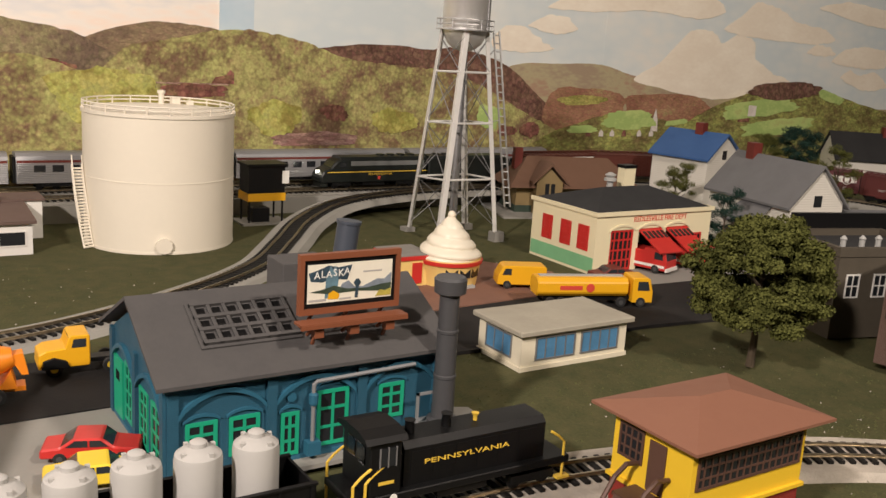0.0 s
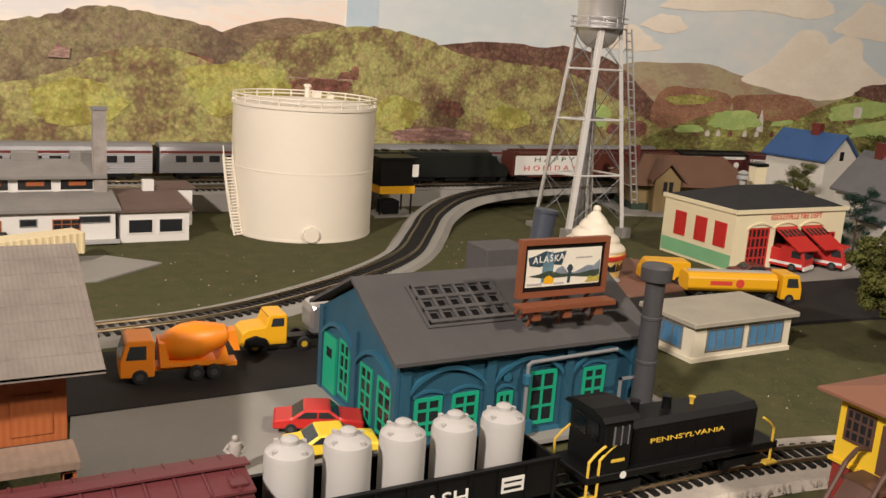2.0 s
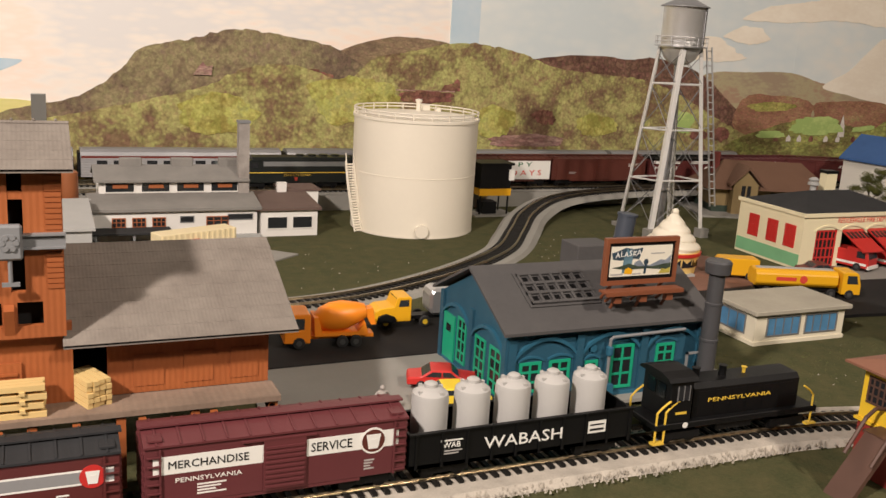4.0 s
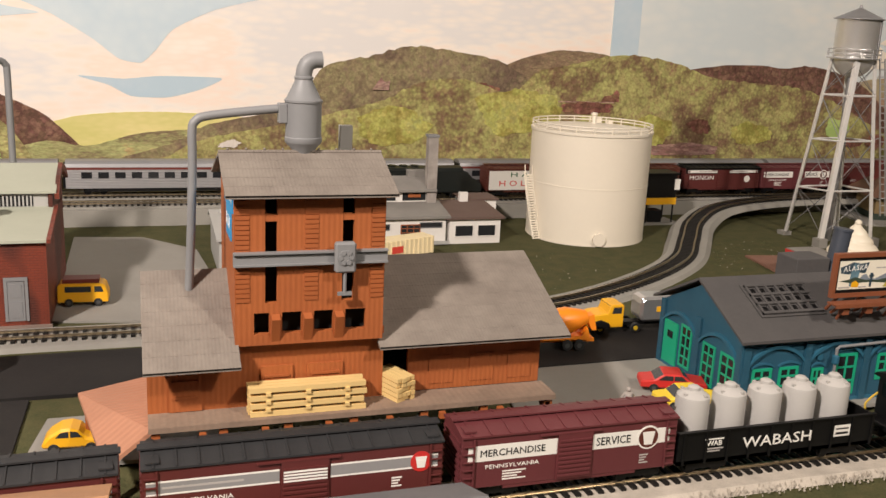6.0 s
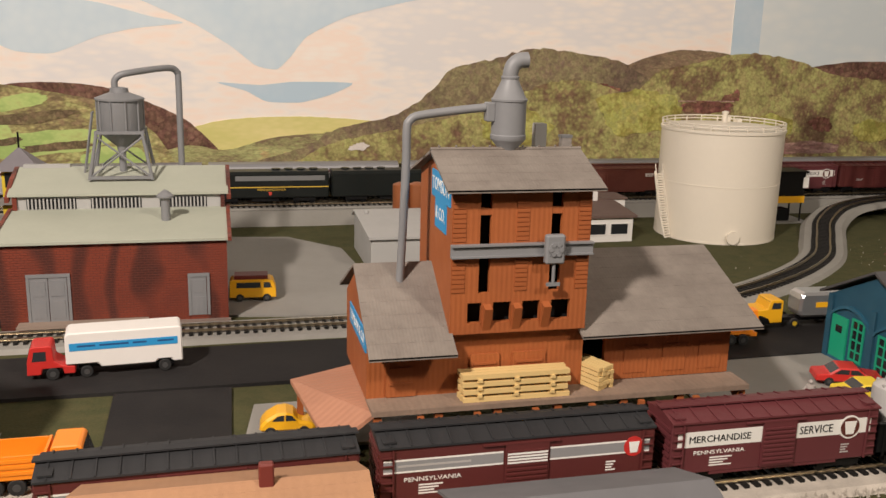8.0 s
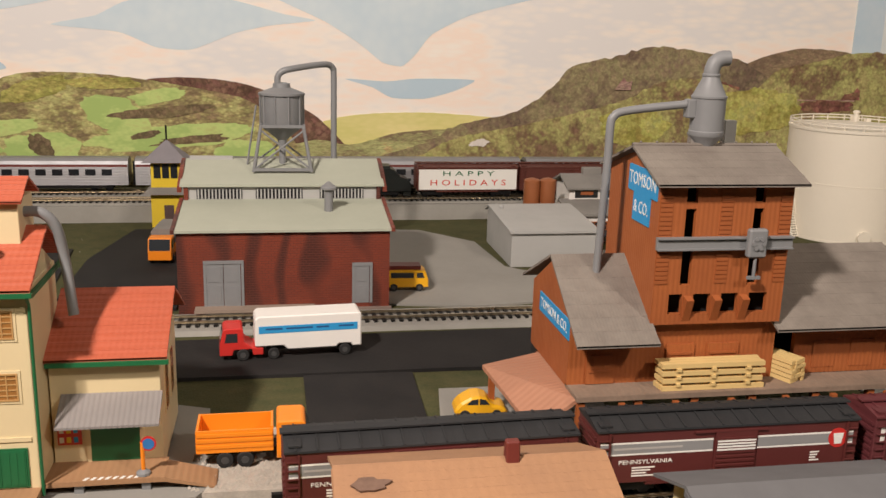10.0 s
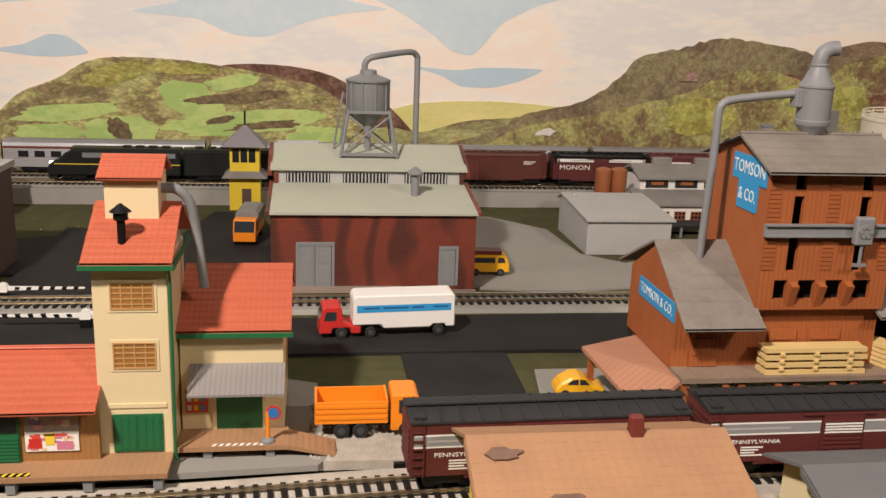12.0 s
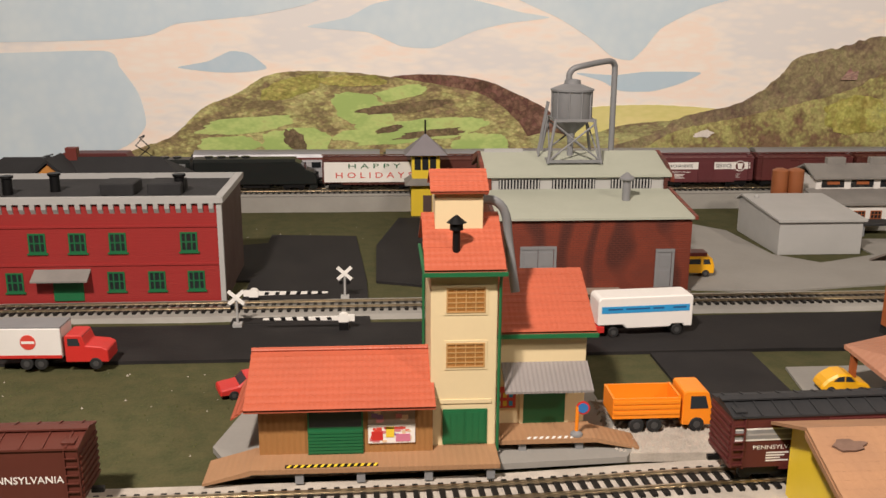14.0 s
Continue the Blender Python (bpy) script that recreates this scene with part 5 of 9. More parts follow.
        part("rung", Shape().cyl((1.6, -2.4, z), (2.1, -2.0, z), 0.05, 5), DULL_SILVER, lad)


water_tower()

# ---- blue engine house ----
TEAL_BRICK = bricked(mat("teal_blue_brick", (0.022, 0.105, 0.165), 0.55, 0, 0.15, 200, 30, 0.1, (0.016, 0.075, 0.125)), 0.0028, 0.0012, (0.015, 0.07, 0.115))
TEAL = mat("teal_blue_trim", (0.025, 0.12, 0.19), 0.5, 0, 0.12)
MINT = mat("mint_green_frames", (0.012, 0.36, 0.20), 0.45, 0, 0.1)
SLATE = mat("dark_slate_roof", (0.065, 0.062, 0.062), 0.75, 0, 0.2, 300, 30, 0.3, (0.09, 0.085, 0.082))


def engine_house():
    e = thing("engine_house", "teal-blue brick engine house with mint windows and a slate roof", "engine house", 15.2, 48.7, 0.1)
    w, d, h = 16.9, 11.2, 5.6
    part("front_wall", Shape().box(0, w, 0, 0.5, 0, h), TEAL_BRICK, e)
    gable = [(0.5, 0), (d, 0), (d, h), (d / 2, 8.5), (0.5, h)]
    part("left_gable", Shape().prism(gable, "x", 0, 0.5), TEAL_BRICK, e)
    part("right_gable", Shape().prism(gable, "x", w - 0.5, w), TEAL_BRICK, e)
    part("rear_wall", Shape().box(0.5, w - 0.5, d - 0.5, d, 0, h), TEAL_BRICK, e)
    part("plinth", Shape().box(-0.15, w + 0.15, -0.15, d + 0.15, -0.1, 0.35), TEAL, e)
    for x in (0.0, 5.5, 11.1, w - 0.6):
        part("pilaster", Shape().box(x, x + 0.6, -0.22, 0.0, 0, h), TEAL_BRICK, e)
    for x in (0.6, 6.1, 11.7):
        part("arch", Shape().prism(arch(x, x + 4.9 - (0.3 if x > 11 else 0), 3.6, 1.25, 0.28), "y", -0.24, 0), TEAL, e)
    for y in (0.4, 5.9):
        part("side_arch", Shape().prism([(yy, zz) for yy, zz in arch(y, y + 5.0, 3.6, 1.3, 0.28)], "x", -0.24, 0), TEAL, e)
    for y in (-0.1, 5.4, d - 0.5):
        part("pilaster", Shape().box(-0.22, 0, y, y + 0.6, 0, h), TEAL_BRICK, e)
    part("cornice", Shape().box(-0.2, w + 0.2, -0.35, 0, h - 0.35, h), TEAL, e)
    for x, z, ww, hh in ((1.0, 1.0, 1.75, 2.3), (3.4, 1.0, 1.75, 2.3), (6.4, 0.4, 1.1, 2.6), (8.6, 0.6, 2.0, 3.4), (12.6, 1.6, 1.7, 2.2)):
        window(e, (x, 0, z), ww, hh, 2, 3, MINT, bar=0.22)
        part("window_arch", Shape().prism(arch(x - 0.15, x + ww + 0.15, z + hh, 0.3, 0.16, 8), "y", -0.12, 0), TEAL, e)
    part("star_plate", Shape().tube([(7.0, -0.14, 3.9), (7.0, 0, 3.9)], 0.3, 6), TEAL, e)
    window(e, (0, 2.6, 0.5), 1.9, 3.4, 2, 4, MINT, face="x", bar=0.2)
    window(e, (0, 5.0, 0.5), 1.7, 3.4, 2, 4, MINT, face="x", bar=0.2)
    window(e, (0, 8.2, 0.7), 1.6, 3.6, 2, 4, MINT, face="x", bar=0.2)
    door = part("door", Shape().box(-0.14, 0, 8.6, 10.6, 0.3, 4.0), MINT, e, "mint green side door")
    part("door_pane", Shape().box(-0.17, -0.14, 9.2, 10.0, 2.6, 3.2), DARK_GLASS, door)
    # roof with a recessed skylight grid
    y0, z0, y1, z1 = -0.75, h - 0.05, d / 2, 8.75
    part("front_roof", slab_roof(y0, z0, y1, z1, 0.22, -0.7, w + 0.6), SLATE, e, "dark slate front roof slope")
    part("rear_roof", slab_roof(d + 0.75, z0, y1, z1, 0.22, -0.7, w + 0.6), SLATE, e)
    sl = (z1 - z0) / (y1 - y0)
    up = math.atan(sl)
    def on_roof(x, u):
        y = y0 + u * math.cos(up)
        return (x, y, z0 + u * math.sin(up) + 0.22 / math.cos(up) * 0.98)
    rot = lambda x, u: Matrix.Translation(on_roof(x, u)) @ Matrix.Rotation(up, 4, "X")
    sky = part("skylight", Shape().box(0, 5.9, 0, 3.6, 0.0, 0.1).moved(rot(2.3, 2.3)), SLATE, e, "raised roof skylight grid")
    for k in range(7):
        part("skylight_bar", Shape().box(0.2 + k * 0.9, 0.4 + k * 0.9, 0.2, 3.4, 0.09, 0.27).moved(rot(2.3, 2.3)), SLATE, sky)
    for k in range(4):
        part("skylight_bar", Shape().box(0.2, 5.8, 0.2 + k * 1.0, 0.45 + k * 1.0, 0.09, 0.30).moved(rot(2.3, 2.3)), SLATE, sky)
    # black plates paint in the shade of the skylight's openings
    for i in range(6):
        for j in range(3):
            part("skylight_hole_shade", Shape().box(0.52 + i * 0.9, 0.98 + i * 0.9, 0.55 + j, 1.1 + j, 0.09, 0.112).moved(rot(2.3, 2.3)), BLACK, sky)
    # pipe and lamp on the front wall
    part("wall_pipe", Shape().tube([(8.2, -0.4, 0.3), (8.2, -0.4, 4.6), (8.4, -0.4, 4.75), (14.8, -0.4, 4.9)], 0.12, 8), GREY, e, "grey steam pipe")
    part("pipe_valve", Shape().lathe(8.2, -0.4, [(0.25, 3.4), (0.28, 3.5), (0.28, 4.0), (0.15, 4.1)], 10).box(7.8, 8.6, -0.75, -0.1, 0.4, 1.2), TEAL, e)
    # smoke stack with its boiler box
    part("boiler_box", Shape().box(14.6, 17.4, -2.1, -0.25, 0.0, 1.3), GREY, e, "grey boiler house")
    part("boiler_frame", Shape().box(14.6, 14.75, -1.2, -1.05, 1.3, 3.3).box(16.4, 16.55, -1.2, -1.05, 1.3, 3.3).box(14.6, 16.55, -1.2, -1.05, 3.15, 3.3), GREY, e)
    st = part("smoke_stack", Shape().lathe(16.3, -1.4, [(0.95, 1.2), (0.95, 1.6), (0.68, 1.7), (0.66, 4.2), (0.7, 4.25), (0.7, 4.4), (0.64, 4.45), (0.62, 7.0), (0.66, 7.05), (0.66, 7.2), (0.6, 7.25), (0.6, 9.3), (0.95, 9.5), (0.98, 10.3), (0.85, 10.45), (0.5, 10.4)], 20), mat("stack_grey", (0.09, 0.09, 0.095), 0.45, 0.3, 0.2), e, "dark grey smoke stack", smooth=35)


engine_house()


def billboard():
    b = thing("billboard", "brown framed travel billboard standing on the engine house roof", "billboard", 22.6, 49.1, 6.6)
    frame = mat("billboard_brown", (0.22, 0.07, 0.03), 0.55, 0, 0.15)
    b.matrix_basis = b.matrix_basis @ Matrix.Diagonal((0.92, 1, 0.95, 1))
    part("panel", Shape().box(0.2, 6.7, -0.1, 0.12, 2.4, 5.45), BLACK, b, "black billboard panel")
    poster = mat("poster_paper", (0.78, 0.74, 0.62), 0.5, 0, 0.06, 300, 60, 0)
    navy, slate = mat("poster_navy", (0.035, 0.07, 0.10), 0.5, 0, 0.5, 500, 200, 0), mat("poster_slate", (0.24, 0.28, 0.33), 0.5, 0, 0.3, 400, 150, 0)
    pine, sky = mat("poster_pine", (0.05, 0.075, 0.05), 0.5, 0, 0.5, 500, 200, 0), mat("poster_sky", (0.13, 0.24, 0.30), 0.5, 0, 0.4, 400, 120, 0)
    po = part("poster", Shape().box(0.55, 6.35, -0.14, -0.1, 2.75, 5.1), poster, b, "mountain lake travel poster")
    part("brush_mark", Shape().prism([(0.6, 4.6), (0.75, 4.1), (1.5, 4.0), (2.2, 4.15), (3.2, 4.05), (3.45, 4.75), (3.5, 4.95), (2.6, 4.85), (1.9, 5.0), (1.2, 4.75)], "y", -0.15, -0.14), navy, po, "dark brushed patch behind the title")
    part("totem", Shape().prism([(1.7, 3.0), (2.5, 3.0), (2.6, 4.1), (2.4, 4.98), (2.2, 4.7), (2.05, 5.0), (1.9, 4.6), (1.75, 4.1)], "y", -0.155, -0.14), sky, po, "blue-green totem figure")
    part("mountain", Shape().prism([(2.6, 3.4), (2.9, 3.85), (3.3, 4.0), (3.7, 3.6), (4.3, 3.55), (4.8, 3.75), (5.3, 3.95), (5.8, 3.9), (6.3, 4.3), (6.3, 3.3)], "y", -0.15, -0.14), slate, po)
    part("far_shore", Shape().prism([(0.7, 3.45), (1.5, 3.55), (2.3, 3.75), (3.2, 3.5), (4.6, 3.45), (5.6, 3.6), (6.3, 3.65), (6.3, 3.1), (4.0, 3.3), (2.0, 3.25)], "y", -0.16, -0.14), pine, po)
    part("pole", Shape().prism([(3.75, 2.9), (3.95, 2.9), (4.0, 3.6), (4.15, 3.8), (4.0, 4.05), (3.8, 4.05), (3.65, 3.8), (3.8, 3.6)], "y", -0.17, -0.14), navy, po)
    part("flower", Shape().prism([(1.9, 2.95), (2.6, 2.9), (2.7, 3.2), (2.3, 3.45), (1.95, 3.3)], "y", -0.165, -0.14), YELLOW, po)
    part("flower", Shape().prism([(5.2, 2.85), (6.3, 2.85), (6.3, 3.3), (5.9, 3.15), (5.5, 3.25)], "y", -0.165, -0.14), mat("poster_ochre", (0.50, 0.42, 0.08), 0.5, 0, 0.4, 500, 200, 0), po)
    for k, ch in enumerate("ALASKA"):
        words("letter", ch, 0.62, SIGN_WHITE, po, (1.15 + 0.40 * k, -0.175, 4.42 + 0.05 * (k % 2) + 0.02 * k), 90, 0, 0.01, 1.0)
    part("text_bar", Shape().box(4.3, 5.6, -0.155, -0.14, 4.42, 4.52), LETTER_GREY, po)
    part("text_bar", Shape().box(0.65, 1.8, -0.155, -0.14, 2.84, 2.98), LETTER_GREY, po)
    part("text_bar", Shape().box(2.7, 3.5, -0.155, -0.14, 2.84, 2.96), LETTER_GREY, po)
    s = Shape().box(0, 6.9, -0.25, 0.15, 5.4, 5.75).box(0, 6.9, -0.25, 0.15, 2.1, 2.45).box(0, 0.3, -0.25, 0.15, 2.45, 5.4).box(6.6, 6.9, -0.25, 0.15, 2.45, 5.4)
    part("frame", s, frame, b)
    part("catwalk", Shape().box(-0.3, 7.0, -1.2, -0.2, 1.7, 1.85).box(-0.3, 7.0, -1.25, -1.1, 1.55, 1.8), frame, b)
    for x in (1.0, 3.4, 5.9):
        part("strut", Shape().cyl((x, 0, 2.2), (x, 1.2, 0.7), 0.13, 6).cyl((x, -0.9, 1.7), (x, -0.1, 0.3), 0.13, 6).cyl((x, -0.5, 1.6), (x, 0.6, 0.6), 0.12, 6).box(x - 0.3, x + 0.3, -1.0, -0.5, 0.9, 1.4), frame, b)


billboard()

# ---- fire station ----
FIRE_CREAM = mat("fire_station_cream", (0.82, 0.74, 0.50), 0.5, 0, 0.05, 300, 12, 0.05)
FIRE_GREEN = mat("green_wash", (0.22, 0.50, 0.26), 0.6, 0, 0.15)


def fire_station():
    b = thing("fire_station", "cream fire station with red doors and a black hipped roof", "fire station", 69.8, 76.9, 0)
    w, d, h = 17.9, 11.2, 6.9
    fw = Shape()
    doors = ((2.2, 5.6), (6.4, 9.8), (10.6, 14.0))
    xs = [0, *[v for pair in doors for v in pair], w]
    for i in range(0, len(xs), 2):
        fw.box(xs[i], xs[i + 1], 0, 0.45, 0, h)
    for a, c in doors:
        fw.box(a, c, 0, 0.45, 4.9, h)
    part("front_wall", fw, FIRE_CREAM, b)
    for a, c in doors:
        part("door_arch", Shape().prism(arch(a - 0.3, c + 0.3, 4.7, 0.6, 0.22), "y", -0.14, 0.0), FIRE_CREAM, b)
    part("left_wall", Shape().box(0, 0.45, 0.45, d, 0, h), FIRE_CREAM, b)
    part("green_band", Shape().box(-0.03, 0.0, 0.1, d - 0.1, 0.3, 1.9), FIRE_GREEN, b, "faded green wash on the wall foot")
    part("right_wall", Shape().box(w - 0.45, w, 0.45, d, 0, h), FIRE_CREAM, b)
    part("rear_wall", Shape().box(0.45, w - 0.45, d - 0.45, d, 0, h), FIRE_CREAM, b)
    part("floor_slab", Shape().box(0.3, w - 0.3, 0.3, d - 0.3, 0.0, 0.3), DARK, b)
    part("cornice", Shape().box(-0.25, w + 0.25, -0.25, 0.0, h - 0.35, h + 0.1).box(-0.25, 0.0, 0.0, d + 0.25, h - 0.35, h + 0.1).box(w, w + 0.25, 0, d + 0.25, h - 0.35, h + 0.1), FIRE_CREAM, b)
    part("roof", Shape().add([(0, 0, h), (w, 0, h), (w, d, h), (0, d, h), (5.4, 5.4, h + 1.9), (w - 5.4, 5.4, h + 1.9)], [(0, 1, 5, 4), (1, 2, 5), (2, 3, 4, 5), (3, 0, 4), (3, 2, 1, 0)]), CHARCOAL, b, "black hipped roof")
    part("roof_vent", Shape().lathe(8.4, 7.6, [(0.4, 7.6), (0.4, 9.0), (0.75, 9.1), (0.75, 9.4), (0.45, 9.5), (0.7, 9.8), (0.2, 10.1)], 12), LIGHT_GREY, b, smooth=40)
    ch = part("chimney", Shape().box(11.4, 13.2, 8.4, 9.6, 7.6, 10.4), FIRE_CREAM, b)
    part("chimney_cap", Shape().box(11.3, 13.3, 8.3, 9.7, 10.4, 10.75), BLACK, ch)
    for y in (2.9, 5.9, 9.2):
        window(b, (0, y, 2.5), 1.8, 2.8, 3, 4, RED, RED, face="x", bar=0.2)
    window(b, (doors[0][0], 0.15, 0.3), doors[0][1] - doors[0][0], 4.6, 5, 4, RED, DARK, bar=0.25, name="closed_door")
    for a, c in doors[1:]:
        m = Matrix.Translation((a, 0.1, 4.8)) @ Matrix.Rotation(radians(-62), 4, "X")
        dr = Shape().box(0, c - a, -0.08, 0.08, -4.2, 0)
        door = part("raised_door", dr.moved(m), RED, b, "red overhead door swung open")
        for k in range(5):
            u = (c - a) * (k + 0.2) / 5
            part("door_pane", Shape().box(u, u + 0.42, -0.12, -0.08, -1.7, -0.5).moved(m), DARK_GLASS, door)
    window(b, (15.1, 0, 0.4), 1.4, 3.6, 2, 3, RED, DARK_GLASS, bar=0.2, name="side_door")
    words("lettering", "REDLESVILLE FIRE DEPT", 0.85, LETTER_RED, b, (9.6, -0.02, 6.0), 90, 0, 0.02, 0.95)


fire_station()


# ---- small white pavilion ----
def pavilion():
    IVORY = mat("ivory_wall", (0.74, 0.68, 0.53), 0.55, 0, 0.08, 300, 20, 0.05)
    b = thing("white_pavilion", "small cream-white pavilion with blue windows and a flat grey roof", "building", 43.7, 55.4, 0)
    w, d, h = 10.6, 5.6, 2.85
    part("wall_shell", Shape().box(0, w, 0, 0.3, 0, h).box(0, 0.3, 0.3, d, 0, h).box(w - 0.3, w, 0.3, d, 0, h).box(0.3, w - 0.3, d - 0.3, d, 0, h), IVORY, b)
    part("plinth", Shape().box(-0.12, w + 0.12, -0.12, d + 0.12, -0.05, 0.35), IVORY, b)
    part("roof", Shape().box(-0.45, w + 0.45, -0.45, d + 0.45, h, h + 0.45), mat("dusty_grey_roof", (0.38, 0.35, 0.28), 0.8, 0, 0.15, 300, 25, 0.2), b, "flat dusty grey roof slab", 0.08)
    bluish = mat("blue_window_film", (0.09, 0.24, 0.42), 0.3, 0, 0.3, 300, 60, 0)
    for x in (1.3, 5.8):
        window(b, (x, 0, 0.75), 3.9, 1.85, 4, 1, DULL_SILVER, bluish, bar=0.12)
    window(b, (0, 4.6, 0.75), 3.4, 1.85, 3, 1, DULL_SILVER, bluish, face="x", bar=0.12)


pavilion()

# ---- front signal tower ----
TOWER_YELLOW = mat("signal_tower_yellow", (0.80, 0.52, 0.03), 0.5, 0, 0.05)
TOWER_RED = bricked(mat("signal_tower_red", (0.30, 0.03, 0.022), 0.55, 0, 0.15), 0.003, 0.0013, (0.22, 0.03, 0.025))
ROOF_BROWN = mat("brown_plastic_roof", (0.235, 0.105, 0.065), 0.6, 0, 0.06, 500, 25, 0.12)
WIN_BROWN = mat("brown_window_frames", (0.10, 0.05, 0.035), 0.55)


def signal_tower():
    b = thing("signal_tower", "yellow and brick-red railway signal tower with a brown hipped roof", "signal tower", 34.2, 30.2, -0.75)
    w, d = 8.2, 5.2
    part("lower_storey", Shape().box(0, w, 0, d, 0, 3.6), TOWER_RED, b, "brick-red lower storey")
    part("ledge", Shape().box(-0.2, w + 0.2, -0.2, d + 0.2, 3.55, 3.75), TOWER_YELLOW, b)
    part("upper_storey", Shape().box(-0.02, w + 0.02, -0.02, d + 0.02, 3.75, 7.3), TOWER_YELLOW, b)
    window(b, (0.3, -0.02, 4.9), w - 0.6, 1.7, 16, 3, WIN_BROWN, DARK_GLASS, bar=0.13, name="window_band")
    window(b, (-0.02, 4.8, 4.9), 1.7, 1.8, 4, 3, WIN_BROWN, face="x", bar=0.14)
    part("side_door", Shape().box(-0.1, 0, 1.6, 2.7, 3.9, 6.5), WIN_BROWN, b, "brown side door")
    part("landing", Shape().box(-1.6, 0, 1.2, 3.4, 3.6, 3.8), WIN_BROWN, b)
    for y in (1.25, 3.3):
        part("handrail", Shape().tube([(-0.1, y, 5.0), (-0.9, y, 5.1), (-1.6, y, 4.6), (-3.0, y, 2.4)], 0.13, 6), WIN_BROWN, b)
    part("stair", Shape().prism([(-1.6, 3.7), (-1.6, 3.2), (-4.0, 0.0), (-4.4, 0.0)], "y", 1.3, 3.2), WIN_BROWN, b)
    o = 0.95
    part("roof", Shape().add([(-o, -o, 7.25), (w + o, -o, 7.25), (w + o, d + o, 7.25), (-o, d + o, 7.25), (-o, -o, 7.4), (w + o, -o, 7.4), (w + o, d + o, 7.4), (-o, d + o, 7.4), (3.0, d / 2, 8.3), (w - 3.0, d / 2, 8.3)], [(3, 2, 1, 0), (0, 1, 5, 4), (1, 2, 6, 5), (2, 3, 7, 6), (3, 0, 4, 7), (4, 5, 9, 8), (5, 6, 9), (6, 7, 8, 9), (7, 4, 8)]), ROOF_BROWN, b, "brown hipped roof")


signal_tower()

# ---- cream freight station with tower ----
TILE_RED = ribbed(ribbed(mat("orange_red_tiles", (0.45, 0.10, 0.048), 0.55, 0, 0.1, 300, 25, 0.1), "X", 0.0035, 0.00015), "Z", 0.0024, 0.0003)
ST_GREEN = mat("station_green", (0.010, 0.13, 0.045), 0.5, 0, 0.12)
ST_WOOD = ribbed(mat("station_boards", (0.33, 0.16, 0.05), 0.6, 0, 0.12), "X", 0.0035, 0.0003)
ST_PLATFORM = ribbed(mat("platform_boards", (0.36, 0.20, 0.10), 0.7, 0, 0.15), "X", 0.004, 0.0002)
AMBER_BAR = mat("amber_glazing_bars", (0.50, 0.29, 0.11), 0.5, 0, 0.15)
ST_BLIND = mat("amber_window", (0.35, 0.16, 0.045), 0.25, 0, 0.25, 300, 60, 0)


def tile_rows(parent, y0, z0, y1, z1, x0, x1, rows, material):
    shingle_rows(parent, y0, z0, y1, z1, x0, x1, rows, material, "tile_course")


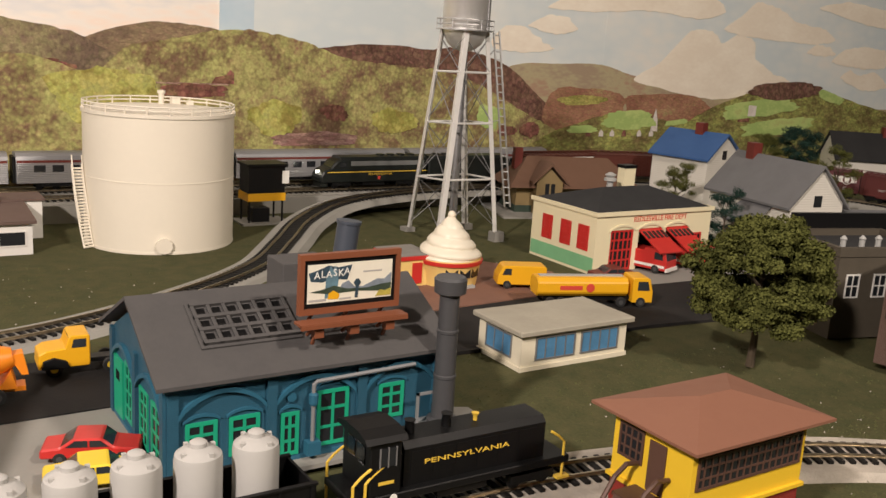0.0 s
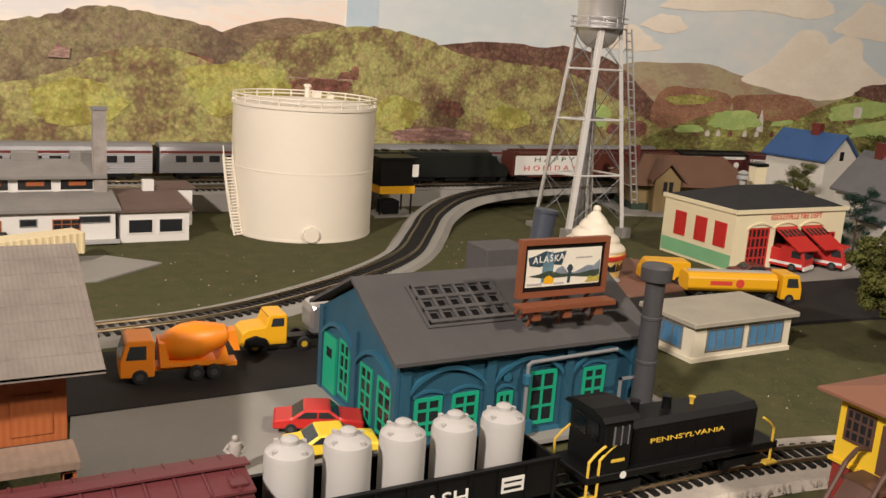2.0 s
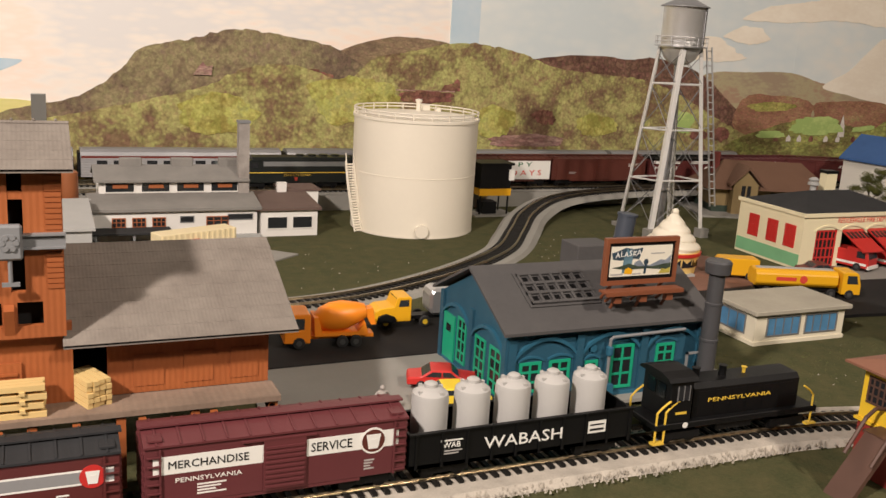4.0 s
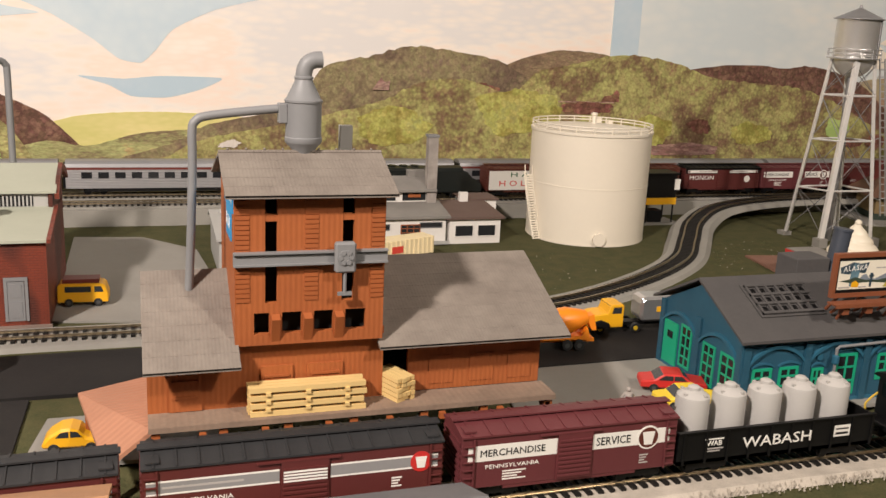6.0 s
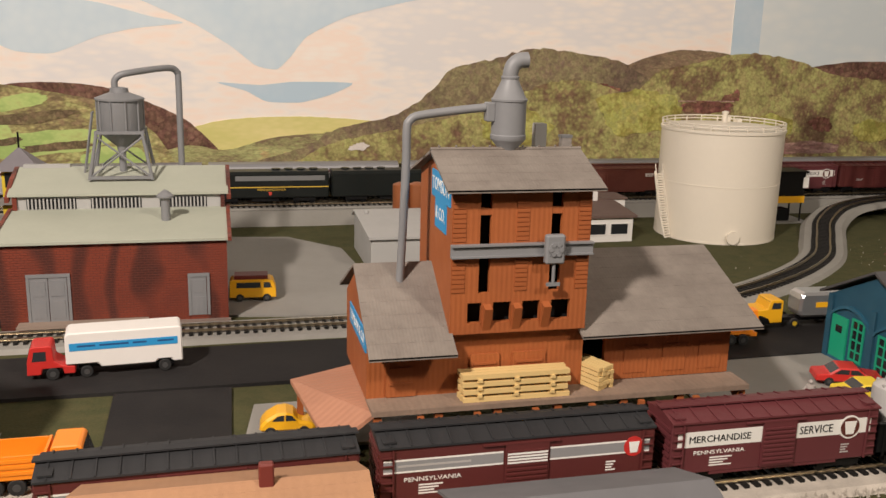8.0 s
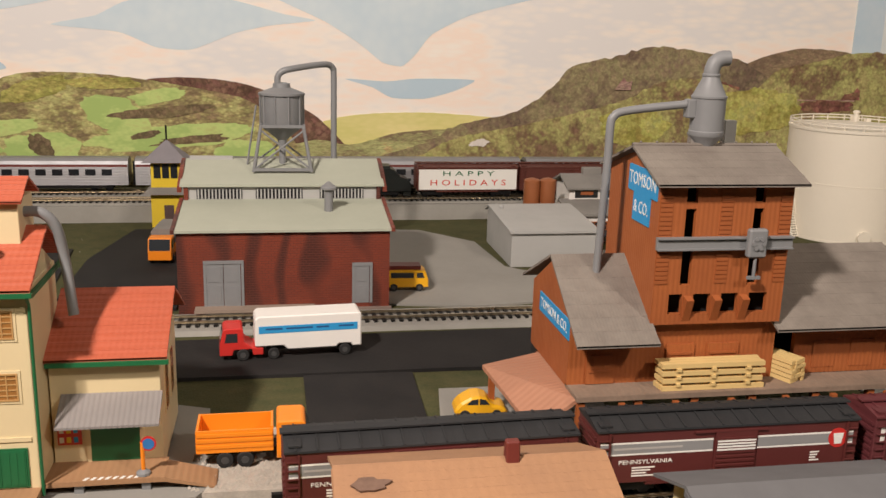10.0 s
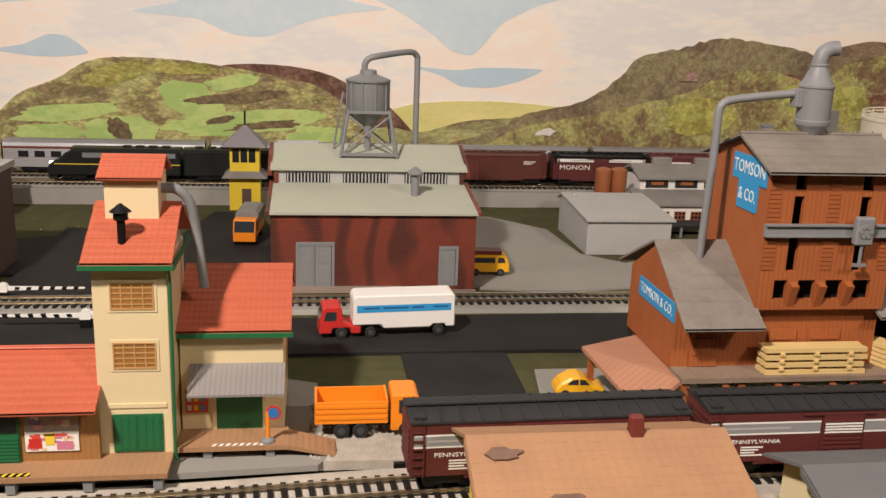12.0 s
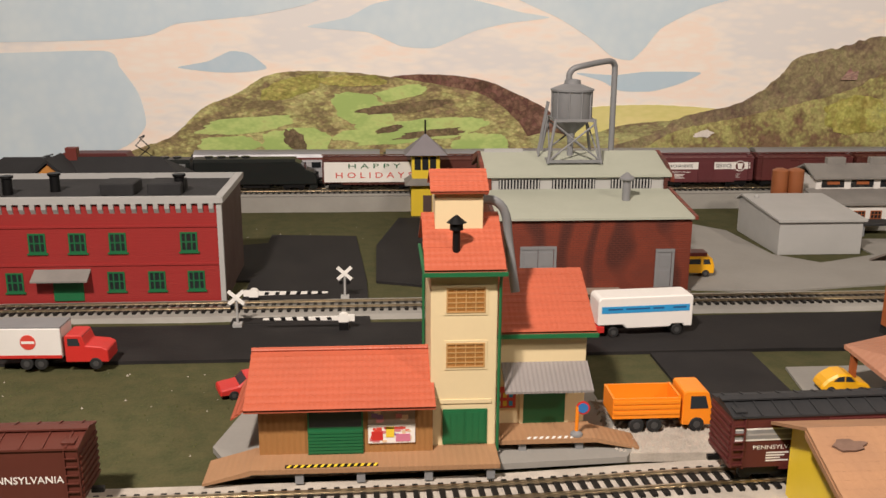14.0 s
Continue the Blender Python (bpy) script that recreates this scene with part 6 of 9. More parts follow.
def station():
    s = thing("freight_station", "cream plastic freight station with orange-red tiled roofs and green doors", "station", -74, 41.3, 0)
    # platform
    part("platform", Shape().box(0.6, 15.6, 0.2, 3.2, 0.55, 0.85), ST_PLATFORM, s, "brown loading platform")
    part("hazard_strip", Shape().box(2.6, 8.2, 0.35, 0.75, 0.85, 0.87), BLACK, s)
    for i in range(14):
        x = 2.7 + i * 0.4
        part("hazard_stripe", Shape().prism([(x, 0.38), (x + 0.18, 0.38), (x + 0.3, 0.72), (x + 0.12, 0.72)], "z", 0.87, 0.885), LEMON, s)
    part("ramp", Shape().prism([(0.6, 0.85), (0.6, 0.5), (-2.3, -0.1), (-2.3, 0.05)], "y", 0.2, 3.2), ST_PLATFORM, s)
    for x in (3.2, 6.9, 11.0, 14.8):
        part("platform_pier", Shape().box(x, x + 0.5, 0.35, 1.0, -0.2, 0.55), GREY, s)
    # left wing
    part("wing_wall", Shape().box(0.9, 11.6, 2.2, 2.5, 0.8, 4.3).box(0.9, 1.2, 2.5, 9.6, 0.2, 4.3), ST_WOOD, s, "brown boarded wall")
    part("wing_back", Shape().box(1.2, 11.6, 9.3, 9.6, 0.2, 4.3), ST_WOOD, s)
    part("wing_gable", Shape().prism([(2.2, 4.0), (9.6, 4.0), (5.8, 5.7)], "x", 0.9, 1.2), ST_WOOD, s)
    d = part("wing_door", Shape().box(3.9, 7.3, 2.02, 2.2, 0.85, 3.9), ST_GREEN, s, "green sliding door")
    for i in range(7):
        part("slat", Shape().box(3.95, 7.25, 1.96, 2.02, 0.95 + i * 0.22, 1.12 + i * 0.22), ST_GREEN, d)
    part("door_glazing", Shape().box(4.0, 7.2, 1.99, 2.02, 2.7, 3.8), DARK_GLASS, d)
    po = part("poster", Shape().box(7.6, 10.5, 2.08, 2.2, 1.5, 2.7), SIGN_WHITE, s, "faded colour poster")
    # upper half coloured darker to paint in the shade of the eaves
    upper = part("upper_poster", Shape().box(7.6, 10.5, 2.1, 2.2, 2.75, 3.8), mat("shaded_poster_paper", (0.34, 0.27, 0.22), 0.6, 0, 0.4, 300, 120, 0), s, "upper poster with the eaves' shade put into its colour")
    prnd = random.Random(31)
    pinks = [mat("poster_rose", (0.62, 0.22, 0.24), 0.5), mat("poster_buff", (0.74, 0.55, 0.36), 0.5), mat("poster_violet", (0.25, 0.16, 0.34), 0.5), LETTER_RED]
    for k in range(26):
        x, z, ww, hh = prnd.uniform(7.65, 10.0), prnd.uniform(1.55, 2.4), prnd.uniform(0.15, 0.45), prnd.uniform(0.1, 0.28)
        part("poster_patch", Shape().box(x, x + ww, 2.066 - 0.0006 * k, 2.08, z, z + hh), pinks[k % 4], po)
    for k in range(8):
        x, z = prnd.uniform(7.7, 10.0), prnd.uniform(2.85, 3.4)
        part("poster_patch", Shape().box(x, x + 0.4, 2.092 - 0.0006 * k, 2.1, z, z + 0.3), pinks[k % 3], upper)
    for x, z, w, h, m in ((7.8, 1.7, 0.7, 0.6, RED), (8.7, 1.9, 0.5, 0.7, LEMON), (9.3, 1.6, 0.9, 0.5, mat("poster_pink", (0.6, 0.2, 0.3), 0.5)), (8.6, 2.45, 1.3, 0.12, LETTER_RED)):
        part("poster_patch", Shape().box(x, x + w, 2.05, 2.08, z, z + h), m, po)
    r = part("wing_roof", slab_roof(1.0, 4.15, 5.8, 6.15, 0.18, 0.2, 11.7), TILE_RED, s, "orange-red tiled wing roof")
    tile_rows(r, 1.0, 4.15, 5.8, 6.15, 0.2, 11.7, 9, TILE_RED)
    part("wing_roof_back", slab_roof(10.6, 4.15, 5.8, 6.15, 0.18, 0.2, 11.7), TILE_RED, s)
    part("wing_ridge", Shape().cyl((0.2, 5.8, 6.4), (11.7, 5.8, 6.4), 0.16, 8), TILE_RED, s)
    part("side_lean_to", Shape().prism([(0.2, 3.6), (-0.9, 2.8), (-0.9, 2.95), (0.2, 3.8)], "y", 3.0, 9.0), TILE_RED, s)
    # tower
    x0, x1, y0, y1 = 11.5, 15.6, 2.9, 9.6
    part("tower_shell", Shape().box(x0, x1, y0, y1, 0.2, 12.3), STATION_CREAM, s, "cream tower walls", 0.03)
    part("tower_gable", Shape().prism([(y0, 12.2), (y1, 12.2), ((y0 + y1) / 2, 14.2)], "x", x0 + 0.05, x1 - 0.05), STATION_CREAM, s)
    for z in (6.1, 9.65):
        window(s, (x0 + 0.95, y0, z), 2.4, 1.6, 4, 5, AMBER_BAR, ST_BLIND, bar=0.09, name="tower_window")
        part("window_surround", Shape().box(x0 + 0.8, x0 + 3.5, y0 - 0.05, y0, z - 0.15, z).box(x0 + 0.8, x0 + 3.5, y0 - 0.05, y0, z + 1.6, z + 1.75).box(x0 + 0.8, x0 + 0.95, y0 - 0.05, y0, z, z + 1.6).box(x0 + 3.35, x0 + 3.5, y0 - 0.05, y0, z, z + 1.6), STATION_CREAM, s)
    part("tower_moulding", Shape().box(x0 + 0.3, x1 - 0.3, y0 - 0.08, y0, 3.7, 3.95), STATION_CREAM, s)
    d = part("tower_door", Shape().box(x0 + 0.75, x0 + 3.55, y0 - 0.1, y0, 0.95, 3.3), ST_GREEN, s, "green double door")
    for a in (0.85, 2.2):
        part("door_leaf", Shape().box(x0 + a, x0 + a + 1.25, y0 - 0.14, y0 - 0.1, 1.05, 3.2), ST_GREEN, d)
        for k in range(3):
            part("door_board", Shape().box(x0 + a + 0.08 + 0.39 * k, x0 + a + 0.39 + 0.39 * k, y0 - 0.165, y0 - 0.14, 1.15, 3.1), ST_GREEN, d)
    ym = (y0 + y1) / 2 + 0.6
    r = part("tower_roof", slab_roof(y0 - 0.7, 12.35, ym, 14.9, 0.18, x0 - 0.4, x1 + 0.4), TILE_RED, s, "orange-red tower roof")
    tile_rows(r, y0 - 0.7, 12.35, ym, 14.9, x0 - 0.4, x1 + 0.4, 8, TILE_RED)
    part("tower_roof_back", slab_roof(y1 + 1.6, 12.35, ym, 14.9, 0.18, x0 - 0.4, x1 + 0.4), TILE_RED, s)
    part("gutter", Shape().box(x0 - 0.5, x1 + 0.5, y0 - 0.85, y0 - 0.6, 12.15, 12.4).box(x0 - 0.5, x0 - 0.3, y0 - 0.6, y1, 12.1, 12.35).box(x1 + 0.3, x1 + 0.5, y0 - 0.6, y1, 12.1, 12.35), ST_GREEN, s, "green gutter")
    part("downpipe", Shape().tube([(x1 + 0.15, y0 - 0.5, 12.2), (x1 + 0.15, y0 - 0.1, 11.5), (x1 + 0.12, y0 - 0.1, 0.4)], 0.1, 6), ST_GREEN, s)
    part("downpipe", Shape().tube([(x0 - 0.15, y1 - 0.6, 12.2), (x0 - 0.15, y1 - 0.4, 0.4)], 0.1, 6), ST_GREEN, s)
    part("cupola", Shape().box(x0 + 0.4, x0 + 3.4, ym - 1.4, ym + 1.7, 13.6, 16.7), STATION_CREAM, s, "cream cupola", 0.03)
    r = part("cupola_roof", slab_roof(ym - 1.8, 16.6, ym + 0.1, 17.7, 0.15, x0 + 0.1, x0 + 3.7), TILE_RED, s)
    tile_rows(r, ym - 1.8, 16.6, ym + 0.1, 17.7, x0 + 0.1, x0 + 3.7, 5, TILE_RED)
    part("cupola_roof_back", slab_roof(ym + 2.1, 16.6, ym + 0.1, 17.7, 0.15, x0 + 0.1, x0 + 3.7), TILE_RED, s)
    part("flue", Shape().lathe(x0 + 1.6, ym - 3.1, [(0.24, 13.2), (0.24, 14.6), (0.42, 14.65), (0.4, 15.05), (0.62, 15.1), (0.08, 15.55)], 12), BLACK, s, "black flue with a cap", smooth=40)
    part("chute", Shape().tube(spline([(x0 + 3.3, ym - 0.2, 15.9), (x0 + 4.3, ym - 0.2, 15.8), (x0 + 5.0, ym, 14.9), (x0 + 5.3, ym + 0.2, 12.8), (x0 + 5.7, ym - 0.4, 9.8)], 6), 0.3, 10), GREY, s, "bent grey grain chute", smooth=50)
    # right wing
    a0, a1, b0, b1 = 15.7, 21.9, 5.8, 14.0
    part("annex_shell", Shape().box(a0, a1, b0, b1, 0.2, 7.3), STATION_CREAM, s, "cream annex walls", 0.03)
    part("annex_gable", Shape().prism([(b0, 7.2), (b1, 7.2), ((b0 + b1) / 2, 9.6)], "x", a0 + 0.05, a1 - 0.05), STATION_CREAM, s)
    r = part("annex_roof", slab_roof(b0 - 0.6, 7.3, (b0 + b1) / 2 + 0.9, 10.0, 0.18, a0 - 0.1, a1 + 0.5), TILE_RED, s, "orange-red annex roof")
    tile_rows(r, b0 - 0.6, 7.3, (b0 + b1) / 2 + 0.9, 10.0, a0 - 0.1, a1 + 0.5, 9, TILE_RED)
    part("annex_roof_back", slab_roof(b1 + 2.0, 7.3, (b0 + b1) / 2 + 0.9, 10.0, 0.18, a0 - 0.1, a1 + 0.5), TILE_RED, s)
    part("annex_gutter", Shape().box(a0, a1 + 0.6, b0 - 0.8, b0 - 0.55, 7.1, 7.35), ST_GREEN, s)
    part("awning", Shape().prism([(b0, 5.0), (b0 - 2.2, 3.9), (b0 - 2.2, 4.05), (b0, 5.2)], "x", a0 + 0.6, a1 + 0.1), ribbed(mat("grey_awning", (0.24, 0.22, 0.21), 0.7), "X", 0.003, 0.0003), s, "grey corrugated awning")
    part("annex_door", Shape().box(a0 + 2.1, a0 + 4.9, b0 - 0.1, b0, 0.9, 3.9), ST_GREEN, s, "green annex door")
    part("annex_door_frame", Shape().box(a0 + 1.85, a0 + 2.1, b0 - 0.14, b0, 0.9, 4.1).box(a0 + 4.9, a0 + 5.15, b0 - 0.14, b0, 0.9, 4.1), STATION_CREAM, s)
    po = part("annex_poster", Shape().box(a0 + 0.25, a0 + 1.6, b0 - 0.06, b0, 2.0, 3.5), LETTER_RED, s, "red patterned poster")
    for i in range(6):
        part("poster_patch", Shape().box(a0 + 0.35 + (i % 3) * 0.4, a0 + 0.6 + (i % 3) * 0.4, b0 - 0.08, b0 - 0.06, 2.15 + (i // 3) * 0.6, 2.5 + (i // 3) * 0.6), (SIGN_WHITE, LEMON, SIGN_BLUE)[i % 3], po)
    part("first_aid_sign", Shape().box(a1 - 0.85, a1 - 0.35, b0 - 0.05, b0, 3.3, 3.8), SIGN_WHITE, s)
    part("first_aid_cross", Shape().box(a1 - 0.67, a1 - 0.53, b0 - 0.07, b0 - 0.05, 3.38, 3.72).box(a1 - 0.77, a1 - 0.43, b0 - 0.07, b0 - 0.05, 3.48, 3.62), RED, s)
    for y in (b0 + 1.6, b0 + 4.4):
        fr = part("side_window", Shape().box(a1, a1 + 0.08, y, y + 1.5, 3.0, 6.2), STATION_CREAM, s)
        part("pane", Shape().box(a1 + 0.08, a1 + 0.1, y + 0.15, y + 1.35, 3.15, 6.05), ST_BLIND, fr)
    part("annex_platform", Shape().box(a0 - 0.1, a1 + 0.3, b0 - 2.6, b0, 0.6, 0.9), ST_PLATFORM, s)
    part("annex_ramp", Shape().prism([(a1 + 0.3, 0.9), (a1 + 0.3, 0.6), (a1 + 3.2, 0.0), (a1 + 3.2, 0.12)], "y", b0 - 2.6, b0 - 0.4), ST_PLATFORM, s)
    for i in range(8):
        part("hazard_stripe", Shape().prism([(a0 + 2 + i * 0.4, b0 - 2.5), (a0 + 2.2 + i * 0.4, b0 - 2.5), (a0 + 2.35 + i * 0.4, b0 - 2.2), (a0 + 2.15 + i * 0.4, b0 - 2.2)], "z", 0.9, 0.92), SIGN_WHITE, s)
    for x in (a0 + 1.5, a0 + 5.2):
        part("platform_pier", Shape().box(x, x + 0.5, b0 - 2.4, b0 - 1.8, -0.2, 0.6), GREY, s)


station()


def sign_post(x, y, z):
    p = thing("station_sign", "round blue and red sign on an orange post", "sign", x, y, z)
    part("post", Shape().cyl((0, 0, 0), (0, 0, 2.0), 0.12, 8), ORANGE, p)
    part("foot", Shape().lathe(0, 0, [(0.42, 0), (0.4, 0.15), (0.15, 0.3)], 10), GREY, p)
    part("disc", Shape().tube([(0.35, -0.08, 1.9), (0.35, 0.02, 1.9)], 0.45, 16), RED, p)
    part("disc_face", Shape().tube([(0.35, -0.1, 1.9), (0.35, -0.08, 1.9)], 0.34, 16), BLUE, p)


sign_post(-53.0, 45.0, 0.92)

# ---- red clapboard warehouse ----
CLAP = ribbed(mat("red_clapboard", (0.34, 0.03, 0.028), 0.55, 0, 0.08), "Z", 0.0028, 0.0004, "SAW")
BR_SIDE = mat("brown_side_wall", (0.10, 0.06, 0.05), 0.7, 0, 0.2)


def warehouse():
    b = thing("red_warehouse", "red clapboard warehouse with green windows and a bracketed cornice", "warehouse", -80.5, 77.1, 0)
    w, d, h = 36.0, 13.0, 9.9
    part("front_wall", Shape().box(-w, 0, 0, 0.4, 0, h), CLAP, b)
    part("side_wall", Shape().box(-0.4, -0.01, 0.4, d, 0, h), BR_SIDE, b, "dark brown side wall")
    part("rear_wall", Shape().box(-w, -0.4, d - 0.4, d, 0, h), CLAP, b)
    part("left_wall", Shape().box(-w, -w + 0.4, 0.4, d - 0.4, 0, h), CLAP, b)
    part("corner_trim", Shape().box(-0.35, 0.12, -0.12, 0.3, 0, h), LIGHT_GREY, b, "pale grey corner trim")
    part("parapet", Shape().box(-w - 0.3, 0.3, -0.3, 0.45, h, h + 0.6).box(-0.45, 0.3, 0.45, d, h, h + 0.6).box(-w - 0.3, 0.3, d, d + 0.4, h, h + 0.6), LIGHT_GREY, b, "pale grey parapet")
    part("roof", Shape().box(-w, -0.4, 0.4, d, h - 0.2, h + 0.05), CHARCOAL, b)
    for i in range(34):
        x = -0.8 - i * 1.02
        part("bracket", Shape().prism([(0.0, h), (-0.32, h), (-0.28, h - 0.5), (0.0, h - 0.95)], "x", x - 0.22, x + 0.22), LIGHT_GREY, b)
    for z in (3.9, 7.6):
        part("belt_course", Shape().box(-w, 0, -0.1, 0, z, z + 0.2), CLAP, b)
    for x, z in ((-3.9, 5.2), (-10.5, 5.2), (-14.2, 5.2), (-17.9, 5.2), (-24.0, 5.2), (-29, 5.2), (-3.4, 1.4), (-7.1, 1.4), (-10.9, 1.4), (-20.3, 1.4), (-25, 1.4), (-30, 1.4)):
        window(b, (x, 0, z), 1.6, 1.9, 3, 2, ST_GREEN, bar=0.16, sill=0.15)
    part("door", Shape().box(-16.0, -13.2, -0.12, 0, 0.5, 2.7), ST_GREEN, b, "green loading door")
    part("awning", Shape().prism([(0, 3.4), (-1.5, 2.7), (-1.5, 2.85), (0, 3.6)], "x", -17.6, -12.4), ROOF_GREY, b, "grey door awning")
    part("foundation", Shape().box(-w, 0.1, -1.6, -0.1, -0.1, 0.3), ASPHALT, b)
    for x, y in ((-4.7, 5), (-17, 6), (-21, 4.5)):
        part("roof_pipe", Shape().lathe(x, y, [(0.5, h), (0.5, h + 1.6), (0.65, h + 1.7), (0.65, h + 1.9), (0.2, h + 1.95)], 10), BLACK, b, smooth=40)
    for x in (-12, -7.5):
        part("roof_box", Shape().box(x, x + 3.2, 3.5, 7, h, h + 1.2), CHARCOAL, b, bevel=0.1)


warehouse()


# ---- white dairy plant ----
def dairy():
    b = thing("dairy_plant", "white factory with grey roofs, a brown-roofed office and a tall chimney", "factory", -8.6, 103.6, 0)
    part("main_shell", Shape().box(0, 18.5, 0, 8.5, 0, 3.5), WHITE, b)
    part("main_roof", Shape().prism([(-0.5, 3.45), (5.0, 4.5), (5.0, 4.75), (-0.5, 3.75)], "x", -0.4, 19.0), ROOF_GREY, b, "sloping grey roof")
    part("upper_shell", Shape().box(1.0, 17.8, 4.6, 10.4, 3.2, 6.2), WHITE, b)
    part("upper_roof", Shape().prism([(3.9, 6.1), (7.4, 7.4), (11.0, 6.1), (11.0, 6.35), (7.4, 7.7), (3.9, 6.35)], "x", 0.4, 18.4), ROOF_GREY, b, "low grey ridge roof")
    for i in range(4):
        w = window(b, (1.6 + i * 4.05, 4.6, 4.75), 3.4, 1.3, 1, 1, WHITE, DARK_GLASS, bar=0.12)
        part("inner_sash", Shape().box(2.5 + i * 4.05, 4.2 + i * 4.05, 4.5, 4.53, 5.3, 5.75), MILL_TRIM, w)
    for x, w_ in ((2.0, 1.5), (4.2, 1.5), (6.4, 1.5), (12.5, 2.6)):
        window(b, (x, 0, 1.1), w_, 1.6, 3, 3, MILL_TRIM, DARK_GLASS, bar=0.1)
    window(b, (9.5, 0, 2.0), 1.6, 0.8, 1, 1, GREY, DARK_GLASS, bar=0.08)
    window(b, (15.0, 0, 2.2), 3.0, 0.75, 1, 1, GREY, DARK_GLASS, bar=0.08)
    part("dock_roof", Shape().box(-0.5, 8.3, -3.2, -0.05, 1.4, 1.6), CHARCOAL, b, "dark dock canopy")
    for x in (0, 4, 8):
        part("dock_post", Shape().box(x, x + 0.25, -3.0, -2.75, 0, 1.4), GREY, b)
    for x in (3.5, 9.5, 15.2):
        part("roof_vent", Shape().box(x, x + 2.6, 7.0, 8.0, 7.4, 8.5), ROOF_GREY, b, bevel=0.1)
    ch = part("chimney", Shape().prism([(17.1, 4.2), (18.4, 4.2), (18.4, 5.4), (17.1, 5.4)], "z", 3.0, 13.2), mat("streaked_chimney", (0.36, 0.33, 0.30), 0.8, 0, 0.35, 60, 40, 0.2, (0.14, 0.12, 0.11)), b, "sooty streaked chimney")
    part("chimney_rim", Shape().box(17.0, 18.5, 4.1, 5.5, 13.2, 13.5), GREY, ch)
    # office
    part("office_shell", Shape().box(19.0, 26.0, 0, 7.5, 0, 3.3), WHITE, b)
    part("office_roof", Shape().prism([(-0.4, 3.25), (8.0, 4.0), (8.0, 4.25), (-0.4, 3.55)], "x", 18.4, 26.4), mat("brown_office_roof", (0.13, 0.085, 0.07), 0.8, 0, 0.15), b, "flat brown roof")
    for x in (19.7, 22.8):
        window(b, (x, 0, 0.9), 2.6, 1.6, 1, 1, WHITE, DARK_GLASS, bar=0.12)
    part("rear_block", Shape().box(23.5, 28.2, 7.5, 11.5, 0, 4.2), WHITE, b)
    part("rear_block_roof", Shape().box(23.2, 28.5, 7.3, 11.8, 4.2, 4.45), mat("brown_block_roof", (0.13, 0.085, 0.07), 0.8), b)
    part("vent_stub", Shape().box(22.6, 23.8, 6.9, 7.6, 3.6, 5.4), WHITE, b)
    part("bench", Shape().box(15.5, 18.8, -0.9, -0.1, 0.2, 0.5), LIGHT_GREY, b)


dairy()


def silos():
    b = thing("silo_pair", "pair of orange-brown storage silos on a railed stand", "silo", -12.6, 107.3, 0)
    rust = mat("silo_rust", (0.30, 0.10, 0.035), 0.5, 0, 0.15)
    for x in (-0.4, 1.7):
        part("silo", Shape().lathe(x, 0, [(1.0, 3.6), (1.05, 3.7), (1.05, 7.4), (0.95, 7.5), (0.4, 7.7)], 20), rust, b, smooth=35)
    part("stand", Shape().box(-2.2, 4.0, -1.8, 1.6, 3.3, 3.6), LIGHT_GREY, b)
    for x in (-2, 0.8, 3.8):
        for y in (-1.6, 1.4):
            part("leg", Shape().box(x - 0.15, x + 0.15, y - 0.15, y + 0.15, 0, 3.3), LIGHT_GREY, b)
    part("rail", Shape().tube([(-2.1, -1.7, 4.5), (3.9, -1.7, 4.5)], 0.07, 5), LIGHT_GREY, b)


silos()


def grey_shed():
    b = thing("grey_shed", "plain light grey plastic shed with a low roof", "shed", -19.3, 92.1, 0)
    part("wall_shell", Shape().prism([(0, 0), (12.6, 0), (12.6, 4.3), (11.4, 4.85), (0, 4.0)], "x", 0, 10.0), LIGHT_GREY, b, bevel=0.05)
    part("roof", Shape().prism([(-0.4, 3.97), (11.4, 4.85), (13.0, 4.1), (13.0, 4.35), (11.4, 5.1), (-0.4, 4.22)], "x", -0.3, 10.3), LIGHT_GREY, b)
    part("roof_knob", Shape().ball((1.0, 9.6, 5.1), 0.3, 10, 6), LIGHT_GREY, b)


grey_shed()


